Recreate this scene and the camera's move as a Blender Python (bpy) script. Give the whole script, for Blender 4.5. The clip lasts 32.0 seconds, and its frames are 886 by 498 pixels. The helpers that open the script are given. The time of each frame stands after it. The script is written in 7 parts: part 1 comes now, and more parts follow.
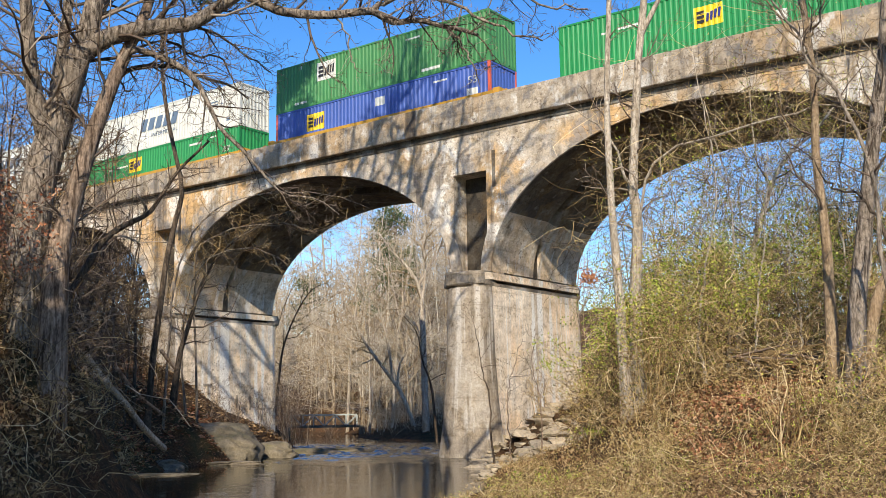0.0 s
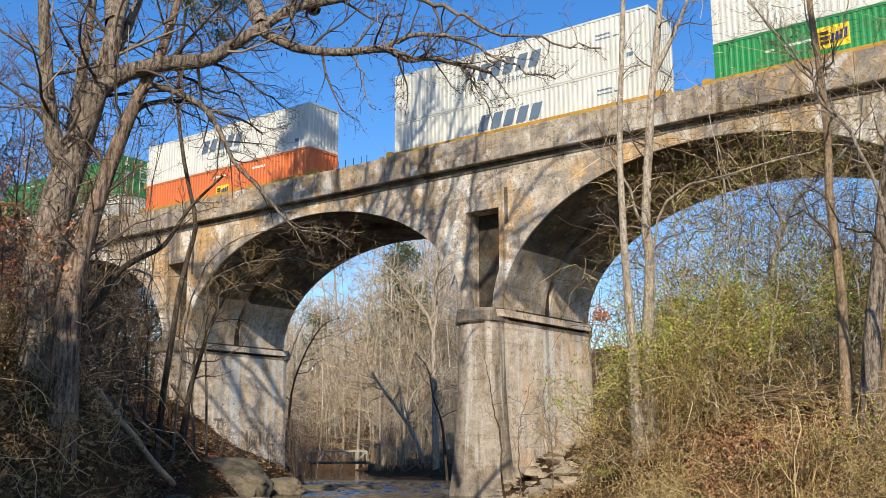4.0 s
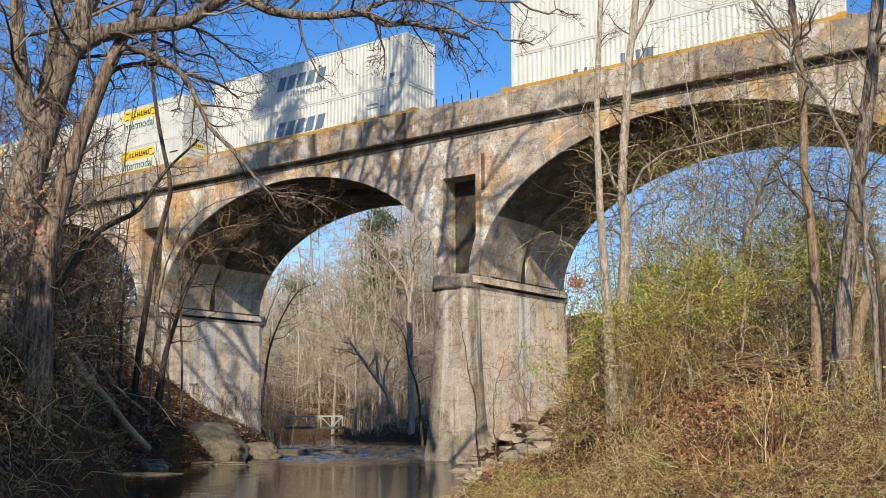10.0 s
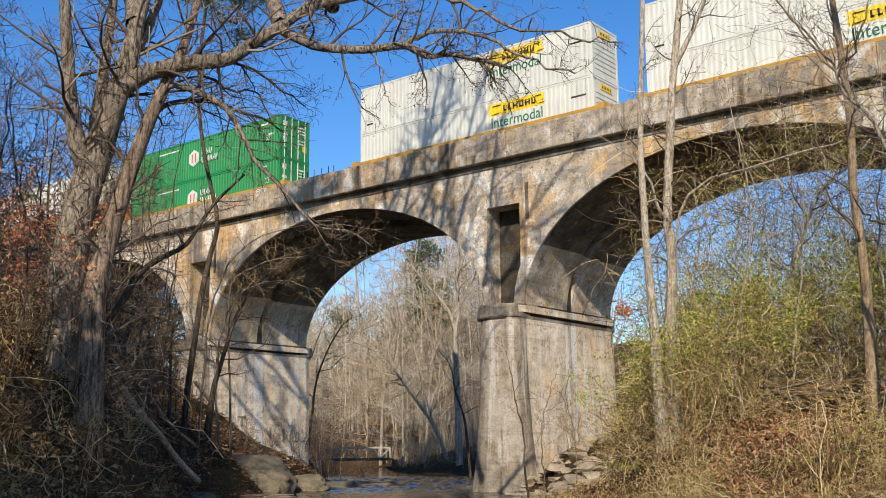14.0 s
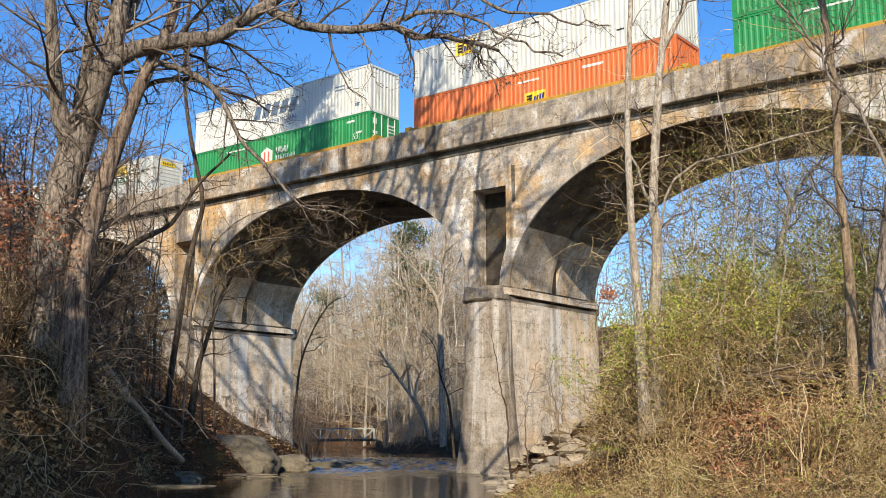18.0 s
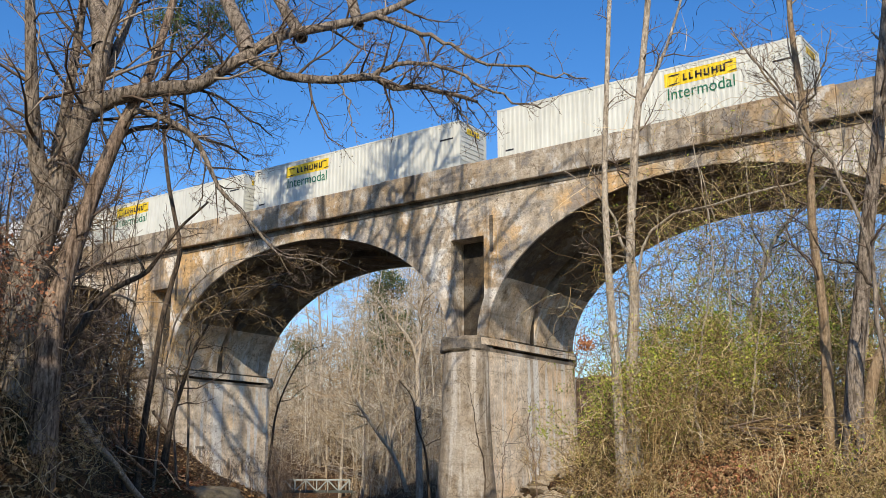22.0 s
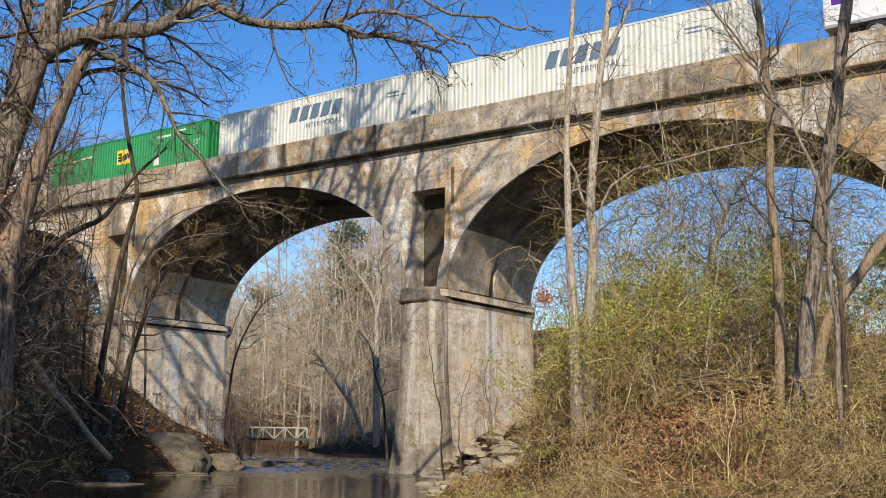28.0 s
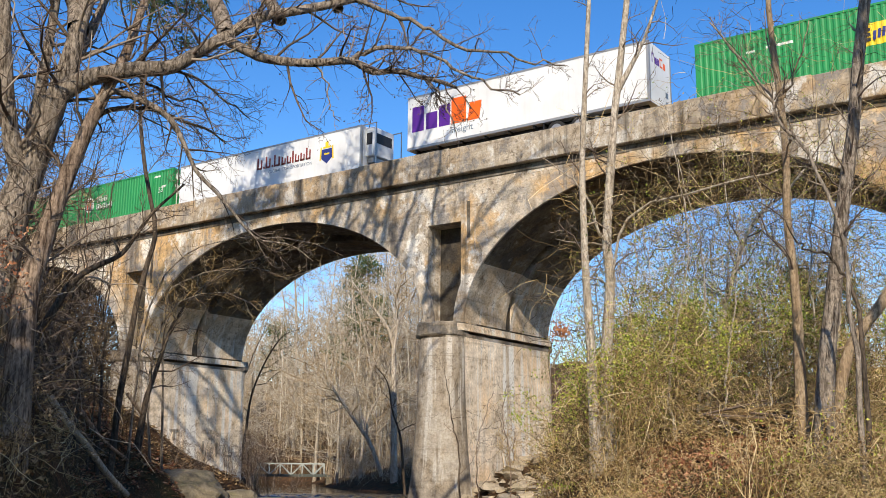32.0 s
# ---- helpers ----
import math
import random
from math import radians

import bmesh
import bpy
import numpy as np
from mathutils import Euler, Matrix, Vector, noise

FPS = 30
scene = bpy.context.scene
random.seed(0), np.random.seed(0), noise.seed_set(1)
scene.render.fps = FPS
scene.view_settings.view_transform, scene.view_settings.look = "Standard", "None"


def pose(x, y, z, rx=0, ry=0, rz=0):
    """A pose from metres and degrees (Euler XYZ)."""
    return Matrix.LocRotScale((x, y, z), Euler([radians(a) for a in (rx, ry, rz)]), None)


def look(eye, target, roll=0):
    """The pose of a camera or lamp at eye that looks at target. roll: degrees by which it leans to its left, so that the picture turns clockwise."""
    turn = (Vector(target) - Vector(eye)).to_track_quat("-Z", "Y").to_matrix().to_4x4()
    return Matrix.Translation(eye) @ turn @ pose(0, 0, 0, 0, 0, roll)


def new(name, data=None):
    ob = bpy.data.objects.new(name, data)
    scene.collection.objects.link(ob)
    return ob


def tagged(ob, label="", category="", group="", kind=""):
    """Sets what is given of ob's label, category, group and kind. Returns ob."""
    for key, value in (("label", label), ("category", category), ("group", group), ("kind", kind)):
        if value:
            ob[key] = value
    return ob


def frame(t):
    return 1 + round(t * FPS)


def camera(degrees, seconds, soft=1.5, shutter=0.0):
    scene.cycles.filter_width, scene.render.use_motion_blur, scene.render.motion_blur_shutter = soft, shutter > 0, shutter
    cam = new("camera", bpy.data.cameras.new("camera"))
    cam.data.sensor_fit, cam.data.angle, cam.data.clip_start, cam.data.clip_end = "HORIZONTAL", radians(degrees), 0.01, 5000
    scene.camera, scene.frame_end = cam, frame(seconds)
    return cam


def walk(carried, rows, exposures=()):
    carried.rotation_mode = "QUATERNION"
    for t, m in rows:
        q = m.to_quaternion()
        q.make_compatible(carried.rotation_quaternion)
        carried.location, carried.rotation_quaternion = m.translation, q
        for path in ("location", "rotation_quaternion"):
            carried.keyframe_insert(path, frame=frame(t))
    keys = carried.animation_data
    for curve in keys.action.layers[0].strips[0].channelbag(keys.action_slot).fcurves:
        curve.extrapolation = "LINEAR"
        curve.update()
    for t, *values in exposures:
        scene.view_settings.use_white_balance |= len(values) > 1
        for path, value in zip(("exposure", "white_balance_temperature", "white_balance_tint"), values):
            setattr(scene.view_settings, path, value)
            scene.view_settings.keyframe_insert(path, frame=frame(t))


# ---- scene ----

# ---------------------------------------------------------------- camera
# x runs along the viaduct, y across it, z up; the water lies at z = 0
EYE = 2.4
cam = camera(46.73, 32.0, soft=0.35)
TURNS = [
    # seconds, bearing, tilt, lean
    (0.0, 36.835, 9.000, -0.829),
    (0.5, 36.898, 9.206, -0.826),
    (1.0, 36.918, 9.964, -0.790),
    (1.5, 36.914, 10.207, -0.499),
    (2.0, 36.163, 10.863, -0.521),
    (2.5, 36.282, 11.557, -0.949),
    (4.5, 37.966, 10.556, 0.080),
    (5.0, 37.906, 9.742, 0.208),
    (5.5, 37.261, 9.766, -0.504),
    (6.0, 37.528, 10.001, -0.164),
    (6.5, 37.401, 9.930, -0.510),
    (7.0, 36.742, 9.836, -0.276),
    (7.5, 36.437, 9.890, -0.370),
    (8.0, 36.351, 9.965, -0.293),
    (8.5, 36.259, 9.453, -0.074),
    (9.0, 36.208, 9.580, 0.170),
    (9.5, 36.175, 9.590, 0.226),
    (10.0, 36.171, 9.151, -0.100),
    (10.5, 36.224, 8.693, -0.386),
    (11.0, 36.352, 8.702, -0.327),
    (11.5, 36.983, 8.706, -0.400),
    (12.0, 37.013, 8.716, -0.685),
    (12.5, 37.213, 9.161, -0.758),
    (13.0, 36.820, 9.259, -0.793),
    (13.5, 38.194, 9.616, -1.189),
    (14.0, 38.700, 10.835, -0.529),
    (14.5, 38.713, 11.729, -0.461),
    (16.5, 39.777, 10.248, 0.184),
    (17.0, 39.572, 8.780, -0.280),
    (17.5, 38.546, 9.227, -0.155),
    (18.0, 37.901, 9.824, -0.111),
    (18.5, 37.804, 10.077, -0.448),
    (19.0, 38.027, 10.206, -0.048),
    (19.5, 37.181, 9.621, -0.169),
    (20.0, 37.014, 10.268, -0.293),
    (20.5, 37.133, 11.201, -0.111),
    (21.0, 37.025, 11.769, -0.098),
    (21.5, 36.842, 12.235, -0.007),
    (22.0, 36.643, 12.591, 0.040),
    (22.5, 36.477, 12.024, -0.037),
    (23.0, 36.340, 11.048, -0.116),
    (23.5, 36.199, 10.620, -0.117),
    (24.0, 36.090, 10.083, 0.227),
    (24.5, 35.963, 9.948, 0.495),
    (25.0, 35.738, 10.069, 0.635),
    (25.5, 35.493, 10.100, 0.591),
    (26.0, 35.198, 10.076, 0.650),
    (26.5, 34.884, 10.011, 0.831),
    (28.5, 34.338, 9.868, 0.606),
    (29.0, 34.627, 9.910, 0.680),
    (29.5, 34.903, 10.211, 0.032),
    (30.0, 35.040, 10.417, 0.374),
    (30.5, 35.177, 11.386, 0.548),
    (31.0, 35.265, 11.609, 0.701),
    (31.5, 35.296, 11.761, 0.709),
    (32.0, 35.333, 11.783, 0.436),
]
walk(cam, [(t, pose(0, 0, EYE, 90 + tilt, 0, bearing) @ pose(0, 0, 0, 0, 0, lean)) for t, bearing, tilt, lean in TURNS],
     exposures=[(0.0, 0.30), (2.0, 0.18), (5.0, 0.06), (13.0, 0.04), (14.0, 0.02), (17.0, 0.34), (18.5, 0.18), (20.0, 0.09), (22.0, -0.04), (25.0, -0.04), (29.0, -0.02), (31.0, 0.14), (32.0, 0.16)])

# ---------------------------------------------------------------- light
SUN_SIDE, SUN_HIGH = 31.0, 30.7      # degrees from the viaduct's face, degrees above the horizon
sun_from = Vector((math.sin(radians(SUN_SIDE)) * math.cos(radians(SUN_HIGH)),
                   -math.cos(radians(SUN_SIDE)) * math.cos(radians(SUN_HIGH)), math.sin(radians(SUN_HIGH))))
world = bpy.data.worlds.new("sky")
scene.world = world
world.use_nodes = True
wn = world.node_tree.nodes
sky = wn.new("ShaderNodeTexSky")
sky.sky_type, sky.sun_disc = "NISHITA", False
sky.sun_elevation = radians(SUN_HIGH)
sky.sun_rotation = math.atan2(sun_from.x, sun_from.y)
sky.air_density, sky.dust_density, sky.ozone_density = 1.0, 0.2, 2.5
wn["Background"].inputs["Strength"].default_value = 0.15
clear = wn.new("ShaderNodeHueSaturation")
clear.inputs["Hue"].default_value, clear.inputs["Saturation"].default_value = 0.509, 1.34
clear.inputs["Value"].default_value = 1.1
world.node_tree.links.new(sky.outputs[0], clear.inputs["Color"])
world.node_tree.links.new(clear.outputs[0], wn["Background"].inputs["Color"])
lamp = bpy.data.lights.new("sun", "SUN")
lamp.energy, lamp.angle, lamp.color = 5.0, radians(0.5), (1.0, 0.875, 0.69)
sun = new("sun", lamp)
sun.matrix_world = look(sun_from * 200, (0, 0, 0))

# ---------------------------------------------------------------- materials
MATS = {}


def ramp_of(nt, fac, stops):
    node = nt.nodes.new("ShaderNodeValToRGB")
    els = node.color_ramp.elements
    while len(els) < len(stops):
        els.new(0.5)
    for e, (p, c) in zip(els, stops):
        e.position, e.color = p, (*c, 1) if len(c) == 3 else c
    nt.links.new(fac, node.inputs[0])
    return node.outputs[0]


def noise_of(nt, vec, scale, detail=4.0, rough=0.55, stretch=None):
    if stretch:
        mp = nt.nodes.new("ShaderNodeMapping")
        mp.inputs["Scale"].default_value = stretch
        nt.links.new(vec, mp.inputs[0])
        vec = mp.outputs[0]
    n = nt.nodes.new("ShaderNodeTexNoise")
    n.inputs["Scale"].default_value, n.inputs["Detail"].default_value, n.inputs["Roughness"].default_value = scale, detail, rough
    nt.links.new(vec, n.inputs["Vector"])
    return n.outputs[0]


def mix_of(nt, fac, a, b, mode="MIX"):
    m = nt.nodes.new("ShaderNodeMix")
    m.data_type, m.blend_type = "RGBA", mode
    for sock, v in ((m.inputs[0], fac), (m.inputs[6], a), (m.inputs[7], b)):
        if isinstance(v, (int, float)):
            sock.default_value = v
        elif isinstance(v, tuple):
            sock.default_value = (*v, 1) if len(v) == 3 else v
        else:
            nt.links.new(v, sock)
    return m.outputs[2]


def bump_of(nt, height, strength, distance):
    b = nt.nodes.new("ShaderNodeBump")
    b.inputs["Strength"].default_value, b.inputs["Distance"].default_value = strength, distance
    nt.links.new(height, b.inputs["Height"])
    return b.outputs[0]


def base_mat(name, rough=0.8, metal=0.0, spec=0.3):
    m = bpy.data.materials.new(name)
    m.use_nodes = True
    nt = m.node_tree
    bsdf = nt.nodes["Principled BSDF"]
    bsdf.inputs["Roughness"].default_value, bsdf.inputs["Metallic"].default_value = rough, metal
    bsdf.inputs["Specular IOR Level"].default_value = spec
    MATS[name] = m
    return m, nt, bsdf


def place_of(nt, local=False):
    if local:
        return nt.nodes.new("ShaderNodeTexCoord").outputs["Object"]
    return nt.nodes.new("ShaderNodeNewGeometry").outputs["Position"]


def random_of(nt, island=False):
    if island:
        return nt.nodes.new("ShaderNodeNewGeometry").outputs["Random Per Island"]
    return nt.nodes.new("ShaderNodeObjectInfo").outputs["Random"]


def painted(name, colour, rough=0.5, dirt=0.25, metal=0.0, dirt_colour=(0.16, 0.13, 0.1)):
    """Paint on steel, with streaks of dirt and faint fading."""
    m, nt, bsdf = base_mat(name, rough, metal, 0.4)
    at = place_of(nt, True)
    big = noise_of(nt, at, 0.5, 4)
    streak = noise_of(nt, at, 2.2, 5, 0.6, (1.6, 1.6, 0.18))
    fade = ramp_of(nt, big, [(0.3, (0.86, 0.86, 0.86)), (0.7, (1.06, 1.06, 1.06))])
    col = mix_of(nt, 1.0, colour, fade, "MULTIPLY")
    d = ramp_of(nt, streak, [(0.5, (0, 0, 0)), (0.78, (dirt, dirt, dirt))])
    col = mix_of(nt, d, col, dirt_colour)
    nt.links.new(col, bsdf.inputs["Base Color"])
    return m


def bark(name, pale, dark, patch=None, scale=1.0):
    m, nt, bsdf = base_mat(name, 0.9, 0, 0.15)
    at = place_of(nt)
    ridge = noise_of(nt, at, 9 * scale, 7, 0.7, (1.0, 1.0, 0.13))
    blot = noise_of(nt, at, 1.1 * scale, 4, 0.6)
    flake = noise_of(nt, at, 16 * scale, 5, 0.7, (1.0, 1.0, 0.45))
    col = ramp_of(nt, ridge, [(0.38, dark), (0.54, pale)])
    col = mix_of(nt, 1.0, col, ramp_of(nt, flake, [(0.36, (0.45, 0.43, 0.41)), (0.56, (1.12, 1.12, 1.12))]), "MULTIPLY")
    col = mix_of(nt, ramp_of(nt, blot, [(0.45, (0, 0, 0)), (0.7, (0.6, 0.6, 0.6))]), col, patch or dark)
    nt.links.new(col, bsdf.inputs["Base Color"])
    nt.links.new(bump_of(nt, ridge, 1.0, 0.09), bsdf.inputs["Normal"])
    return m


def leafy(name, stops, rough=0.65):
    """Leaves, each of its own shade, that let some light through."""
    m, nt, bsdf = base_mat(name, rough, 0, 0.25)
    col = ramp_of(nt, random_of(nt, True), stops)
    nt.links.new(col, bsdf.inputs["Base Color"])
    tr = nt.nodes.new("ShaderNodeBsdfTranslucent")
    nt.links.new(col, tr.inputs["Color"])
    ms = nt.nodes.new("ShaderNodeMixShader")
    ms.inputs[0].default_value = 0.16
    nt.links.new(bsdf.outputs[0], ms.inputs[1])
    nt.links.new(tr.outputs[0], ms.inputs[2])
    nt.links.new(ms.outputs[0], nt.nodes["Material Output"].inputs[0])
    return m


def concrete(name, tone=1.0, ochre=0.75, wet=0.5, lime=0.5, boards=0.12, streaky=0.0, blotch=1.0):
    """Old board-marked concrete: ochre bloom, grey weathering, dark runs and pale lime streaks."""
    m, nt, bsdf = base_mat(name, 0.92, 0, 0.12)
    at = place_of(nt)
    broad = noise_of(nt, at, 0.3, 6, 0.62)
    patch = noise_of(nt, at, 0.55, 7, 0.68, (1.0, 1.0, 0.8))
    mid = noise_of(nt, at, 1.7, 7, 0.7)
    fine = noise_of(nt, at, 9.0, 6, 0.75)
    runs = noise_of(nt, at, 1.1, 6, 0.65, (1.0, 1.0, 0.07))
    runs2 = noise_of(nt, at, 2.3, 5, 0.6, (1.0, 1.0, 0.06))
    pits = noise_of(nt, at, 26.0, 3, 0.6)

    def c(r, g, b):
        return (r * tone, g * tone, b * tone)
    col = ramp_of(nt, mid, [(0.3, c(0.2, 0.16, 0.115)), (0.42, c(0.43, 0.355, 0.265)), (0.55, c(0.55, 0.47, 0.37)), (0.72, c(0.7, 0.62, 0.52))])
    col = mix_of(nt, ramp_of(nt, broad, [(0.47, (0, 0, 0)), (0.6, (ochre, ochre, ochre))]), col, c(0.6, 0.37, 0.15))
    col = mix_of(nt, ramp_of(nt, patch, [(0.53, (0, 0, 0)), (0.58, (0.75 * blotch,) * 3)]), col, c(0.25, 0.24, 0.235))
    col = mix_of(nt, ramp_of(nt, patch, [(0.4, (0.85 * blotch,) * 3), (0.46, (0, 0, 0))]), col, c(0.78, 0.75, 0.69))
    col = mix_of(nt, ramp_of(nt, runs, [(0.53 - streaky * 0.3, (0, 0, 0)), (0.66 - streaky * 0.2, (wet, wet, wet))]), col, (0.07, 0.06, 0.05))
    col = mix_of(nt, ramp_of(nt, runs2, [(0.6 - streaky, (0, 0, 0)), (0.7 - streaky, (lime, lime, lime))]), col, (0.66, 0.63, 0.58) if tone < 1.2 else (0.84, 0.82, 0.78))
    col = mix_of(nt, 1.0, col, ramp_of(nt, fine, [(0.32, (0.7, 0.69, 0.68)), (0.62, (1.08, 1.08, 1.08))]), "MULTIPLY")
    col = mix_of(nt, 1.0, col, ramp_of(nt, pits, [(0.3, (0.65, 0.65, 0.65)), (0.42, (1.0, 1.0, 1.0))]), "MULTIPLY")
    # spalled flecks and fine lift lines between the pours
    spall = noise_of(nt, at, 4.2, 8, 0.78)
    zone = noise_of(nt, at, 0.42, 3, 0.5)
    flecks = mix_of(nt, 1.0, ramp_of(nt, spall, [(0.555, (0, 0, 0)), (0.6, (0.8, 0.8, 0.8))]), ramp_of(nt, zone, [(0.42, (0.15, 0.15, 0.15)), (0.56, (1, 1, 1))]), "MULTIPLY")
    col = mix_of(nt, flecks, col, c(0.15, 0.115, 0.08))
    lifts = noise_of(nt, at, 1.0, 5, 0.7, (0.12, 0.12, 2.4))
    col = mix_of(nt, 1.0, col, ramp_of(nt, lifts, [(0.36, (0.78, 0.76, 0.73)), (0.44, (1.0, 1.0, 1.0))]), "MULTIPLY")
    nt.links.new(col, bsdf.inputs["Base Color"])
    w = nt.nodes.new("ShaderNodeTexWave")
    w.wave_type, w.bands_direction = "BANDS", "Z"
    w.inputs["Scale"].default_value, w.inputs["Distortion"].default_value, w.inputs["Detail"].default_value = 0.45, 2.5, 3
    nt.links.new(at, w.inputs[0])
    add = nt.nodes.new("ShaderNodeMath")
    add.operation, add.inputs[1].default_value = "MULTIPLY_ADD", boards
    nt.links.new(w.outputs["Fac"], add.inputs[0])
    nt.links.new(fine, add.inputs[2])
    nt.links.new(bump_of(nt, add.outputs[0], 0.9, 0.06), bsdf.inputs["Normal"])
    return m


CONCRETE = concrete("weathered_concrete", 1.17, 0.8, 0.6, 0.65)
PALE_CONCRETE = concrete("pale_concrete", 1.62, 0.3, 0.2, 0.9, 0.12, 0.09, 0.25)
NOSE_CONCRETE = concrete("grey_wet_concrete", 0.72, 0.0, 0.6, 0.6, 0.12, 0.06, 0.4)
CAP_CONCRETE = concrete("worn_cap_concrete", 0.6, 0.2, 0.7, 0.4)
PARAPET_CONCRETE = concrete("parapet_concrete", 0.92, 0.45, 0.8, 0.3)
LIMED_CONCRETE = concrete("lime_washed_concrete", 1.35, 0.0, 0.2, 0.95, 0.12, 0.2, 0.2)
# very dark: stain, plus shade painted under the cornice and for the slots
DARK_CONCRETE = concrete("stain_and_shade_concrete", 0.3, 0.15, 0.7, 0.1)
# very low tone over the whole niche back
NICHE = concrete("dark_niche_concrete", 0.17, 0.5, 0.85, 0.25, 0.12, 0.02)
# arch undersides: shade painted into the upper tone, sunlight into the haunches
SHADED_SOFFIT = concrete("shaded_soffit_concrete", 0.38, 0.5, 0.4, 0.4)
SUNLIT_HAUNCH = concrete("sunlit_haunch_concrete", 1.3, 0.3, 0.35, 0.7, 0.12, 0.06, 0.3)
BALLAST = concrete("ballast", 0.5, 0.2, 0.3, 0.1)


def ground_material():
    m, nt, bsdf = base_mat("leaf_litter_soil", 0.95, 0, 0.05)
    at = place_of(nt)
    big = noise_of(nt, at, 0.25, 5, 0.6)
    mid = noise_of(nt, at, 1.6, 6, 0.7)
    fine = noise_of(nt, at, 14, 5, 0.75)
    litter = ramp_of(nt, fine, [(0.3, (0.02, 0.012, 0.008)), (0.5, (0.12, 0.06, 0.03)), (0.72, (0.32, 0.19, 0.1))])
    soil = ramp_of(nt, fine, [(0.3, (0.015, 0.012, 0.008)), (0.7, (0.1, 0.075, 0.048))])
    col = mix_of(nt, ramp_of(nt, mid, [(0.38, (0, 0, 0)), (0.6, (1, 1, 1))]), soil, litter)
    col = mix_of(nt, ramp_of(nt, big, [(0.55, (0, 0, 0)), (0.75, (0.5, 0.5, 0.5))]), col, (0.09, 0.1, 0.035))
    nt.links.new(col, bsdf.inputs["Base Color"])
    nt.links.new(bump_of(nt, fine, 1.0, 0.12), bsdf.inputs["Normal"])
    return m


def water_material():
    m, nt, bsdf = base_mat("creek_water", 0.03, 0, 0.5)
    at = place_of(nt)
    bed = noise_of(nt, at, 0.35, 4, 0.6)
    nt.links.new(ramp_of(nt, bed, [(0.3, (0.014, 0.011, 0.006)), (0.7, (0.034, 0.025, 0.013))]), bsdf.inputs["Base Color"])
    rip = noise_of(nt, at, 1.6, 4, 0.55)
    fast = noise_of(nt, at, 6.0, 3, 0.6)
    add = nt.nodes.new("ShaderNodeMath")
    add.operation, add.inputs[1].default_value = "MULTIPLY_ADD", 0.3
    nt.links.new(fast, add.inputs[0])
    nt.links.new(rip, add.inputs[2])
    # a riffle where the creek runs shallow over the ledges
    dot = nt.nodes.new("ShaderNodeVectorMath")
    dot.operation, dot.inputs[1].default_value = "DOT_PRODUCT", (-0.6, 0.8, 0.0)
    nt.links.new(at, dot.inputs[0])
    reach = nt.nodes.new("ShaderNodeMapRange")
    for k, v in enumerate((48.0, 60.0, 0.25, 0.9)):
        reach.inputs[k + 1].default_value = v
    nt.links.new(dot.outputs["Value"], reach.inputs[0])
    chop = nt.nodes.new("ShaderNodeMath")
    chop.operation = "MULTIPLY"
    nt.links.new(add.outputs[0], chop.inputs[0])
    nt.links.new(reach.outputs[0], chop.inputs[1])
    nt.links.new(bump_of(nt, chop.outputs[0], 0.5, 0.06), bsdf.inputs["Normal"])
    return m


def stone(name, a, b, moss=0.3):
    m, nt, bsdf = base_mat(name, 0.85, 0, 0.25)
    at = place_of(nt)
    mid = noise_of(nt, at, 1.5, 6, 0.65)
    fine = noise_of(nt, at, 12, 5, 0.7)
    col = ramp_of(nt, mid, [(0.3, a), (0.7, b)])
    col = mix_of(nt, ramp_of(nt, noise_of(nt, at, 0.8, 4), [(0.55, (0, 0, 0)), (0.7, (moss, moss, moss))]), col, (0.12, 0.12, 0.05))
    col = mix_of(nt, 1.0, col, ramp_of(nt, fine, [(0.3, (0.7, 0.7, 0.7)), (0.7, (1.1, 1.1, 1.1))]), "MULTIPLY")
    nt.links.new(col, bsdf.inputs["Base Color"])
    nt.links.new(bump_of(nt, mid, 0.8, 0.15), bsdf.inputs["Normal"])
    return m


GROUND, WATER = ground_material(), water_material()
ROCK = stone("grey_rock", (0.09, 0.075, 0.055), (0.27, 0.225, 0.165), 0.5)
SLAB = stone("tan_slab_rock", (0.1, 0.085, 0.058), (0.28, 0.235, 0.165), 0.5)
RUBBLE = stone("pale_rubble", (0.3, 0.245, 0.17), (0.56, 0.47, 0.34), 0.25)
BARK = bark("grey_brown_bark", (0.36, 0.3, 0.24), (0.05, 0.038, 0.028), (0.15, 0.12, 0.09), 1.2)
BARK_RED = bark("ruddy_bark", (0.36, 0.27, 0.2), (0.075, 0.05, 0.035))
BARK_PALE = bark("pale_sycamore_bark", (0.56, 0.49, 0.4), (0.26, 0.21, 0.155), (0.36, 0.3, 0.22))
BARK_TAN = bark("tan_dead_wood", (0.38, 0.29, 0.19), (0.2, 0.145, 0.09), (0.3, 0.2, 0.12))
BARK_DARK = bark("dark_sapling_bark", (0.15, 0.115, 0.085), (0.045, 0.035, 0.026))
TWIG = leafy("twig_bark", [(0.0, (0.05, 0.035, 0.026)), (0.6, (0.19, 0.14, 0.105)), (1.0, (0.46, 0.38, 0.3))], 0.9)
TWIG_TAN = leafy("dry_bramble_cane", [(0.0, (0.1, 0.06, 0.025)), (0.4, (0.38, 0.25, 0.1)), (0.78, (0.64, 0.47, 0.235)), (1.0, (0.85, 0.71, 0.45))], 0.85)
TWIG_FAR = leafy("far_twigs", [(0.0, (0.13, 0.09, 0.05)), (0.45, (0.42, 0.31, 0.18)), (0.85, (0.52, 0.43, 0.31)), (1.0, (0.74, 0.67, 0.55))], 0.9)
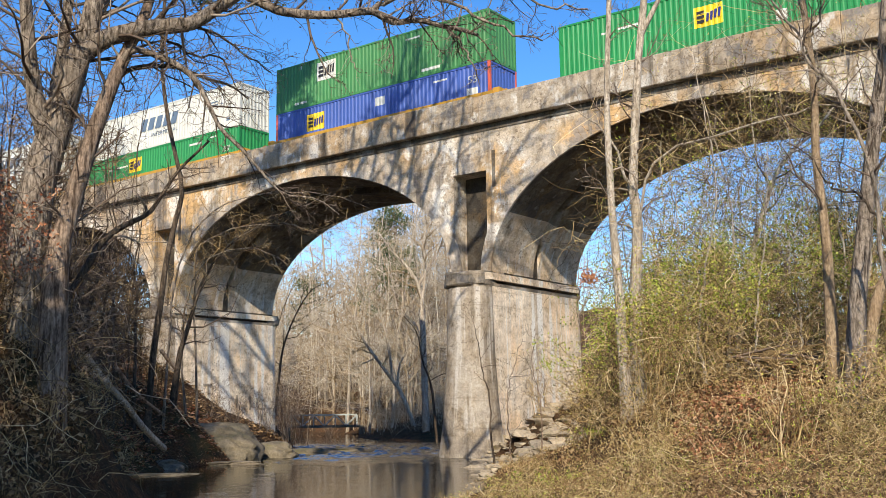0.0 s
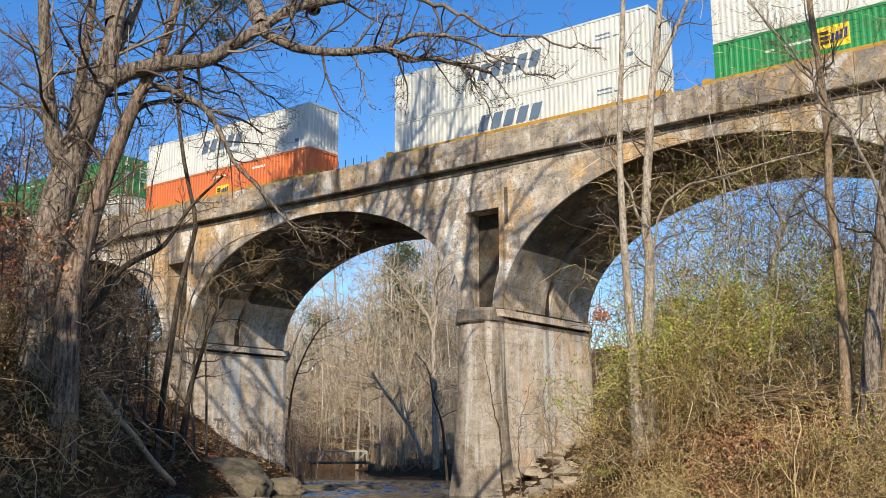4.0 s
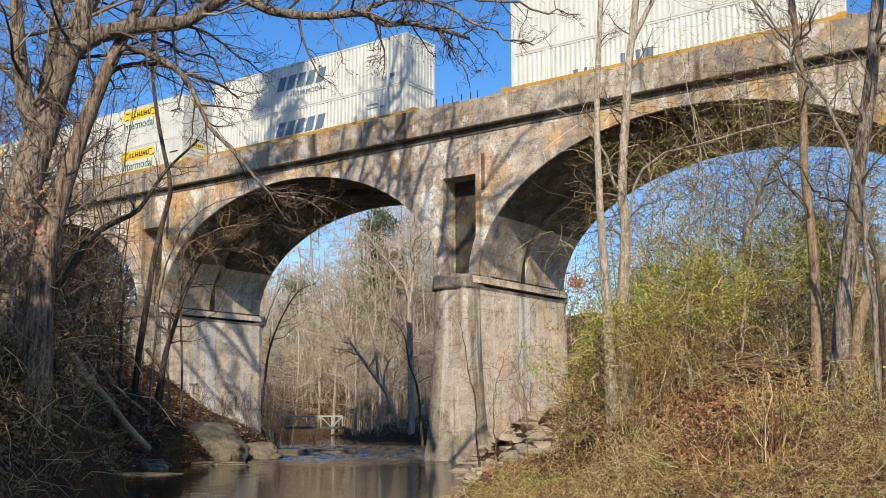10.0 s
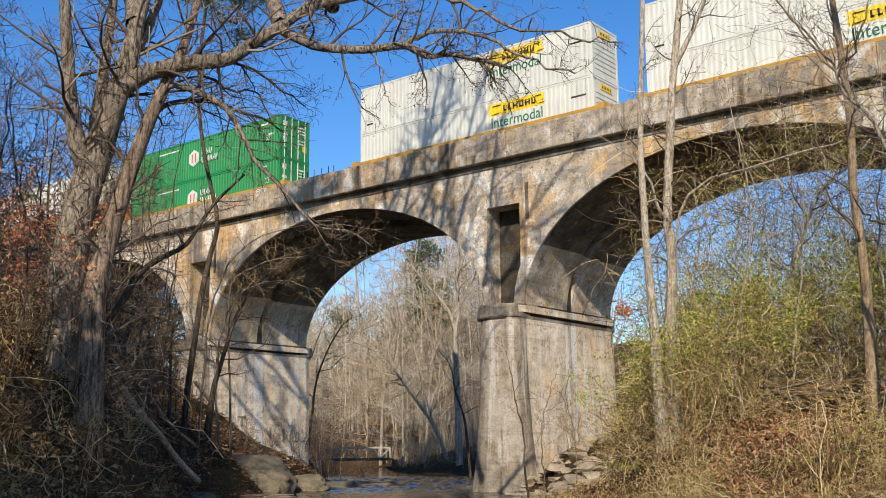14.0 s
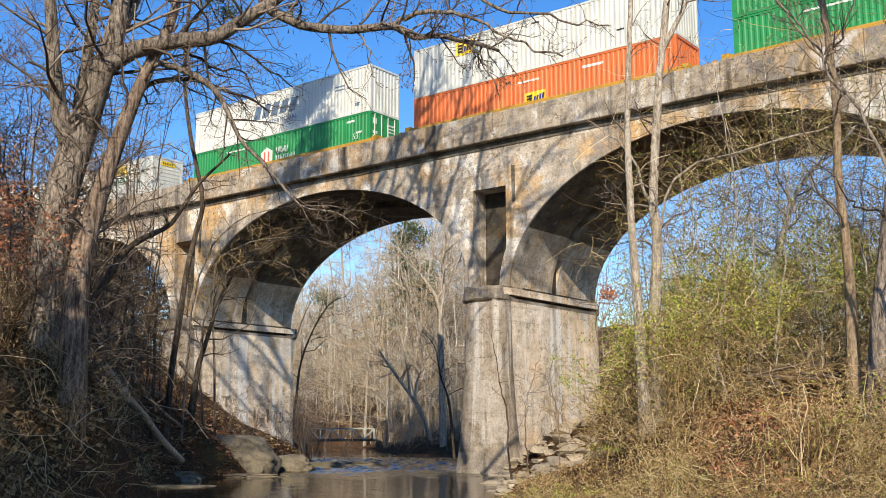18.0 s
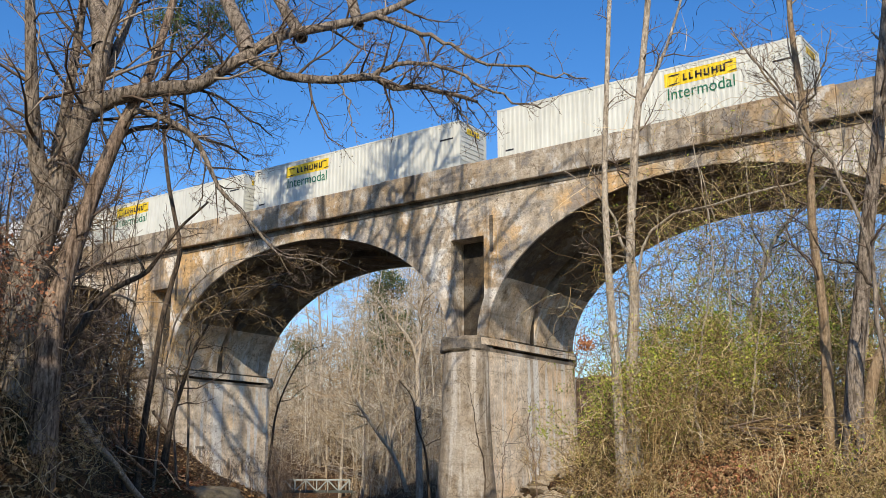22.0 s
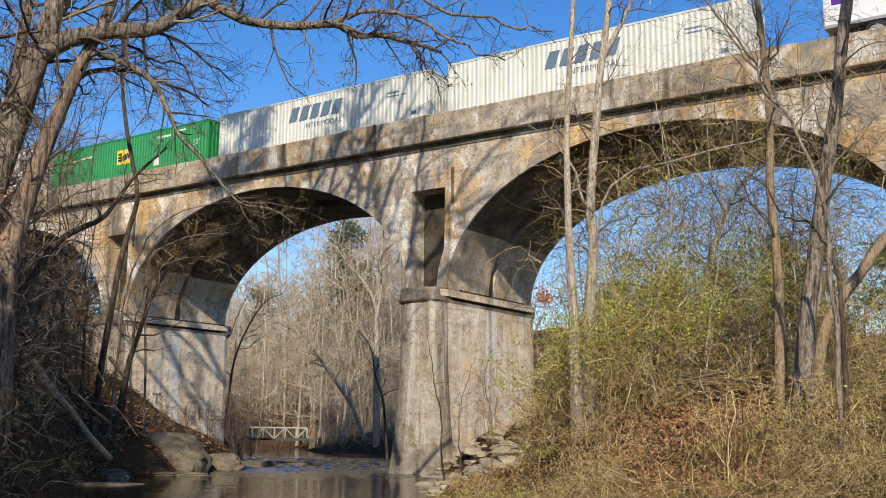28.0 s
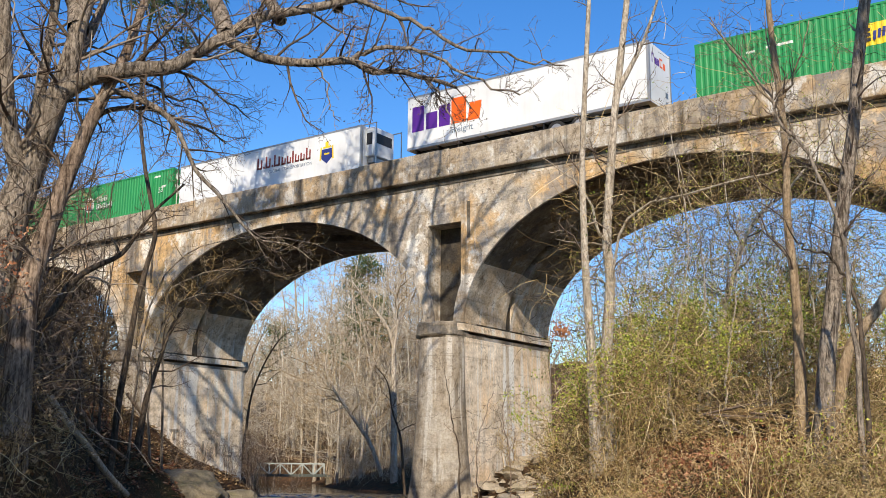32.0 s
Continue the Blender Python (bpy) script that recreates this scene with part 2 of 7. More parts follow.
TWIG_GREY = leafy("grey_crown_twigs", [(0.0, (0.16, 0.12, 0.085)), (0.5, (0.46, 0.39, 0.29)), (0.8, (0.68, 0.61, 0.49)), (1.0, (0.84, 0.79, 0.68))], 0.9)
TWIG_BROWN = leafy("golden_brown_canes", [(0.0, (0.03, 0.02, 0.012)), (0.5, (0.13, 0.085, 0.042)), (0.85, (0.3, 0.21, 0.1)), (1.0, (0.55, 0.43, 0.25))], 0.9)
TWIG_RED = leafy("reddish_twigs", [(0.0, (0.07, 0.035, 0.026)), (0.6, (0.2, 0.11, 0.08)), (1.0, (0.4, 0.27, 0.2))], 0.9)
LEAF_GREEN = leafy("privet_leaves", [(0.0, (0.045, 0.08, 0.012)), (0.3, (0.22, 0.3, 0.03)), (0.7, (0.46, 0.52, 0.07)), (1.0, (0.66, 0.65, 0.14))])
LEAF_OLIVE = leafy("olive_and_tan_leaves", [(0.0, (0.05, 0.055, 0.015)), (0.35, (0.22, 0.2, 0.04)), (0.7, (0.46, 0.37, 0.115)), (1.0, (0.7, 0.56, 0.26))])
LEAF_DRY = leafy("dry_leaves", [(0.0, (0.09, 0.045, 0.02)), (0.5, (0.28, 0.165, 0.075)), (1.0, (0.52, 0.37, 0.2))])
LEAF_TAN = leafy("dry_grass", [(0.0, (0.2, 0.14, 0.06)), (0.5, (0.38, 0.29, 0.14)), (1.0, (0.52, 0.43, 0.24))])
LEAF_RED = leafy("rust_leaves", [(0.0, (0.16, 0.05, 0.025)), (0.5, (0.42, 0.17, 0.08)), (1.0, (0.6, 0.34, 0.2))])
LEAF_WITHERED = leafy("withered_leaves", [(0.0, (0.05, 0.03, 0.022)), (0.6, (0.15, 0.085, 0.06)), (1.0, (0.32, 0.2, 0.14))])
LEAF_ORANGE = leafy("orange_leaves", [(0.0, (0.35, 0.12, 0.05)), (1.0, (0.62, 0.33, 0.17))])
PINE = leafy("pine_needles", [(0.0, (0.04, 0.075, 0.025)), (1.0, (0.14, 0.18, 0.06))])
WHITE = painted("white_paint", (0.68, 0.69, 0.63), 0.5, 0.28)
WHITE_SHEET = painted("white_trailer_sheet", (0.76, 0.77, 0.78), 0.4, 0.1)
GREEN = painted("green_paint", (0.02, 0.26, 0.075), 0.5, 0.15)
GREEN_FADED = painted("faded_green_paint", (0.06, 0.24, 0.08), 0.55, 0.2)
BLUE = painted("blue_paint", (0.06, 0.12, 0.42), 0.5, 0.15)
ORANGE = painted("orange_paint", (0.68, 0.17, 0.045), 0.5, 0.18)
RED_POST = painted("red_paint", (0.6, 0.12, 0.07), 0.5, 0.15)
YELLOW = painted("yellow_paint", (0.85, 0.6, 0.02), 0.45, 0.05)
CAR_YELLOW = painted("car_yellow_paint", (0.5, 0.28, 0.035), 0.65, 0.75)
BLACK = painted("black_paint", (0.025, 0.025, 0.028), 0.55, 0.1)
GREY_BLUE = painted("grey_blue_paint", (0.13, 0.19, 0.27), 0.5, 0.1)
TEXT_GREEN = painted("dark_green_paint", (0.01, 0.16, 0.09), 0.5, 0.0)
PURPLE = painted("purple_paint", (0.1, 0.02, 0.27), 0.45, 0.0)
LOGO_ORANGE = painted("logo_orange_paint", (0.9, 0.14, 0.01), 0.45, 0.0)
NAVY = painted("navy_paint", (0.03, 0.04, 0.2), 0.45, 0.0)
MAROON = painted("maroon_paint", (0.25, 0.05, 0.04), 0.5, 0.0)
STEEL = painted("grey_steel", (0.4, 0.4, 0.4), 0.45, 0.3, 0.6)
RUST = painted("rusty_steel", (0.16, 0.075, 0.04), 0.7, 0.4)
RUBBER = painted("rubber", (0.02, 0.02, 0.02), 0.75, 0.1)
FOOT_PALE = painted("pale_bridge_steel", (0.36, 0.4, 0.38), 0.55, 0.2)
FOOT_STEEL = painted("weathered_bridge_steel", (0.085, 0.1, 0.09), 0.6, 0.2)

# ---------------------------------------------------------------- mesh helpers
def mesh_of(name, verts, faces, material, smooth=False):
    me = bpy.data.meshes.new(name)
    me.from_pydata([tuple(v) for v in verts], [], [tuple(f) for f in faces])
    mats = material if isinstance(material, (list, tuple)) else [material]
    for m in mats:
        me.materials.append(m)
    if smooth:
        me.shade_smooth()
    me.update()
    return me


def part(name, data, material, parent=None, label="", smooth=False, kind=""):
    """One mesh object, under a thing or a part. data: (verts, faces) or a bmesh."""
    if isinstance(data, bmesh.types.BMesh):
        me = bpy.data.meshes.new(name)
        data.to_mesh(me)
        data.free()
        me.materials.append(material)
        if smooth:
            me.shade_smooth()
    elif isinstance(data, bpy.types.Mesh):
        me = data
    else:
        me = mesh_of(name, data[0], data[1], material, smooth)
    ob = new(name, me)
    if parent is not None:
        ob.parent = parent
    return tagged(ob, label, kind=kind)


def thing(name, m, label, category, group="", kind=""):
    ob = new(name)
    ob.empty_display_size = 0.3
    ob.matrix_basis = m
    return tagged(ob, label, category, group, kind)


def box(x0, x1, y0, y1, z0, z1, bevel=0.0):
    bm = bmesh.new()
    bmesh.ops.create_cube(bm, size=1, matrix=Matrix.LocRotScale(((x0 + x1) / 2, (y0 + y1) / 2, (z0 + z1) / 2), None, (x1 - x0, y1 - y0, z1 - z0)))
    if bevel:
        bmesh.ops.bevel(bm, geom=bm.edges[:], offset=bevel, segments=1, affect="EDGES")
    return bm


def boxes(*rows):
    """Several plain boxes as one (verts, faces)."""
    verts, faces = [], []
    for x0, x1, y0, y1, z0, z1 in rows:
        n = len(verts)
        verts += [(x, y, z) for z in (z0, z1) for x, y in ((x0, y0), (x1, y0), (x1, y1), (x0, y1))]
        faces += [(n + 3, n + 2, n + 1, n), (n + 4, n + 5, n + 6, n + 7)] + [(n + i, n + (i + 1) % 4, n + 4 + (i + 1) % 4, n + 4 + i) for i in range(4)]
    return verts, faces


def prism(outline, z0, z1, top_scale=1.0, centre=(0, 0)):
    """An upright prism over an outline (counter-clockwise), perhaps tapered."""
    n = len(outline)
    cx, cy = centre
    verts = [(x, y, z0) for x, y in outline] + [(cx + (x - cx) * top_scale, cy + (y - cy) * top_scale, z1) for x, y in outline]
    faces = [tuple(range(n - 1, -1, -1)), tuple(range(n, 2 * n))] + [(i, (i + 1) % n, n + (i + 1) % n, n + i) for i in range(n)]
    return verts, faces


class Tubes:
    """Gathers tapered tubes and leaves into one mesh."""

    def __init__(self):
        self.verts, self.faces = [], []

    def tube(self, path, radii, sides=5, knob=0.0):
        path = np.asarray(path, float)
        n = len(path)
        tan = np.gradient(path, axis=0)
        tan /= np.linalg.norm(tan, axis=1)[:, None] + 1e-9
        ref = np.array((0.31, 0.22, 0.93)) if abs(tan[0][2]) < 0.9 else np.array((1.0, 0.2, 0.1))
        a = np.cross(tan, ref)
        a /= np.linalg.norm(a, axis=1)[:, None] + 1e-9
        b = np.cross(tan, a)
        ang = np.arange(sides) * 2 * math.pi / sides
        r = np.asarray(radii, float)[:, None] * (1 + knob * np.random.uniform(-1, 1, (n, sides)))
        ring = path[:, None, :] + r[..., None] * (np.cos(ang)[None, :, None] * a[:, None, :] + np.sin(ang)[None, :, None] * b[:, None, :])
        base = len(self.verts)
        self.verts.extend(map(tuple, ring.reshape(-1, 3).tolist()))
        for i in range(n - 1):
            for k in range(sides):
                k2 = (k + 1) % sides
                self.faces.append((base + i * sides + k, base + i * sides + k2, base + (i + 1) * sides + k2, base + (i + 1) * sides + k))
        if sides > 3:
            self.faces.append(tuple(base + (n - 1) * sides + k for k in range(sides)))

    def leaf(self, at, size, broad=0.32):
        d = np.random.normal(size=3)
        d /= np.linalg.norm(d)
        s = np.cross(d, np.random.normal(size=3))
        s /= np.linalg.norm(s) + 1e-9
        at = np.asarray(at)
        w = size * broad
        n = len(self.verts)
        bend = np.cross(d, s) * size * 0.12
        for v in (at, at + d * size * 0.5 + s * w + bend, at + d * size, at + d * size * 0.5 - s * w + bend):
            self.verts.append(tuple(v.tolist()))
        self.faces.append((n, n + 1, n + 2, n + 3))

    def ribbon(self, p, q, w):
        """A flat sliver from p to q, for far-off twigs."""
        d = q - p
        s = np.cross(d, (0.6, -0.8, 0.05))
        s *= w / (np.linalg.norm(s) + 1e-9)
        n = len(self.verts)
        for v in (p - s, p + s, q + s * 0.4, q - s * 0.4):
            self.verts.append((v[0], v[1], v[2]))
        self.faces.append((n, n + 1, n + 2, n + 3))

    def data(self):
        return self.verts, self.faces


# ---------------------------------------------------------------- ground and water
def view_axes(x, y):
    return 0.8 * x + 0.6 * y, -0.6 * x + 0.8 * y


def from_axes(r, f):
    return 0.8 * r - 0.6 * f, 0.6 * r + 0.8 * f


SHORE_F = (-60, 0, 28, 35, 37, 45, 48, 58, 64, 72, 88, 100, 108, 116, 122, 400)
SHORE_L = (-9, -6.6, -7.9, -13, -11.8, -11.6, -9.8, -9.8, -9.2, -10.2, -13, -15.4, -18, -28, -54, -320)
SHORE_RF = (-60, 0, 20, 30, 37, 46, 54, 70, 78, 82, 86, 95, 105, 115, 122, 130, 400)
SHORE_R = (-3, -3, -1.5, 0.4, 0.8, 2.2, 1.5, 1.0, 0.3, -3, -6.5, -8.6, -9.4, -13, -22, -44, -300)
LEFT_D = (0, 0.5, 1.5, 4, 8, 14, 30, 80, 400)
LEFT_Z = (0, 0.6, 1.7, 3.6, 6.0, 7.6, 9.0, 10.5, 14)
RIGHT_D = (0, 0.5, 1.5, 4, 8, 16, 40, 80, 400)
RIGHT_Z = (0, 0.12, 0.32, 0.9, 2.0, 3.2, 5.0, 6.5, 12)


def ground_z(x, y):
    """Height of the ground, before small bumps. Works on numbers and arrays."""
    r, f = view_axes(np.asarray(x, float), np.asarray(y, float))
    left = np.interp(f, SHORE_F, SHORE_L) - r
    right = r - np.interp(f, SHORE_RF, SHORE_R)
    z = np.where(left > 0, np.interp(left, LEFT_D, LEFT_Z) * (1 - (1 - np.interp(f, (48, 57, 75, 90), (1, 0.6, 0.6, 0.8))) * np.clip(1 - (left - 4) / 6, 0, 1)), np.where(right > 0, np.interp(right, RIGHT_D, RIGHT_Z) * np.interp(f, (0, 16, 22, 30, 45), (0.25, 0.3, 0.55, 1.0, 1.15)), 0))
    z = z + (16 + 5 * np.sin(0.043 * r + 1) * np.sin(0.03 * f) + 2 * np.sin(0.17 * r)) * np.clip((f - 125) / 150, 0, 1) ** 2 * (np.minimum(left, right) < 0) * (np.maximum(left, right) > 6)
    z = z + 1.5 * np.exp(-((r - 5.2) / 2.6) ** 2 - ((f - 50.5) / 3.6) ** 2) * np.clip(right, 0, 1)
    z = z + 2.5 * np.exp(-((r + 10.2) / 2.1) ** 2 - ((f - 24.6) / 3.4) ** 2) * np.clip(left, 0, 1)
    z = z + 1.5 * np.exp(-((r - 9.0) / 5.0) ** 2 - ((f - 30.5) / 5.0) ** 2) * np.clip(right / 4, 0, 1)
    bed = np.maximum(np.minimum(-left, -right), 0)
    z = z - np.minimum(bed * 0.5, 0.9)
    return z


def bumps(x, y):
    return 0.22 * np.sin(0.9 * x + 0.4 * y) * np.sin(0.7 * y - 0.3 * x) + 0.1 * np.sin(2.3 * x + 1.1 * y) * np.sin(1.9 * y)


def top_z(x, y):
    g = ground_z(x, y)
    return g + bumps(np.asarray(x, float), np.asarray(y, float)) * np.clip(g / 1.0, 0, 1)


WATER_Z = 0.16


def build_ground():
    line = np.concatenate([-np.geomspace(900, 66, 14), np.arange(-64, 130, 1.6), np.geomspace(132, 900, 14)])
    lr = np.concatenate([-np.geomspace(900, 62, 14), np.arange(-60, 60, 1.2), np.geomspace(62, 900, 14)])
    R, Fw = np.meshgrid(lr, line)
    X, Y = from_axes(R, Fw)
    Z = top_z(X, Y)
    verts = np.stack([X, Y, Z], -1).reshape(-1, 3).tolist()
    n, m = R.shape
    faces = [(i * m + j, i * m + j + 1, (i + 1) * m + j + 1, (i + 1) * m + j) for i in range(n - 1) for j in range(m - 1)]
    ob = part("ground", (verts, faces), GROUND, None, "wooded creek banks covered in brown leaf litter", True, "structure")
    ob["category"] = "ground"
    f = np.concatenate([np.arange(-58, 22, 3.0), np.arange(22, 46, 0.4), np.arange(46, 78, 0.2), np.arange(78, 300, 3.0)])
    verts, faces = [], []
    n = 70
    for v in f:
        a, b = np.interp(v, SHORE_F, SHORE_L) - 0.9, np.interp(v, SHORE_RF, SHORE_R) + 2.0
        # smooth pool near by, a riffle over the ledges under the viaduct
        amp = np.interp(v, (22, 44, 51, 56, 70, 77), (0.003, 0.012, 0.07, 0.18, 0.18, 0.03)) if 22 < v < 78 else 0.0
        for s in range(n + 1):
            x, y = from_axes(a + (b - a) * s / n, v)
            z = WATER_Z
            if amp:
                z += amp * (noise.noise(Vector((x * 1.1, y * 1.1, 0))) + 0.7 * noise.noise(Vector((x * 2.6, y * 2.6, 4))))
            verts.append((x, y, z))
    for i in range(len(f) - 1):
        for s in range(n):
            faces.append((i * (n + 1) + s, i * (n + 1) + s + 1, (i + 1) * (n + 1) + s + 1, (i + 1) * (n + 1) + s))
    ob = part("water", (verts, faces), WATER, None, "shallow brown creek water with small ripples", True, "structure")
    ob["category"] = "water"


build_ground()

# ---------------------------------------------------------------- the viaduct
FACE, BACK, JOINT = 42.2, 50.75, 46.15
PITCH, HALF, SPRING, RISE = 24.6, 11.08, 9.25, 6.8
PIERS = [-103.63, -79.03, -54.43, -29.83, -5.23, 19.37]
WALL_TOP, CORNICE_TOP, PARAPET_TOP = 16.95, 17.3, 18.37
viaduct = thing("railway_viaduct", pose(0, 0, 0), "tall weathered concrete arch railway viaduct over the creek", "bridge")


def arch_z(dx):
    return SPRING + RISE * math.sqrt(max(0.0, 1 - (dx / HALF) ** 2))


def build_bay(x_left, x_right):
    """Walls and barrel of the arch between two piers' centres."""
    cx = (x_left + x_right) / 2
    steps = 56
    xs = [cx - HALF * math.cos(math.pi * i / steps) for i in range(steps + 1)]
    zs = [arch_z(x - cx) for x in xs]
    # the rear barrel was built a little flatter
    rear = [SPRING + (z - SPRING) * (RISE - 0.28) / RISE for z in zs]
    for name, y0, y1, curve in (("spandrel_wall", FACE, FACE + 0.55, zs), ("spandrel_wall", BACK - 0.55, BACK, rear)):
        verts, faces = [], []
        for x, z in zip(xs, curve):
            verts += [(x, y0, z), (x, y0, WALL_TOP), (x, y1, z), (x, y1, WALL_TOP)]
        for i in range(steps):
            a, b = 4 * i, 4 * i + 4
            faces += [(a, b, b + 1, a + 1), (b + 2, a + 2, a + 3, b + 3)]
        part(name, (verts, faces), CONCRETE, viaduct)
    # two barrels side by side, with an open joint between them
    # low spans get the sunlit tone, the rest the shaded one
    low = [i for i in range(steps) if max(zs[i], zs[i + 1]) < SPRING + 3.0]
    runs = (("arch_barrel", [i for i in range(steps) if i not in low], SHADED_SOFFIT, "board-marked arch underside, toned dark as shaded"),
            ("arch_haunch", [i for i in low if i < steps / 2], SUNLIT_HAUNCH, "lime-streaked haunch of the arch, toned pale as sunlit"),
            ("arch_haunch", [i for i in low if i > steps / 2], SUNLIT_HAUNCH, "lime-streaked haunch of the arch, toned pale as sunlit"))
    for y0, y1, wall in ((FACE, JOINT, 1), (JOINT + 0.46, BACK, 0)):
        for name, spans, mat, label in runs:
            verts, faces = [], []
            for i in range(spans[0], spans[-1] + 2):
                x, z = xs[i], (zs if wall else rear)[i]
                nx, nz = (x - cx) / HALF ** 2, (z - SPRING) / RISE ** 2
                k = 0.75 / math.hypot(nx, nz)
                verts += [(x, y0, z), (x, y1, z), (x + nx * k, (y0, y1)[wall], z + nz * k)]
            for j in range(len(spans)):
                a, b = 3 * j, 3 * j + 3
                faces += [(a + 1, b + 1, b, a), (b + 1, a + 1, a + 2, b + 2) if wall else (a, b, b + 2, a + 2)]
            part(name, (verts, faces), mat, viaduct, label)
    # dark sheet that closes the open joint from behind
    verts, faces = [], []
    for x, z in zip(xs, zs):
        nx, nz = (x - cx) / HALF ** 2, (z - SPRING) / RISE ** 2
        k = 0.7 / math.hypot(nx, nz)
        verts += [(x + nx * k, JOINT - 0.1, z + nz * k), (x + nx * k, JOINT + 0.56, z + nz * k)]
    part("joint_seal", (verts, [(2 * i + 1, 2 * i + 3, 2 * i + 2, 2 * i) for i in range(steps)]), DARK_CONCRETE, viaduct, "dark back of the open joint between two barrels")
    # edge ring, a little proud of the wall
    for y0, y1 in ((FACE - 0.035, FACE + 0.1),):
        verts, faces = [], []
        for x, z in zip(xs, zs):
            nx, nz = (x - cx) / HALF ** 2, (z - SPRING) / RISE ** 2
            k = 0.62 / math.hypot(nx, nz)
            q = min(z + nz * k, WALL_TOP - 0.02)
            verts += [(x, y0, z - 0.004), (x + nx * k, y0, q), (x + nx * k, y1, q), (x, y1, z - 0.004)]
        for i in range(steps):
            a, b = 4 * i, 4 * i + 4
            faces += [(a, b, b + 1, a + 1), (a + 1, b + 1, b + 2, a + 2), (b + 3, b, a, a + 3)]
        part("arch_ring", (verts, faces), CONCRETE, viaduct)


def build_pier(px):
    hw = PITCH / 2 - HALF
    nose = 0.75
    out = [(-hw, FACE), (-hw + 0.15, FACE - nose * 0.55), (-hw + 0.55, FACE - nose), (hw - 0.55, FACE - nose), (hw - 0.15, FACE - nose * 0.55), (hw, FACE),
           (hw, BACK), (hw - 0.15, BACK + nose * 0.55), (hw - 0.55, BACK + nose), (-hw + 0.55, BACK + nose), (-hw + 0.15, BACK + nose * 0.55), (-hw, BACK)]
    mid = (FACE + BACK) / 2
    flat = [(-hw, FACE), (hw, FACE)] + out[6:]
    base = [(px + x * 1.07, mid + (y - mid) * 1.025) for x, y in flat]
    shaft = part("pier", prism(base, -1.5, 8.55, 1 / 1.03, (px, mid)), PALE_CONCRETE, viaduct, "concrete pier with a blunt cutwater")
    # half-round cutwater, battered towards the water
    verts, n = [], 18
    for j in range(12):
        z = -1.5 + 10.0 * j / 11
        rad = np.interp(z, (-1.5, 0.2, 2.5, 5.0, 8.5), (1.95, 1.84, 1.56, 1.36, 1.26))
        for i in range(n + 1):
            a = math.pi * i / n
            k = 1 + 0.02 * noise.noise(Vector((3 * math.cos(a) + px, 3 * math.sin(a), z * 0.8)))
            verts.append((px - rad * k * math.cos(a), FACE - 0.05 - rad * 0.82 * k * math.sin(a) + 0.05 * (i in (0, n)), z))
    m = n + 1
    faces = [(j * m + i, j * m + i + 1, (j + 1) * m + i + 1, (j + 1) * m + i) for j in range(11) for i in range(n)] + [tuple(range(11 * m, 12 * m))]
    k = len(verts)
    verts += [v for j in range(12) for v in (verts[j * m + n], verts[j * m])]
    faces += [(k + 2 * j, k + 2 * j + 1, k + 2 * j + 3, k + 2 * j + 2) for j in range(11)]
    part("cutwater", (verts, faces), NOSE_CONCRETE, shaft, "grey water-stained rounded cutwater", True)
    verts = []
    for j in range(15):
        z = 8.48 * j / 14
        out_x = px + np.interp(z, (-1.5, 8.55), (1.07, 1.07 / 1.03)) * hw + 0.008
        w0, w1 = (noise.noise(Vector((px, z * 1.3, k))) * 0.25 for k in (0.0, 5.0))
        verts += [(out_x, JOINT - 0.35 + w0, z), (out_x, JOINT + 0.7 + w1, z)]
    part("lime_streak", (verts, [(2 * j, 2 * j + 1, 2 * j + 3, 2 * j + 2) for j in range(14)]), LIMED_CONCRETE, shaft, "white lime streak below the arch joint")
    grow = [(px + x * 1.07 - 0.06, mid + (y - mid) * 1.06) for x, y in out]
    verts, faces = prism([(px + x * 1.03, mid + (y - mid) * 1.01) for x, y in out], 8.5, 8.72, 1.0)
    part("cap_moulding", (verts, faces), CAP_CONCRETE, shaft)
    part("pier_cap", prism([(px + x * 1.1, mid + (y - mid) * 1.01) for x, y in out], 8.88, 9.22, 1.0, (px, mid)), PALE_CONCRETE, shaft, "projecting pier cap slab")
    for front in (True, False):
        pts = grow[:6] if front else grow[6:]
        edge = FACE + 0.45 if front else BACK - 0.45
        pts = [(pts[0][0], edge)] + pts + [(pts[-1][0], edge)]
        bm = bmesh.new()
        ring = [[bm.verts.new((x, y + (0.06 if z in (8.62, 9.28) else 0) * (1 if front else -1), z)) for x, y in pts] for z in (8.62, 8.7, 8.94, 9.0, 9.22, 9.28)]
        n = len(pts)
        for lo, hi in zip(ring, ring[1:]):
            for i in range(n):
                bm.faces.new((lo[i], lo[(i + 1) % n], hi[(i + 1) % n], hi[i]))
        bm.faces.new(ring[-1])
        bm.faces.new(ring[0][::-1])
        bmesh.ops.subdivide_edges(bm, edges=bm.edges[:], cuts=2, use_grid_fill=True)
        for v in bm.verts:
            v.co += Vector((noise.noise(v.co * 1.9), noise.noise(v.co * 1.9 + Vector((7, 0, 0))), noise.noise(v.co * 2.3 + Vector((0, 9, 0))))) * 0.1
        part("nose_cap", bm, CAP_CONCRETE, shaft, "chipped dark cap block over the cutwater")
    # end wall over the cap, with an open niche
    n0, n1, top, deep = -1.05, 1.03, 14.52, 1.15
    e0, e1 = -hw - 0.004, hw + 0.004
    rows = [(px + e0, px + n0, FACE, FACE + deep, SPRING - 0.03, top), (px + n1, px + e1, FACE, FACE + deep, SPRING - 0.03, top)]
    part("pilaster_jamb", boxes(*rows[:1]), CONCRETE, viaduct)
    part("pilaster_jamb", boxes(*rows[1:]), CONCRETE, viaduct)
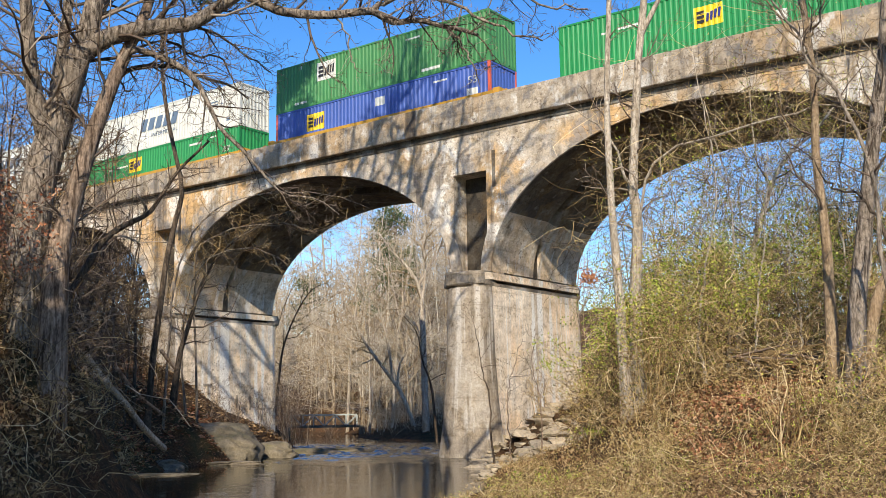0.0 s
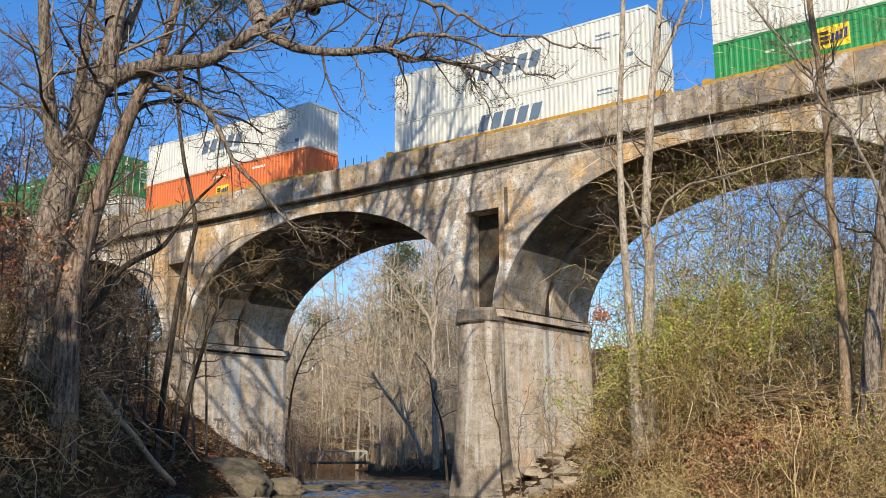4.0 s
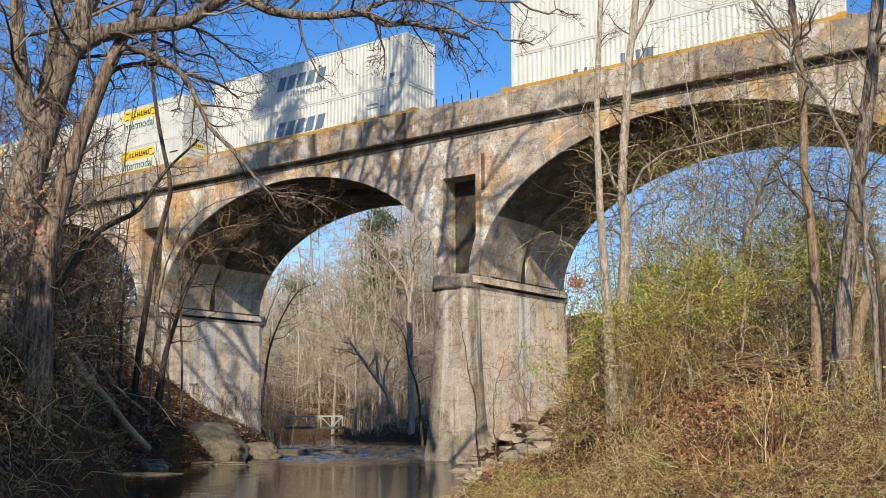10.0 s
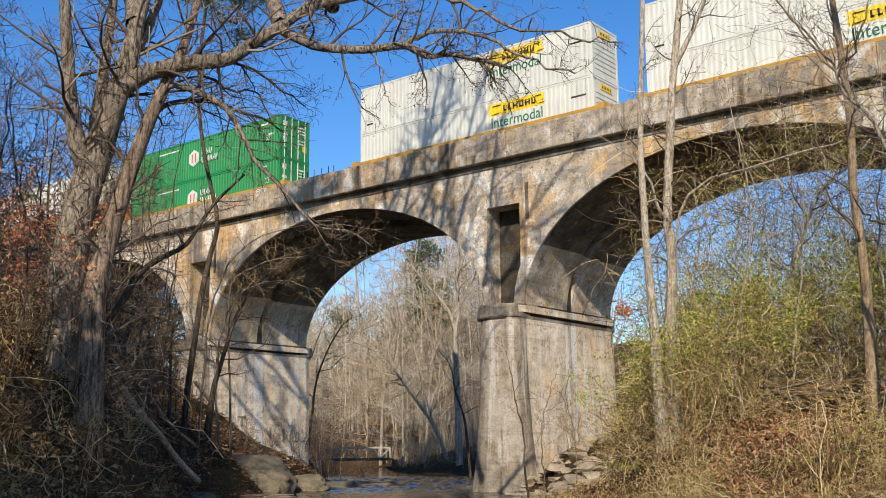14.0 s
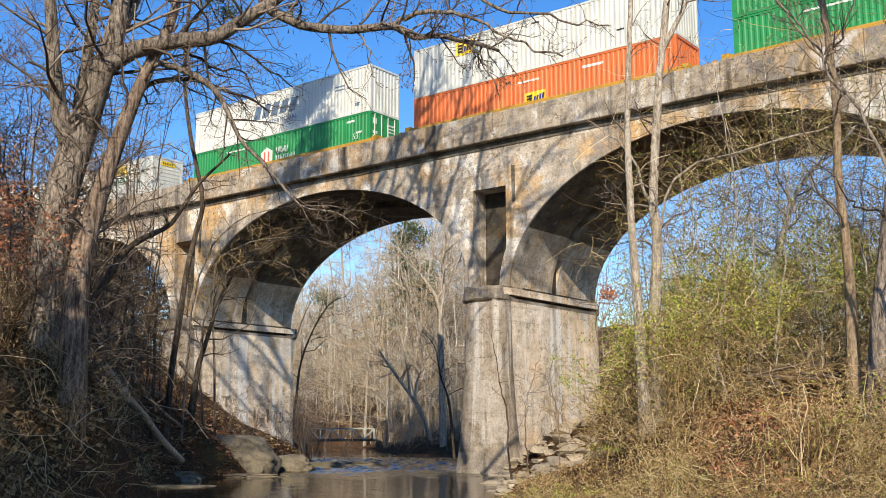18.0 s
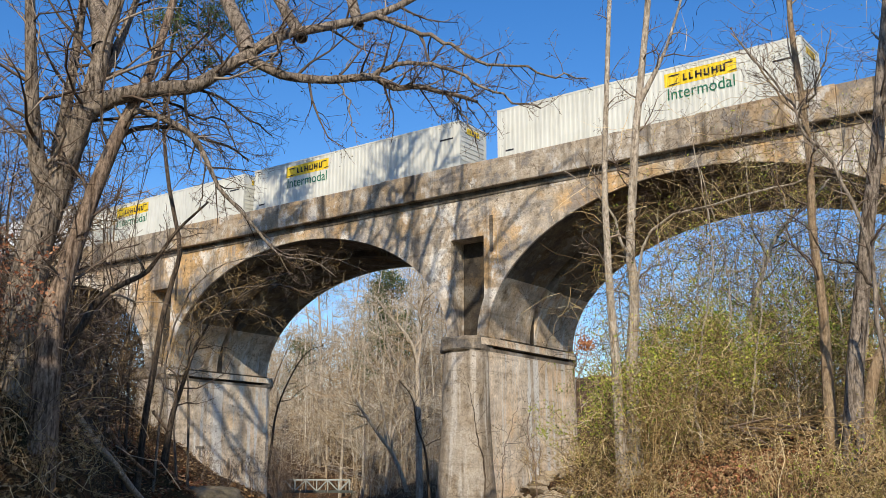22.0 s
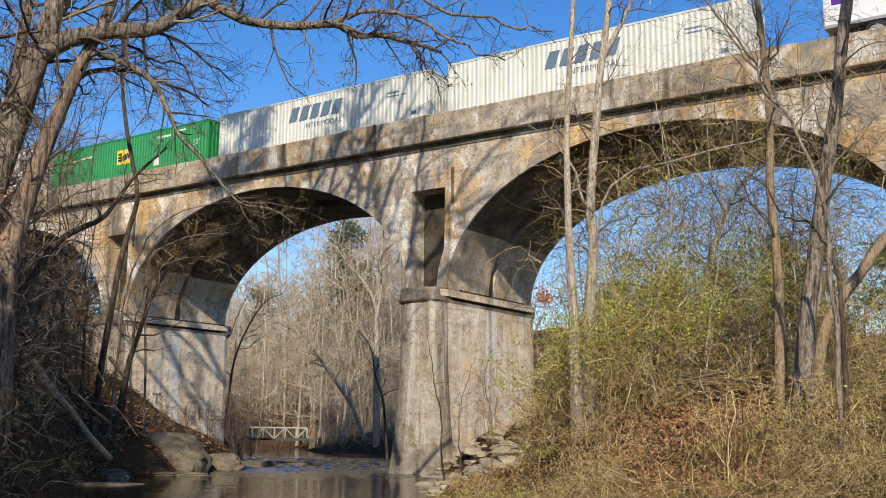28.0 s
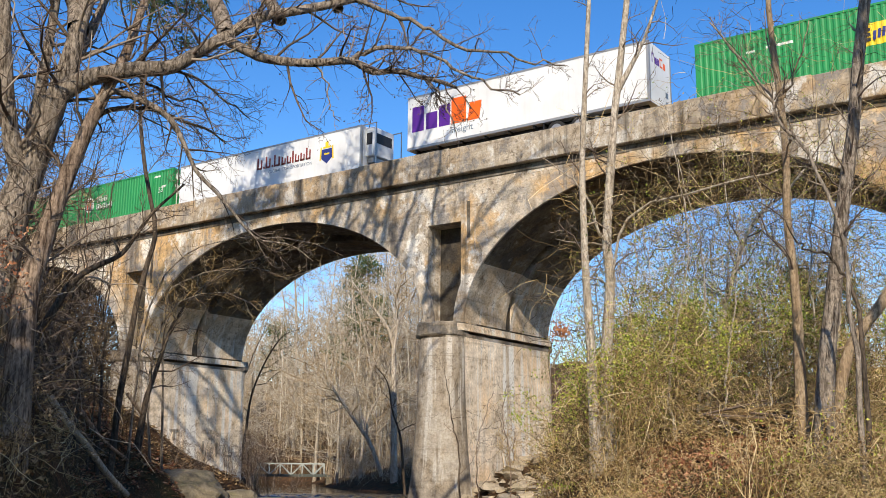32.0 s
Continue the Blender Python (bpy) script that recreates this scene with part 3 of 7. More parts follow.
    part("niche_back", boxes((px + e0, px + e1, FACE + deep, BACK, SPRING - 0.03, top)), NICHE, viaduct, "dark niche back wall")
    part("pier_head", boxes((px + e0, px + e1, FACE, BACK, top, WALL_TOP)), CONCRETE, viaduct)
    # the slot is not cut in: a dark strip paints its shade
    part("drain_slot", boxes((px + 1.42, px + 1.6, FACE - 0.05, FACE + 0.02, 13.6, 15.5)), DARK_CONCRETE, viaduct, "dark strip painted for the shaded drain slot")


for a, b in zip(PIERS, PIERS[1:]):
    build_bay(a, b)
for x in PIERS:
    build_pier(x)
X0, X1 = -140.0, 60.0
part("abutment_wall", boxes((X0, PIERS[0] - 1.2, FACE, BACK, -1, WALL_TOP)), CONCRETE, viaduct)
part("abutment_wall", boxes((PIERS[-1] + 1.2, X1, FACE, BACK, -1, WALL_TOP)), CONCRETE, viaduct)
part("deck", boxes((X0, X1, FACE + 0.5, BACK - 0.5, WALL_TOP - 0.2, CORNICE_TOP - 0.02)), BALLAST, viaduct, "ballasted deck")
for y0, y1, s in ((FACE - 0.42, FACE + 0.5, -1), (BACK - 0.5, BACK + 0.42, 1)):
    part("cornice", boxes((X0, X1, y0 + 0.03 * (s < 0) + 0.3 * (s > 0) * 0, y1 - 0.03 * (s > 0), WALL_TOP, CORNICE_TOP - 0.05)), PARAPET_CONCRETE, viaduct, "projecting concrete cornice")
    p0, p1 = (FACE - 0.42, FACE - 0.02) if s < 0 else (BACK + 0.02, BACK + 0.42)
    # dark strip on the wall that deepens the shade under the cornice
    part("drip_course", boxes((X0, X1, FACE - 0.05 if s < 0 else BACK - 0.02, FACE + 0.02 if s < 0 else BACK + 0.05, WALL_TOP - 0.36, WALL_TOP - 0.02)), DARK_CONCRETE, viaduct, "stained dark strip painted as cornice shade")
    for k in range(int((X1 - X0) / 6.15)):
        a = X0 + 6.15 * k
        part("parapet_panel", box(a + 0.008, a + 6.142, p0, p1, WALL_TOP - 0.015, PARAPET_TOP + 0.03 * math.sin(k * 2.3), 0.03), PARAPET_CONCRETE, viaduct)
TRACK_Y, RAIL = 44.69, 17.5
track = thing("railway_track", pose(0, 0, 0), "steel railway track on sleepers along the viaduct", "track")
for y in (TRACK_Y - 0.75, TRACK_Y + 0.75):
    part("rail", boxes((X0 * 3, X1, y - 0.035, y + 0.035, RAIL - 0.17, RAIL)), RUST, track)
part("sleepers", boxes(*[(X0 + 0.55 * i, X0 + 0.55 * i + 0.24, TRACK_Y - 1.3, TRACK_Y + 1.3, RAIL - 0.3, RAIL - 0.17) for i in range(360)]), RUST, track, kind="stuff")

# ---------------------------------------------------------------- the train
SPEED = 11.87                  # metres a second, towards +x
MOVERS = []                    # things of the train, with the place of their corner at the start
LONG, HIGH, WIDE = 16.15, 2.9, 2.6
SIDE_Y = 43.39
PITCH_C = 0.278
FOLD = {"deep": 0.034}             # how deep the walls of the container being built are pressed
CACHE = {}


def cached(key, build, material):
    key = (key, material.name, FOLD["deep"])
    if key not in CACHE:
        v, f = build()
        CACHE[key] = mesh_of(key[0], v, f, material)
    return CACHE[key]


def wave_x(x0, x1):
    """Stations and depths of pressed corrugations between x0 and x1."""
    out = []
    n = max(1, round((x1 - x0) / PITCH_C))
    p = (x1 - x0) / n
    for i in range(n):
        a = x0 + i * p
        out += [(a, 0.0), (a + 0.3 * p, 0.0), (a + 0.5 * p, FOLD["deep"]), (a + 0.8 * p, FOLD["deep"])]
    out.append((x1, 0.0))
    return out


def corrugated_side(y, inward):
    """A corrugated long wall, seen from outside; inward: +1 or -1, the way the folds go."""
    pts = wave_x(0.16, LONG - 0.16)
    verts, faces = [], []
    for x, d in pts:
        verts += [(x, y + inward * (0.012 + d), 0.14), (x, y + inward * (0.012 + d), HIGH - 0.08)]
    for i in range(len(pts) - 1):
        q = (2 * i, 2 * i + 2, 2 * i + 3, 2 * i + 1)
        faces.append(q if inward > 0 else q[::-1])
    return verts, faces


def corrugated_end(x, inward):
    verts, faces = [], []
    n = 8
    p = (WIDE - 0.24) / n
    st = []
    for i in range(n):
        a = 0.12 + i * p
        st += [(a, 0), (a + 0.3 * p, 0), (a + 0.5 * p, FOLD["deep"]), (a + 0.8 * p, FOLD["deep"])]
    st.append((WIDE - 0.12, 0))
    for y, d in st:
        verts += [(x + inward * (0.012 + d), y, 0.14), (x + inward * (0.012 + d), y, HIGH - 0.08)]
    for i in range(len(st) - 1):
        q = (2 * i, 2 * i + 2, 2 * i + 3, 2 * i + 1)
        faces.append(q if inward < 0 else q[::-1])
    return verts, faces


def decal(x0, x1, z0, z1, lift=0.006):
    """A painted patch that follows the folds of the near wall."""
    pts = [(x, d) for x, d in wave_x(0.16, LONG - 0.16)]
    xs, ds = np.array([q[0] for q in pts]), np.array([q[1] for q in pts])
    inner = [x0] + [x for x in xs if x0 < x < x1] + [x1]
    verts, faces = [], []
    for x in inner:
        y = 0.012 + float(np.interp(x, xs, ds)) - lift
        verts += [(x, y, z0), (x, y, z1)]
    for i in range(len(inner) - 1):
        faces.append((2 * i, 2 * i + 2, 2 * i + 3, 2 * i + 1))
    return verts, faces


def blocks_on_side(shapes, y=-0.004, thick=0.004):
    """Flat painted strokes on the near wall: each shape is a polygon of (x, z)."""
    verts, faces = [], []
    for poly in shapes:
        n = len(verts)
        k = len(poly)
        verts += [(x, y, z) for x, z in poly] + [(x, y + thick, z) for x, z in poly]
        faces.append(tuple(n + i for i in range(k)))
        faces += [(n + (i + 1) % k, n + i, n + k + i, n + k + (i + 1) % k) for i in range(k)]
    return verts, faces


def bar(x0, x1, z0, z1, lean=0.0):
    return [(x0, z0), (x1, z0), (x1 + lean, z1), (x0 + lean, z1)]


def words(text, size, thick=0.003):
    """Raised lettering as a mesh, standing upright and facing -y."""
    key = ("words", text, size)
    if key not in CACHE:
        cu = bpy.data.curves.new("letters", "FONT")
        cu.body, cu.size, cu.extrude = text, size, thick
        cu.resolution_u = 3
        tmp = bpy.data.objects.new("letters", cu)
        scene.collection.objects.link(tmp)
        bpy.context.view_layer.update()
        me = bpy.data.meshes.new_from_object(tmp.evaluated_get(bpy.context.evaluated_depsgraph_get()))
        bpy.data.objects.remove(tmp)
        bpy.data.curves.remove(cu)
        me.transform(pose(0, 0, 0, 90, 0, 0))
        CACHE[key] = me
    return CACHE[key]


def letter_part(text, parent, material, x, z, width, height, y=-0.005, name="lettering"):
    me = words(text, 1.0).copy()
    xs = [v.co.x for v in me.vertices]
    zs = [v.co.z for v in me.vertices]
    sx, sz = width / (max(xs) - min(xs)), height / (max(zs) - min(zs))
    me.transform(Matrix.Translation((x - min(xs) * sx, y, z - min(zs) * sz)) @ Matrix.Diagonal((sx, 1, sz, 1)))
    me.materials.clear()
    me.materials.append(material)
    return part(name, me, material, parent)


# blocky slanted strokes for a five-letter mark, a six-piece mark and so on: shapes only
def slanted_mark(x0, z0, w, h, n=5, lean=0.25):
    """A row of solid slanted blocks."""
    step = w / n
    return [bar(x0 + i * step, x0 + (i + 0.72) * step, z0, z0 + h, lean) for i in range(n)]


def container(colour, label, doors=False, post=None, flat=False):
    post = post or colour
    c = thing("shipping_container", pose(0, 0, 0), label, "container", "containers on the train")
    part("side_wall", cached("side_wall", lambda: corrugated_side(0, 1), colour), colour, c)
    part("side_wall", cached("side_wall_far", lambda: corrugated_side(WIDE, -1), colour), colour, c)
    part("roof", cached("roof", lambda: boxes((0.05, LONG - 0.05, 0.03, WIDE - 0.03, HIGH - 0.07, HIGH - 0.02)), colour), colour, c)
    part("floor", cached("floor", lambda: boxes((0.05, LONG - 0.05, 0.05, WIDE - 0.05, 0.08, 0.14)), RUST), RUST, c)
    for e, x in ((0, 0.02), (1, LONG - 0.02)):
        if e == 1 and doors == "ribbed":
            w = part("end_wall", cached("flat_end", lambda: boxes((LONG - 0.07, LONG - 0.03, 0.12, WIDE - 0.12, 0.16, HIGH - 0.1)), colour), colour, c)
            for k in range(7):
                part("end_rib", cached("end_rib%d" % k, lambda q=0.42 + 0.27 * k: boxes((LONG - 0.03, LONG - 0.005, 0.2, WIDE - 0.2, q, q + 0.07)), colour), colour, w)
        elif e == 1 and doors:
            for k, (y0, y1) in enumerate(((0.12, 1.29), (1.31, 2.48))):
                d = part("door", cached("door%d" % k, lambda a=y0, b=y1: boxes((LONG - 0.07, LONG - 0.03, a, b, 0.16, HIGH - 0.1), (LONG - 0.03, LONG - 0.02, a + 0.1, b - 0.1, 0.3, 1.0), (LONG - 0.03, LONG - 0.02, a + 0.1, b - 0.1, 1.15, 1.8), (LONG - 0.03, LONG - 0.02, a + 0.1, b - 0.1, 1.95, 2.65)), colour), colour, c)
                for y in (y0 + 0.28, y1 - 0.28):
                    part("lock_rod", cached("lock_rod%.2f" % y, lambda q=y: boxes((LONG - 0.02, LONG + 0.03, q - 0.025, q + 0.025, 0.1, HIGH - 0.06)), WHITE), STEEL, d)
        else:
            part("end_wall", cached("end_wall%d" % e, lambda a=x, s=(1 if e == 0 else -1): corrugated_end(a, s), colour), colour, c)
    for x in (0.0, LONG - 0.16):
        for y in (0.0, WIDE - 0.12):
            part("corner_post", cached("corner_post%.1f_%.1f" % (x, y), lambda a=x, b=y: boxes((a, a + 0.16, b, b + 0.12, 0.1, HIGH - 0.1)), post), post, c)
            for z in (0.0, HIGH - 0.12):
                part("corner_casting", cached("corner_casting%.1f_%.1f_%.1f" % (x, y, z), lambda a=x, b=y, q=z: boxes((a - 0.004, a + 0.164, b - 0.004, b + 0.124, q, q + 0.12)), post), post, c)
    for y in (0.0, WIDE - 0.06):
        part("top_rail", cached("top_rail%.1f" % y, lambda b=y: boxes((0.16, LONG - 0.16, b, b + 0.06, HIGH - 0.1, HIGH - 0.005)), colour), colour, c)
        part("bottom_rail", cached("bottom_rail%.1f" % y, lambda b=y: boxes((0.16, LONG - 0.16, b, b + 0.06, 0.02, 0.17)), colour), colour, c)
    for x in (0.0, LONG - 0.1):
        for z0, z1 in ((0.02, 0.16), (HIGH - 0.12, HIGH - 0.01)):
            part("end_rail", cached("end_rail%.1f_%.1f" % (x, z0), lambda a=x, p=z0, q=z1: boxes((a, a + 0.1, 0.12, WIDE - 0.12, p, q)), colour), colour, c)
    # lifting posts' caps at the forty-foot points
    for x in (1.98, LONG - 2.1):
        part("lift_post", cached("lift_post%.1f" % x, lambda a=x: boxes((a, a + 0.12, -0.003, 0.03, 0.17, HIGH - 0.1), (a - 0.02, a + 0.14, -0.006, 0.12, HIGH - 0.12, HIGH + 0.002)), colour), colour, c)
    return c


def small_print(c, material, spots):
    """Unreadable marks: plain bars."""
    for x, z, w, h in spots:
        part("marking", decal(x, x + w, z, z + h), material, c)


def mark_slanted(c, z=1.3, lean=0.3):
    part("logo_mark", blocks_on_side(slanted_mark(5.85, z, 4.1, 0.86, 5, lean)), GREY_BLUE, c, "slanted grey-blue block mark")
    letter_part("INTERMODAL", c, GREY_BLUE, 7.15, z - 0.52, 2.8, 0.28)
    small_print(c, GREY_BLUE, [(13.2, 1.95, 0.8, 0.1), (13.2, 1.75, 1.3, 0.08), (14.9, 0.5, 0.35, 0.22)])


def mark_yellow(c, x, z=2.0):
    p = part("logo_panel", decal(x, x + 3.55, z, z + 0.68), YELLOW, c, "yellow panel with plain dark strokes")
    strokes = []
    q = x + 0.95
    for w in (0.22, 0.24, 0.34, 0.3, 0.32, 0.28):
        strokes += [bar(q, q + 0.09, z + 0.16, z + 0.5), bar(q, q + w * 0.9, z + 0.16 + (0.12 if w > 0.3 else 0), z + 0.24 + (0.12 if w > 0.3 else 0))]
        if w > 0.25:
            strokes.append(bar(q + w - 0.1, q + w - 0.02, z + 0.16, z + 0.5))
        q += w + 0.08
    strokes += [bar(x + 0.12, x + 0.5, z + 0.05, z + 0.12, 0.3), bar(x + 0.2, x + 0.7, z + 0.5, z + 0.56, 0.1), bar(x + 3.1, x + 3.4, z + 0.08, z + 0.14, 0.3), bar(x + 2.95, x + 3.35, z + 0.5, z + 0.56, 0.1)]
    part("logo_strokes", blocks_on_side(strokes, -0.012), BLACK, p)
    letter_part("Intermodal", c, TEXT_GREEN, x + 0.15, z - 0.68, 3.3, 0.58)
    e = part("end_panel", boxes((LONG - 0.004, LONG + 0.004, 0.7, 1.9, 2.3, 2.62)), YELLOW, c)
    part("end_strokes", boxes(*[(LONG + 0.002, LONG + 0.008, 0.85 + 0.16 * k, 0.93 + 0.16 * k, 2.38, 2.54) for k in range(6)]), BLACK, e)
    small_print(c, BLACK, [(0.5, 0.5, 0.5, 0.1), (14.8, 1.9, 0.9, 0.1)])


def mark_panel(c, x, z, w, h, panel, ink):
    """A square panel with a plain striped block and slanted blocks."""
    p = part("logo_panel", decal(x, x + w, z, z + h), panel, c, "square logo panel with dark blocks")
    u, s = w / 10, h / 10
    st = [bar(x + 1.1 * u, x + 3.7 * u, z + (2.0 + 2.2 * k) * s, z + (3.4 + 2.2 * k) * s) for k in range(3)]
    part("logo_mark", blocks_on_side(st, -0.012), BLACK, p)
    st = [bar(x + (4.2 + 1.35 * k) * u, x + (5.1 + 1.35 * k) * u, z + (2.2 + 0.4 * k) * s, z + (6.2 + 0.5 * k) * s, u * .4) for k in range(4)]
    part("logo_mark", blocks_on_side(st, -0.012), ink, p)


def mark_badge(c, z=1.0, w=1.6):
    """A six-sided badge with two rows of block strokes beside it."""
    cx, cz, r = 7.25, z + 0.55, 0.62
    hexa = [(cx + r * math.cos(math.pi / 6 + k * math.pi / 3), cz + r * math.sin(math.pi / 6 + k * math.pi / 3)) for k in range(6)]
    b = part("badge", blocks_on_side([hexa]), WHITE, c, "white six-sided badge")
    part("badge_strokes", blocks_on_side([bar(cx - 0.24, cx - 0.12, cz - 0.32, cz + 0.32), bar(cx + 0.12, cx + 0.24, cz - 0.32, cz + 0.32)], -0.012), RED_POST, b)
    st = []
    for row, ws in ((0.55, (0.34, 0.3, 0.3)), (0.0, (0.3, 0.24, 0.3, 0.3, 0.3))):
        q = 8.1
        for k, v in enumerate(ws):
            st += [bar(q, q + 0.1, z + row + 0.05, z + row + 0.48), bar(q, q + v, z + row + 0.05, z + row + 0.15), bar(q + v - 0.1, q + v, z + row + 0.05, z + row + (0.48 if k % 2 == 0 else 0.34))]
            q += v + 0.07
    part("logo_strokes", blocks_on_side(st), WHITE, c)
    small_print(c, WHITE, [(3.2, 2.4, 2.4, 0.1), (14.2, 2.45, 0.7, 0.12), (15.0, 1.7, 0.5, 0.12)])
    letter_part("53'", c, WHITE, 14.75, 1.35, 0.55, 0.38)


def door_print(c, ink):
    for y, w, z, h in ((0.25, 0.35, 2.2, 0.35), (0.25, 0.4, 1.6, 0.18), (0.25, 0.35, 1.2, 0.3), (1.55, 0.6, 2.3, 0.1), (1.55, 0.7, 2.1, 0.08), (1.55, 0.7, 1.9, 0.08), (1.6, 0.6, 1.4, 0.1), (1.6, 0.5, 1.2, 0.1)):
        part("door_marking", boxes((LONG - 0.018, LONG - 0.012, y, y + w, z, z + h)), ink, c)
    part("door_sticker", boxes((LONG - 0.018, LONG - 0.01, 2.0, 2.35, 0.75, 1.15)), YELLOW, c)


def mover(ob, u, z, y=SIDE_Y):
    MOVERS.append((ob, u, y, z))


def well_car(u, left=1.5, right=1.5):
    """A yellow well car under the container at u; left, right: how far its ends reach past the container."""
    c = thing("well_car", pose(0, 0, 0), "yellow intermodal well car with a low side sill", "rail car", "cars of the train")
    for y in (-0.16, WIDE + 0.06):
        sill = part("side_sill", boxes((0.2, LONG - 0.2, y, y + 0.1, 0.28, 1.5), (-0.25, LONG + 0.25, y - 0.04, y + 0.12, 1.38, 1.56)), CAR_YELLOW, c)
        for k in range(12):
            part("rib", boxes((0.9 + 1.3 * k, 0.98 + 1.3 * k, y - 0.03, y, 0.3, 1.38)), CAR_YELLOW, sill)
    part("well_floor", boxes((0, LONG, 0.0, WIDE, 0.22, 0.4)), RUST, c)
    for a, b, s in ((-left, -0.05, -1), (LONG + 0.05, LONG + right, 1)):
        end = part("end_platform", boxes((a, b, 0.5, 2.1, 0.9, 1.2), (a, b, -0.1, 2.7, 1.2, 1.26)), CAR_YELLOW, c)
        inner = b if s < 0 else a
        part("end_bulkhead", boxes((inner - 0.12 * (s < 0), inner + 0.12 * (s > 0), -0.1, 2.7, 0.5, 1.62)), CAR_YELLOW, end)
        outer = a if s < 0 else b
        for mid, wide, y0, y1, z1 in ((0.35, 0.2, -0.1, 0.4, 1.7), (0.35, 0.2, 2.2, 2.7, 1.7), (0.9, 0.12, -0.1, 0.35, 1.5)):
            part("walkway_bracket", boxes((inner + s * mid - wide, inner + s * mid + wide, y0, y1, 1.26, z1)), CAR_YELLOW, end)
        if abs(b - a) > 2.4:
            for q in (0.15, 0.75, 1.2):
                part("handrail", boxes((outer - s * q, outer - s * q + 0.03, -0.08, -0.05, 1.2, 1.85)), BLACK, end)
        tx = (a + b) / 2
        truck = part("bogie", boxes((tx - 1.1, tx + 1.1, 0.3, 0.45, 0.35, 0.75), (tx - 1.1, tx + 1.1, 2.15, 2.3, 0.35, 0.75), (tx - 0.3, tx + 0.3, 0.3, 2.3, 0.4, 0.8)), RUST, c)
        for wx in (tx - 0.85, tx + 0.85):
            for wy in (0.5, 1.98):
                ring = [(wx + 0.42 * math.cos(k * math.pi / 8), 0.42 + 0.42 * math.sin(k * math.pi / 8)) for k in range(16)]
                part("wheel", ([(x, wy, z) for x, z in ring] + [(x, wy + 0.13, z) for x, z in ring],
                               [tuple(range(16)), tuple(range(31, 15, -1))] + [((k + 1) % 16, k, 16 + k, 16 + (k + 1) % 16) for k in range(16)]), RUST, truck)
        part("coupler", boxes((outer - 0.12 - 0.25 * (s < 0), outer + 0.12 + 0.25 * (s > 0), 1.15, 1.45, 0.75, 1.05)), RUST, c)
    mover(c, u, RAIL)
    return c


def spine_car(u, length=LONG):
    c = thing("spine_car", pose(0, 0, 0), "yellow flat spine car carrying one load", "rail car", "cars of the train")
    part("centre_sill", boxes((-0.5, length + 0.5, 1.0, 1.6, 0.6, 1.1)), CAR_YELLOW, c)
    part("deck_crossbeams", boxes(*[(x, x + 0.35, 0.05, WIDE - 0.05, 0.9, 1.16) for x in (0.05, 2.0, length / 2, length - 2.4, length - 0.4)]), CAR_YELLOW, c)
    for tx in (1.2, length - 1.2):
        truck = part("bogie", boxes((tx - 1.1, tx + 1.1, 0.3, 0.45, 0.35, 0.75), (tx - 1.1, tx + 1.1, 2.15, 2.3, 0.35, 0.75), (tx - 0.3, tx + 0.3, 0.3, 2.3, 0.4, 0.8)), RUST, c)
        for wx in (tx - 0.85, tx + 0.85):
            for wy in (0.5, 1.98):
                ring = [(wx + 0.42 * math.cos(k * math.pi / 8), 0.42 + 0.42 * math.sin(k * math.pi / 8)) for k in range(16)]
                part("wheel", ([(x, wy, z) for x, z in ring] + [(x, wy + 0.13, z) for x, z in ring],
                               [tuple(range(16)), tuple(range(31, 15, -1))] + [((k + 1) % 16, k, 16 + k, 16 + (k + 1) % 16) for k in range(16)]), RUST, truck)
    mover(c, u, RAIL)
    return c


LOW, UP, SINGLE = 17.92, 20.82, 18.69


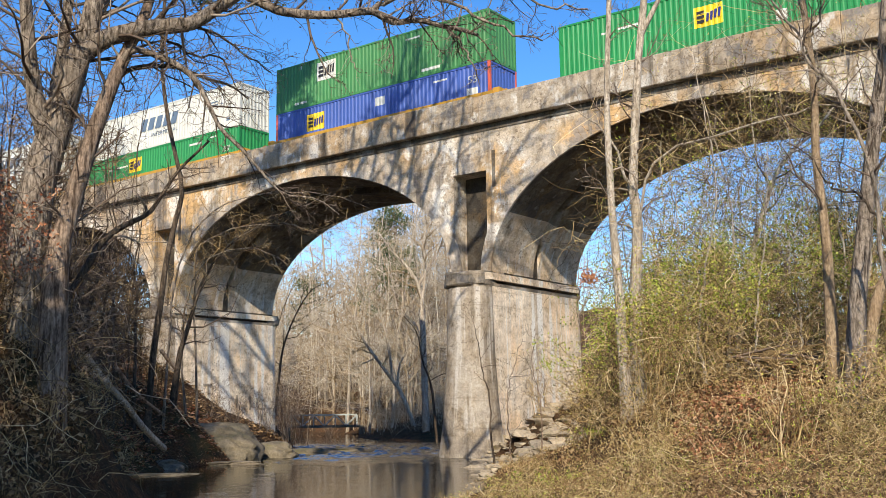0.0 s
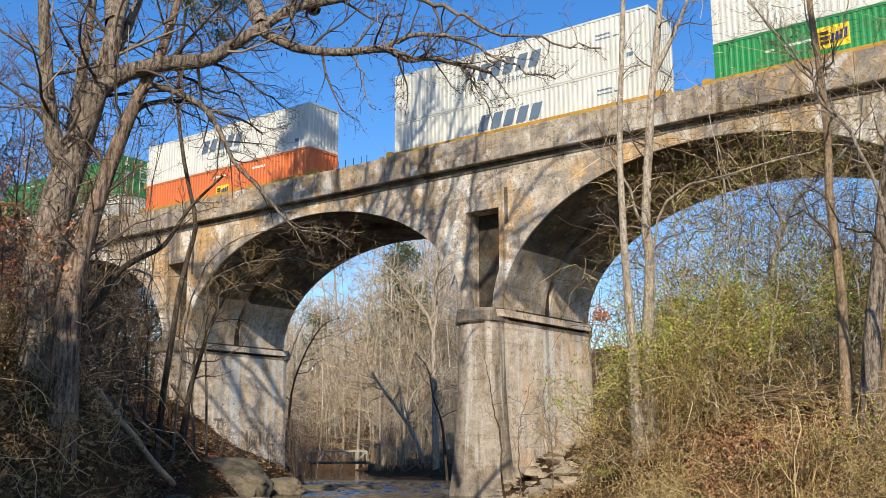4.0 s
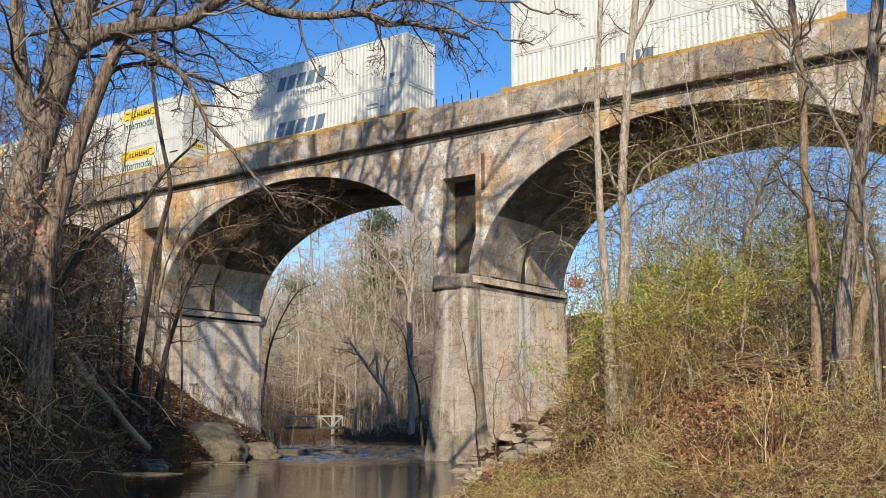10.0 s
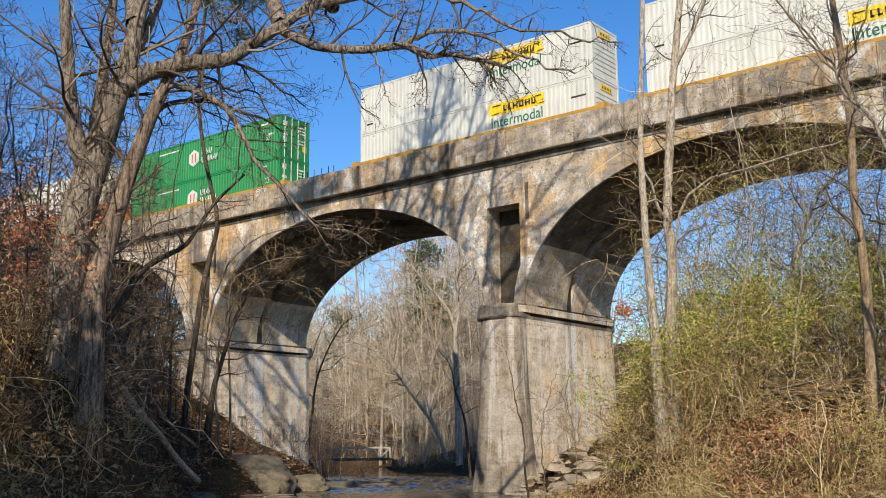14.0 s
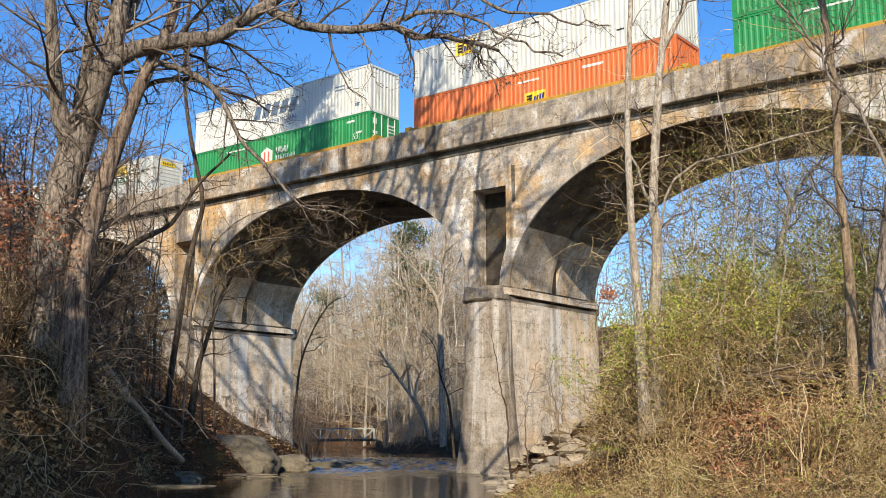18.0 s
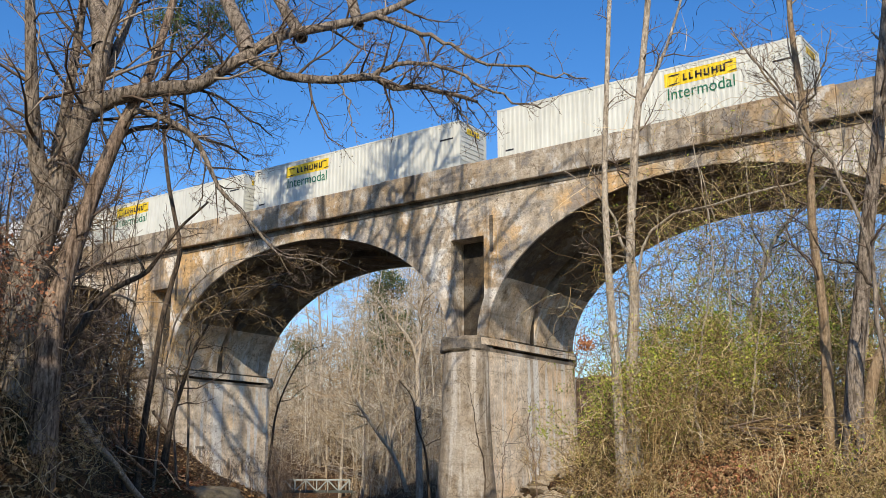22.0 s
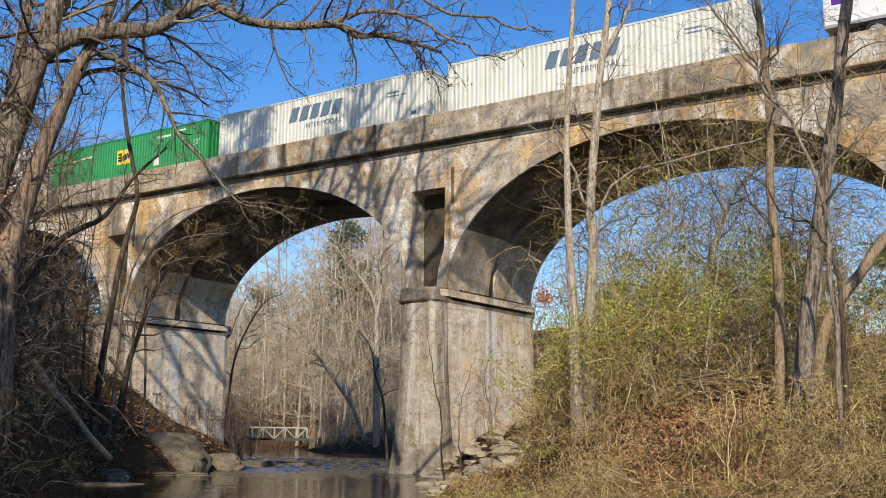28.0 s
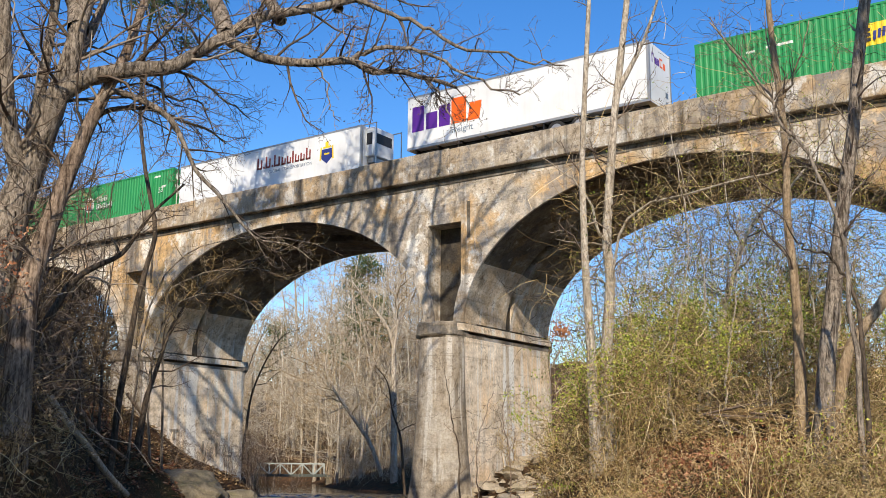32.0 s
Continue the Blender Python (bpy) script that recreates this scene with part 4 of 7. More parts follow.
def load(kind, u, z):
    """One container of the train; kind names its look."""
    FOLD["deep"] = 0.014 if kind.startswith("white_yellow") else 0.034
    if kind == "white_slant":
        c = container(WHITE, "white corrugated container with a slanted grey-blue mark")
        mark_slanted(c, 1.3 if z != SINGLE else 1.48)
    elif kind == "white_plain":
        c = container(WHITE, "plain white corrugated container with faint teal marks")
        small_print(c, GREY_BLUE, [(3.6, 0.9, 0.3, 0.5), (4.2, 0.95, 0.2, 0.45), (6.2, 1.1, 0.25, 0.6), (6.6, 1.1, 0.25, 0.6), (7.0, 1.1, 0.25, 0.6), (7.4, 1.1, 0.5, 0.6)])
    elif kind == "white_panel":
        c = container(WHITE, "white corrugated container with a small yellow panel")
        mark_panel(c, 3.0, 1.85, 1.3, 0.8, YELLOW, NAVY)
        small_print(c, BLACK, [(8.0, 2.5, 0.5, 0.1), (13.0, 0.9, 0.4, 0.1)])
    elif kind.startswith("white_yellow"):
        c = container(WHITE, "white corrugated container with a yellow panel and green Intermodal lettering", "ribbed")
        mark_yellow(c, 9.6 if kind.endswith("front") else 2.85, 2.0 if z != SINGLE else 1.92)
    elif kind == "green_panel":
        c = container(GREEN, "green corrugated container with a yellow square panel")
        mark_panel(c, 7.2 if z == SINGLE else 4.7, 1.05 if z == SINGLE else 1.45, 1.4, 1.0, YELLOW, NAVY)
        small_print(c, WHITE, [(2.4, 1.9, 0.4, 0.1), (3.3, 1.95, 1.2, 0.12), (11.2, 2.3, 1.3, 0.14), (13.3, 2.5, 0.6, 0.1), (15.0, 0.6, 0.35, 0.25), (11.0, 0.5, 0.5, 0.5)])
        letter_part("53'", c, WHITE, 14.75, 1.35, 0.55, 0.38)
    elif kind == "green_white_panel":
        c = container(GREEN_FADED, "faded green corrugated container with a white square panel")
        mark_panel(c, 3.45, 1.45, 1.55, 1.15, WHITE, BLACK)
        small_print(c, WHITE, [(1.6, 0.3, 1.0, 0.14), (11.5, 0.32, 1.3, 0.16), (10.4, 2.4, 1.0, 0.1), (2.0, 2.5, 0.2, 0.2)])
    elif kind == "green_hub":
        c = container(GREEN, "green corrugated container with a white six-sided badge", True)
        mark_badge(c, 1.0)
        door_print(c, WHITE)
    elif kind == "blue_panel":
        c = container(BLUE, "blue corrugated container with red corner posts and a yellow panel", False, RED_POST)
        mark_panel(c, 2.65, 1.35, 1.45, 1.05, YELLOW, NAVY)
        small_print(c, WHITE, [(8.1, 1.9, 0.75, 0.5), (14.6, 1.05, 0.7, 0.55), (12.3, 2.4, 1.0, 0.1), (2.0, 2.6, 0.12, 0.12)])
        letter_part("53", c, WHITE, 14.7, 1.85, 0.6, 0.42)
    else:
        c = container(ORANGE, "orange corrugated container with a yellow square panel")
        mark_panel(c, 7.5, 0.98, 1.3, 0.72, YELLOW, NAVY)
        small_print(c, WHITE, [(11.0, 2.3, 1.2, 0.14), (7.0, 2.3, 1.4, 0.1)])
        part("end_panel", boxes((LONG - 0.004, LONG + 0.004, 1.2, 2.2, 0.9, 1.65)), YELLOW, c)
    mover(c, u, z)
    return c


def wheel_mesh(cx, y0, y1, cz, r):
    ring = [(cx + r * math.cos(k * math.pi / 10), cz + r * math.sin(k * math.pi / 10)) for k in range(20)]
    return ([(x, y0, z) for x, z in ring] + [(x, y1, z) for x, z in ring],
            [tuple(range(20)), tuple(range(39, 19, -1))] + [((k + 1) % 20, k, 20 + k, 20 + (k + 1) % 20) for k in range(20)])


def road_trailer(u, length, wheels, reefer=False):
    """A semi-trailer on its wheels, riding on a spine car. Its nose points to +x."""
    z0 = 19.33 if not reefer else 18.75
    top = 22.42 - z0 if not reefer else 21.5 - z0
    t = thing("semi_trailer", pose(0, 0, 0), "white refrigerated semi-trailer with a cooling unit" if reefer else "white box semi-trailer with purple and orange blocks", "trailer", "trailers on the train")
    part("box_body", box(0, length, 0.0, 2.6, 0.0, top, 0.03), WHITE_SHEET, t)
    part("bottom_rail", boxes((0, length, -0.012, 0.02, 0.0, 0.14), (0, length, 2.58, 2.612, 0.0, 0.14)), STEEL, t)
    part("top_rail", boxes((0, length, -0.012, 0.02, top - 0.1, top + 0.01), (0, length, 2.58, 2.612, top - 0.1, top + 0.01)), STEEL, t)
    for y in (0.0, 2.5):
        part("nose_corner", boxes((length - 0.12, length + 0.02, y - 0.015, y + 0.115, 0.0, top)), STEEL, t)
    part("seam", boxes(*[(1.2 * k, 1.2 * k + 0.03, -0.006, 0.0, 0.14, top - 0.1) for k in range(1, int(length / 1.2))]), WHITE_SHEET, t)
    part("underframe", boxes((0.3, length - 0.3, 0.5, 0.7, -0.32, 0), (0.3, length - 0.3, 1.9, 2.1, -0.32, 0), *[(k * 1.5 + 0.5, k * 1.5 + 0.6, 0.1, 2.5, -0.15, 0) for k in range(int(length / 1.5))]), BLACK, t)
    for wx in wheels:
        ax = part("axle", boxes((wx - 0.07, wx + 0.07, 0.2, 2.4, -0.57, -0.43)), BLACK, t)
        for y0, y1 in ((0.05, 0.55), (2.05, 2.55)):
            ty = part("tyre", wheel_mesh(wx, y0, y1, -0.5, 0.5), RUBBER, t)
            part("rim", wheel_mesh(wx, y0 - 0.02, y1 + 0.02, -0.5, 0.32), STEEL, ty)
    part("landing_gear", boxes((length - 3.1, length - 2.9, 0.35, 0.5, -0.8, 0), (length - 3.1, length - 2.9, 2.1, 2.25, -0.8, 0), (length - 3.25, length - 2.75, 0.3, 0.55, -0.85, -0.8)), STEEL, t)
    part("mud_flap", boxes((min(wheels) - 0.75, min(wheels) - 0.72, 0.05, 0.6, -0.9, 0)), BLACK, t)
    if not reefer:
        h = 1.45
        x = 0.35
        b = 1.0
        st = [bar(x, x + 0.8, b, b + h), bar(x + 0.95, x + 1.7, b, b + 0.95), bar(x + 1.82, x + 2.55, b, b + 1.2)]
        part("logo_mark", blocks_on_side(st, -0.012), PURPLE, t, "bold purple blocks")
        st = [bar(3.0, 3.95, b, b + h), bar(4.05, 4.8, b, b + 1.0, 0.15)]
        part("logo_mark", blocks_on_side(st, -0.012), LOGO_ORANGE, t, "bold orange blocks")
        letter_part("Freight", t, GREY_BLUE, 2.95, 0.38, 1.45, 0.45, -0.013)
        e = [(length + 0.001, length + 0.008, y0, y1, z, z + hh) for y0, y1, z, hh in ((0.35, 0.43, 2.1, 0.5), (0.35, 0.6, 2.5, 0.1), (0.68, 0.95, 2.1, 0.34), (1.0, 1.22, 2.1, 0.34))]
        part("end_strokes", boxes(*e), PURPLE, t)
        e = [(length + 0.001, length + 0.008, y0, y1, z, z + hh) for y0, y1, z, hh in ((1.3, 1.38, 2.1, 0.5), (1.3, 1.62, 2.1, 0.09), (1.3, 1.62, 2.5, 0.09), (1.7, 1.95, 2.1, 0.34))]
        part("end_strokes", boxes(*e), LOGO_ORANGE, t)
        part("end_notices", boxes((length + 0.001, length + 0.008, 1.9, 2.2, 0.7, 1.0), (length + 0.001, length + 0.008, 1.9, 2.3, 0.2, 0.5)), GREY_BLUE, t)
    else:
        b = 21.5 - top - z0
        st = []
        q = 7.2
        for k, w in enumerate((0.5, 0.16, 0.5, 0.16, 0.6, 0.42, 0.4, 0.2, 0.42, 0.42, 0.45)):
            tall = 0.75 if k in (0, 2, 4, 7, 10) else 0.5
            if w > 0.3:
                st += [bar(q, q + 0.13, 1.35, 1.35 + tall), bar(q, q + w * 0.85, 1.35, 1.47), bar(q + w * 0.6, q + w * 0.85, 1.35, 1.35 + tall * 0.8)]
            else:
                st.append(bar(q, q + 0.14, 1.35, 1.35 + (tall if k == 7 else 0.14)))
            q += w + 0.03
        part("logo_strokes", blocks_on_side(st, -0.012), MAROON, t, "maroon block strokes")
        letter_part("GLOBAL TRANSPORTATION", t, GREY_BLUE, 8.2, 0.98, 3.6, 0.2, -0.013)
        cx = 12.95
        shield = [(cx - 0.42, 1.2), (cx, 0.85), (cx + 0.42, 1.2), (cx + 0.42, 1.75), (cx - 0.42, 1.75)]
        cr = part("crest", blocks_on_side([shield], -0.012), NAVY, t, "small heraldic crest")
        part("crest_trim", blocks_on_side([bar(cx - 0.55, cx - 0.44, 1.1, 1.9, 0.05), bar(cx + 0.44, cx + 0.55, 1.1, 1.9, -0.05), bar(cx - 0.3, cx + 0.3, 1.8, 1.92), bar(cx - 0.12, cx + 0.12, 1.92, 2.2), bar(cx - 0.2, cx + 0.2, 1.4, 1.5)], -0.014), YELLOW, cr)
        unit = part("cooling_unit", box(length + 0.0, length + 0.62, 0.35, 2.25, 0.9, top - 0.1, 0.06), WHITE_SHEET, t, "white cooling unit")
        part("grille", boxes((length + 0.55, length + 0.635, 0.6, 2.0, 1.7, 2.3), (length + 0.1, length + 0.5, 0.33, 0.36, 1.6, 2.3)), BLACK, unit)
        part("fuel_tank", boxes((length + 0.05, length + 0.5, 0.5, 2.0, 0.55, 0.85)), STEEL, t)
        part("guard_frame", boxes(*[(length + 0.95, length + 1.0, y, y + 0.05, 0.2, top + 0.02) for y in (0.1, 2.45)], (length, length + 1.0, 0.1, 0.15, top - 0.03, top + 0.02), (length, length + 1.0, 2.45, 2.5, top - 0.03, top + 0.02)), STEEL, t)
    mover(t, u, z0)
    return t


load("green_panel", -24.97, SINGLE), spine_car(-24.97)
DOUBLES = [
    (-45.36, "blue_panel", "green_white_panel", 1.5, 1.5),
    (-64.9, "green_panel", "white_slant", 1.5, 1.5),
    (-84.25, "white_slant", "white_slant", 3.3, 1.5),
    (-107.35, "orange_panel", "white_slant", 1.5, 3.3),
    (-126.6, "white_slant", "green_hub", 1.5, 1.5),
    (-146.0, "white_plain", "white_yellow_front", 3.3, 1.5),
    (-169.05, "white_slant", "white_slant", 1.5, 3.3),
    (-188.1, "white_yellow_front", "white_yellow_front", 1.5, 1.5),
    (-207.23, "white_yellow_front", "white_yellow_front", 3.4, 1.5),
    (-230.55, "green_hub", "green_hub", 1.5, 3.4),
    (-249.5, "orange_panel", "white_panel", 1.5, 1.5),
    (-269.0, "green_hub", "white_slant", 2.0, 1.5),
]
for u, low, up, a, b in DOUBLES:
    well_car(u, a, b)
    load(low, u, LOW)
    load(up, u, UP)
for u, kind in ((-289.8, "white_yellow_front"), (-308.43, "white_yellow_rear"), (-325.55, "white_yellow_rear"), (-361.9, "white_slant"), (-379.2, "white_slant"), (-396.3, "green_panel"), (-448.85, "green_hub")):
    spine_car(u)
    load(kind, u, SINGLE)
for u, wheels in ((-342.5, (2.1, 3.4)), (-413.1, (9.4, 10.7))):
    spine_car(u, 14.5)
    road_trailer(u, 14.5, wheels)
spine_car(-432.0, 15.6)
road_trailer(-432.0, 15.6, (2.2, 3.5), True)

# ---------------------------------------------------------------- trees
rng = np.random.default_rng(7)


def smooth_path(points, n):
    """A smooth line through a few points."""
    p = np.asarray(points, float)
    if len(p) < 3:
        s = np.linspace(0, 1, n)[:, None]
        return p[0] * (1 - s) + p[-1] * s
    ext = np.vstack([2 * p[0] - p[1], p, 2 * p[-1] - p[-2]])
    t = np.linspace(0, len(p) - 1, n)
    i = np.minimum(t.astype(int), len(p) - 2)
    u = (t - i)[:, None]
    a, b, c, d = ext[i], ext[i + 1], ext[i + 2], ext[i + 3]
    return 0.5 * (2 * b + (c - a) * u + (2 * a - 5 * b + 4 * c - d) * u ** 2 + (3 * b - a - 3 * c + d) * u ** 3)


def wander(start, direction, length, n, bend, lift):
    """A crooked twig line."""
    d = direction / (np.linalg.norm(direction) + 1e-9)
    pts = [np.asarray(start, float)]
    step = length / (n - 1)
    for _ in range(n - 1):
        d = d + rng.normal(size=3) * bend + np.array((0, 0, lift))
        d /= np.linalg.norm(d)
        pts.append(pts[-1] + d * step)
    return np.array(pts)


def sprout(tubes, path, radii, count, length, levels, bend=0.25, lift=0.03, from_t=0.15, leaves=None, leaf_n=0, leaf_size=0.07, thin=0.45, sides=4, fork=0.42, cap=0.017):
    """Branches out of a line, and twigs out of the branches."""
    m = len(path)
    for k in range(count):
        t = from_t + (1 - from_t) * (k + rng.uniform(0, 1)) / count
        q = t * (m - 1)
        i = min(int(q), m - 2)
        at = path[i] + (path[i + 1] - path[i]) * (q - i)
        r0 = max(0.006, (radii[i] + (radii[i + 1] - radii[i]) * (q - i)) * thin)
        tan = path[i + 1] - path[i]
        tan = tan / (np.linalg.norm(tan) + 1e-9)
        side = rng.normal(size=3)
        side -= tan * side.dot(tan)
        side /= np.linalg.norm(side) + 1e-9
        d = tan * rng.uniform(0.3, 1.0) + side * rng.uniform(0.6, 1.1)
        ln = length * rng.uniform(0.55, 1.25) * (1.15 - 0.5 * t)
        r0 = min(r0, 0.006 + ln * cap)
        n = 5 if levels > 0 else 3
        p = wander(at, d, ln, n, bend, lift)
        rr = np.linspace(r0, max(0.004, r0 * 0.25), n)
        tubes.tube(p, rr, sides if levels > 0 else 3)
        if leaves is not None:
            for _ in range(leaf_n):
                j = rng.integers(1, n)
                leaves.leaf(p[j] + rng.normal(size=3) * 0.06, leaf_size * rng.uniform(0.6, 1.3))
        if levels > 0:
            sprout(tubes, p, rr, max(2, int(count * fork) if count < 12 else int(4 + count * 0.12)), ln * 0.5, levels - 1, bend * 1.1, lift, 0.2, leaves, leaf_n, leaf_size, 0.55, 3, fork, cap)


def stem(points, r0, r1, n=16):
    path = smooth_path(points, n)
    rad = np.linspace(0, 1, n) ** 0.85 * (r1 - r0) + r0
    return path, rad


def add_limb(tree, name, points, r0, r1, material, twigs, count, length, levels=2, sides=8, n=16, knob=0.05, flare=False, sway=0.0, **kw):
    path, rad = stem(points, r0, r1, n)
    if sway:
        bow = np.cumsum(rng.normal(size=(n, 3)), axis=0) * sway
        path += bow * np.sin(np.linspace(0, math.pi, n))[:, None] * 0.6
    if r0 < 0.1:
        path[1:-1] += rng.normal(size=(n - 2, 3)) * min(0.05, 0.3 * r0 + 0.02)
    if flare:
        rad = rad * (1 + 0.55 * np.exp(-np.linspace(0, 9, n)))
    t = Tubes()
    t.tube(path, rad, sides, knob)
    part(name, t.data(), material, tree, smooth=True)
    sprout(twigs, path, rad, count, length, levels, **kw)
    return path, rad


def foot(p, sink=0.25):
    return (p[0], p[1], float(top_z(p[0], p[1])) - sink)


# --- the large many-stemmed tree on the near bank
big = thing("large_tree", pose(0, 0, 0), "large bare many-stemmed grey tree leaning over the creek", "tree")
twigs, dead = Tubes(), Tubes()
base = foot((-22.27, 13.43, 3.69), 1.5)
add_limb(big, "trunk", [base, (-22.32, 13.34, 5.02), (-22.31, 13.36, 6.51), (-22.23, 13.48, 7.89), (-22.10, 13.69, 9.10), (-21.98, 13.89, 9.91)], 0.5, 0.36, BARK, twigs, 22, 1.6, 2, 14, 18, 0.07, True, lift=0.0)
add_limb(big, "stem", [(-22.12, 13.66, 8.89), (-22.12, 13.28, 9.79), (-22.05, 13.00, 10.84), (-22.04, 12.82, 12.07), (-22.03, 12.64, 13.59), (-21.82, 12.21, 16.41)], 0.25, 0.1, BARK, twigs, 14, 2.6, 2, 10)
add_limb(big, "stem", [(-22.23, 13.87, 9.16), (-22.50, 14.00, 10.47), (-22.69, 14.26, 11.77), (-22.82, 14.44, 13.08), (-23.01, 14.69, 15.11), (-23.56, 15.13, 18.96)], 0.2, 0.08, BARK, twigs, 14, 2.6, 2, 9)
add_limb(big, "stem", [(-22.02, 13.83, 9.69), (-21.74, 13.89, 10.44), (-21.55, 14.01, 11.22), (-21.35, 14.12, 12.01), (-21.28, 14.23, 12.91), (-21.40, 14.76, 15.11), (-21.90, 15.79, 18.64), (-22.41, 17.61, 23.19)], 0.36, 0.12, BARK, twigs, 16, 3.0, 2, 12)
add_limb(big, "stem", [(-21.67, 14.19, 11.81), (-21.84, 14.83, 12.95), (-22.12, 15.49, 14.34), (-22.58, 16.55, 17.04)], 0.2, 0.06, BARK, twigs, 10, 2.4, 2, 9)
main = add_limb(big, "limb", [(-21.56, 13.99, 11.14), (-21.17, 14.22, 11.44), (-20.76, 14.47, 11.64), (-20.00, 15.00, 11.82), (-19.40, 15.45, 11.87), (-19.15, 15.75, 12.06), (-18.91, 16.04, 12.37), (-18.45, 16.57, 12.90), (-18.09, 17.25, 13.54), (-17.55, 18.23, 13.98), (-16.87, 19.25, 14.47), (-16.43, 20.15, 15.06), (-15.63, 21.52, 16.30)], 0.25, 0.085, BARK, twigs, 34, 2.2, 2, 12, 34)
add_limb(big, "limb", [(-18.43, 16.60, 12.75), (-17.98, 16.79, 12.46), (-17.52, 16.98, 12.21), (-16.65, 17.56, 12.08), (-15.75, 18.11, 12.13), (-15.50, 18.33, 12.00), (-15.25, 18.53, 11.84), (-14.82, 18.88, 11.90), (-14.49, 19.38, 11.83), (-14.27, 19.92, 11.84), (-14.21, 20.57, 11.87)], 0.135, 0.045, BARK, twigs, 30, 1.7, 2, 10, 30, leaves=dead, leaf_n=1, leaf_size=0.06)
add_limb(big, "limb", [(-15.66, 18.18, 12.16), (-15.22, 18.30, 12.31), (-14.45, 18.66, 12.34), (-13.84, 18.99, 12.09), (-13.24, 19.30, 11.72), (-12.63, 19.70, 11.27), (-12.01, 20.09, 11.06)], 0.07, 0.02, BARK, twigs, 16, 1.3, 2, 8, 20)
add_limb(big, "limb", [(-16.75, 19.50, 14.59), (-15.96, 20.02, 14.13), (-15.13, 20.52, 13.70), (-14.42, 21.03, 13.18), (-13.75, 21.36, 13.04), (-12.71, 21.88, 12.69), (-11.96, 22.30, 12.54)], 0.075, 0.02, BARK, twigs, 16, 1.4, 2, 8, 20)
add_limb(big, "limb", [(-14.38, 19.47, 11.82), (-14.10, 19.67, 11.39), (-13.85, 19.85, 10.73), (-13.74, 19.92, 10.29)], 0.035, 0.012, BARK, twigs, 8, 0.7, 1, 6)
add_limb(big, "limb", [(-17.98, 16.79, 12.46), (-17.72, 16.92, 13.14), (-17.70, 17.08, 14.25), (-17.60, 17.76, 15.87)], 0.07, 0.02, BARK, twigs, 10, 1.6, 2, 7)
add_limb(big, "limb", [(-16.52, 17.69, 12.10), (-16.23, 17.82, 11.58), (-16.06, 17.84, 10.96), (-15.87, 18.00, 10.54)], 0.03, 0.01, BARK, twigs, 7, 0.7, 1, 6, lift=-0.05)
# high crown, which dapples the viaduct
for pts, r in (([(-21.28, 14.23, 12.91), (-20.40, 16.12, 18.22), (-19.72, 18.44, 24.61), (-18.49, 21.02, 32.03), (-17.39, 23.21, 38.37)], 0.32), ([(-21.90, 15.79, 18.64), (-20.57, 17.49, 24.06), (-20.01, 19.59, 29.80), (-19.02, 20.55, 35.93)], 0.27),
               ([(-18.45, 16.57, 12.90), (-17.74, 18.31, 18.27), (-16.45, 20.14, 24.77), (-15.11, 22.38, 31.76), (-14.20, 24.13, 37.94)], 0.26), ([(-17.55, 18.23, 13.98), (-16.95, 19.71, 18.65), (-16.17, 21.63, 24.88), (-15.11, 23.57, 30.75)], 0.21),
               ([(-20.40, 16.12, 18.22), (-20.54, 17.52, 22.28), (-20.93, 18.60, 28.80), (-20.77, 18.78, 35.53)], 0.22), ([(-19.72, 18.44, 24.61), (-18.09, 20.05, 27.84), (-16.84, 22.37, 32.08), (-14.74, 23.81, 34.41)], 0.24), ([(-17.74, 18.31, 18.27), (-17.18, 19.51, 22.60), (-17.20, 20.82, 27.90), (-17.38, 21.96, 36.06)], 0.24),
               ([(-16.43, 20.15, 15.06), (-15.81, 21.88, 20.87), (-15.19, 23.52, 26.79), (-14.37, 25.19, 33.27)], 0.19), ([(-18.49, 21.02, 32.03), (-17.67, 21.72, 33.94), (-16.19, 22.84, 37.76)], 0.19), ([(-20.01, 19.59, 29.80), (-18.49, 21.03, 33.68), (-17.65, 21.73, 37.12)], 0.19)):
    pts = [(x - 5.2 * min(1.0, max(0.0, (z - 13) / 7)), y, z - 0.7 * min(1.0, max(0.0, (z - 13) / 7))) for x, y, z in pts]
    add_limb(big, "limb", pts, r * 0.85, 0.08, BARK, twigs, 20, 4.4, 2, 8, 22, 0.05, False, 0.35, from_t=0.25, thin=0.6, cap=0.03, bend=0.36)
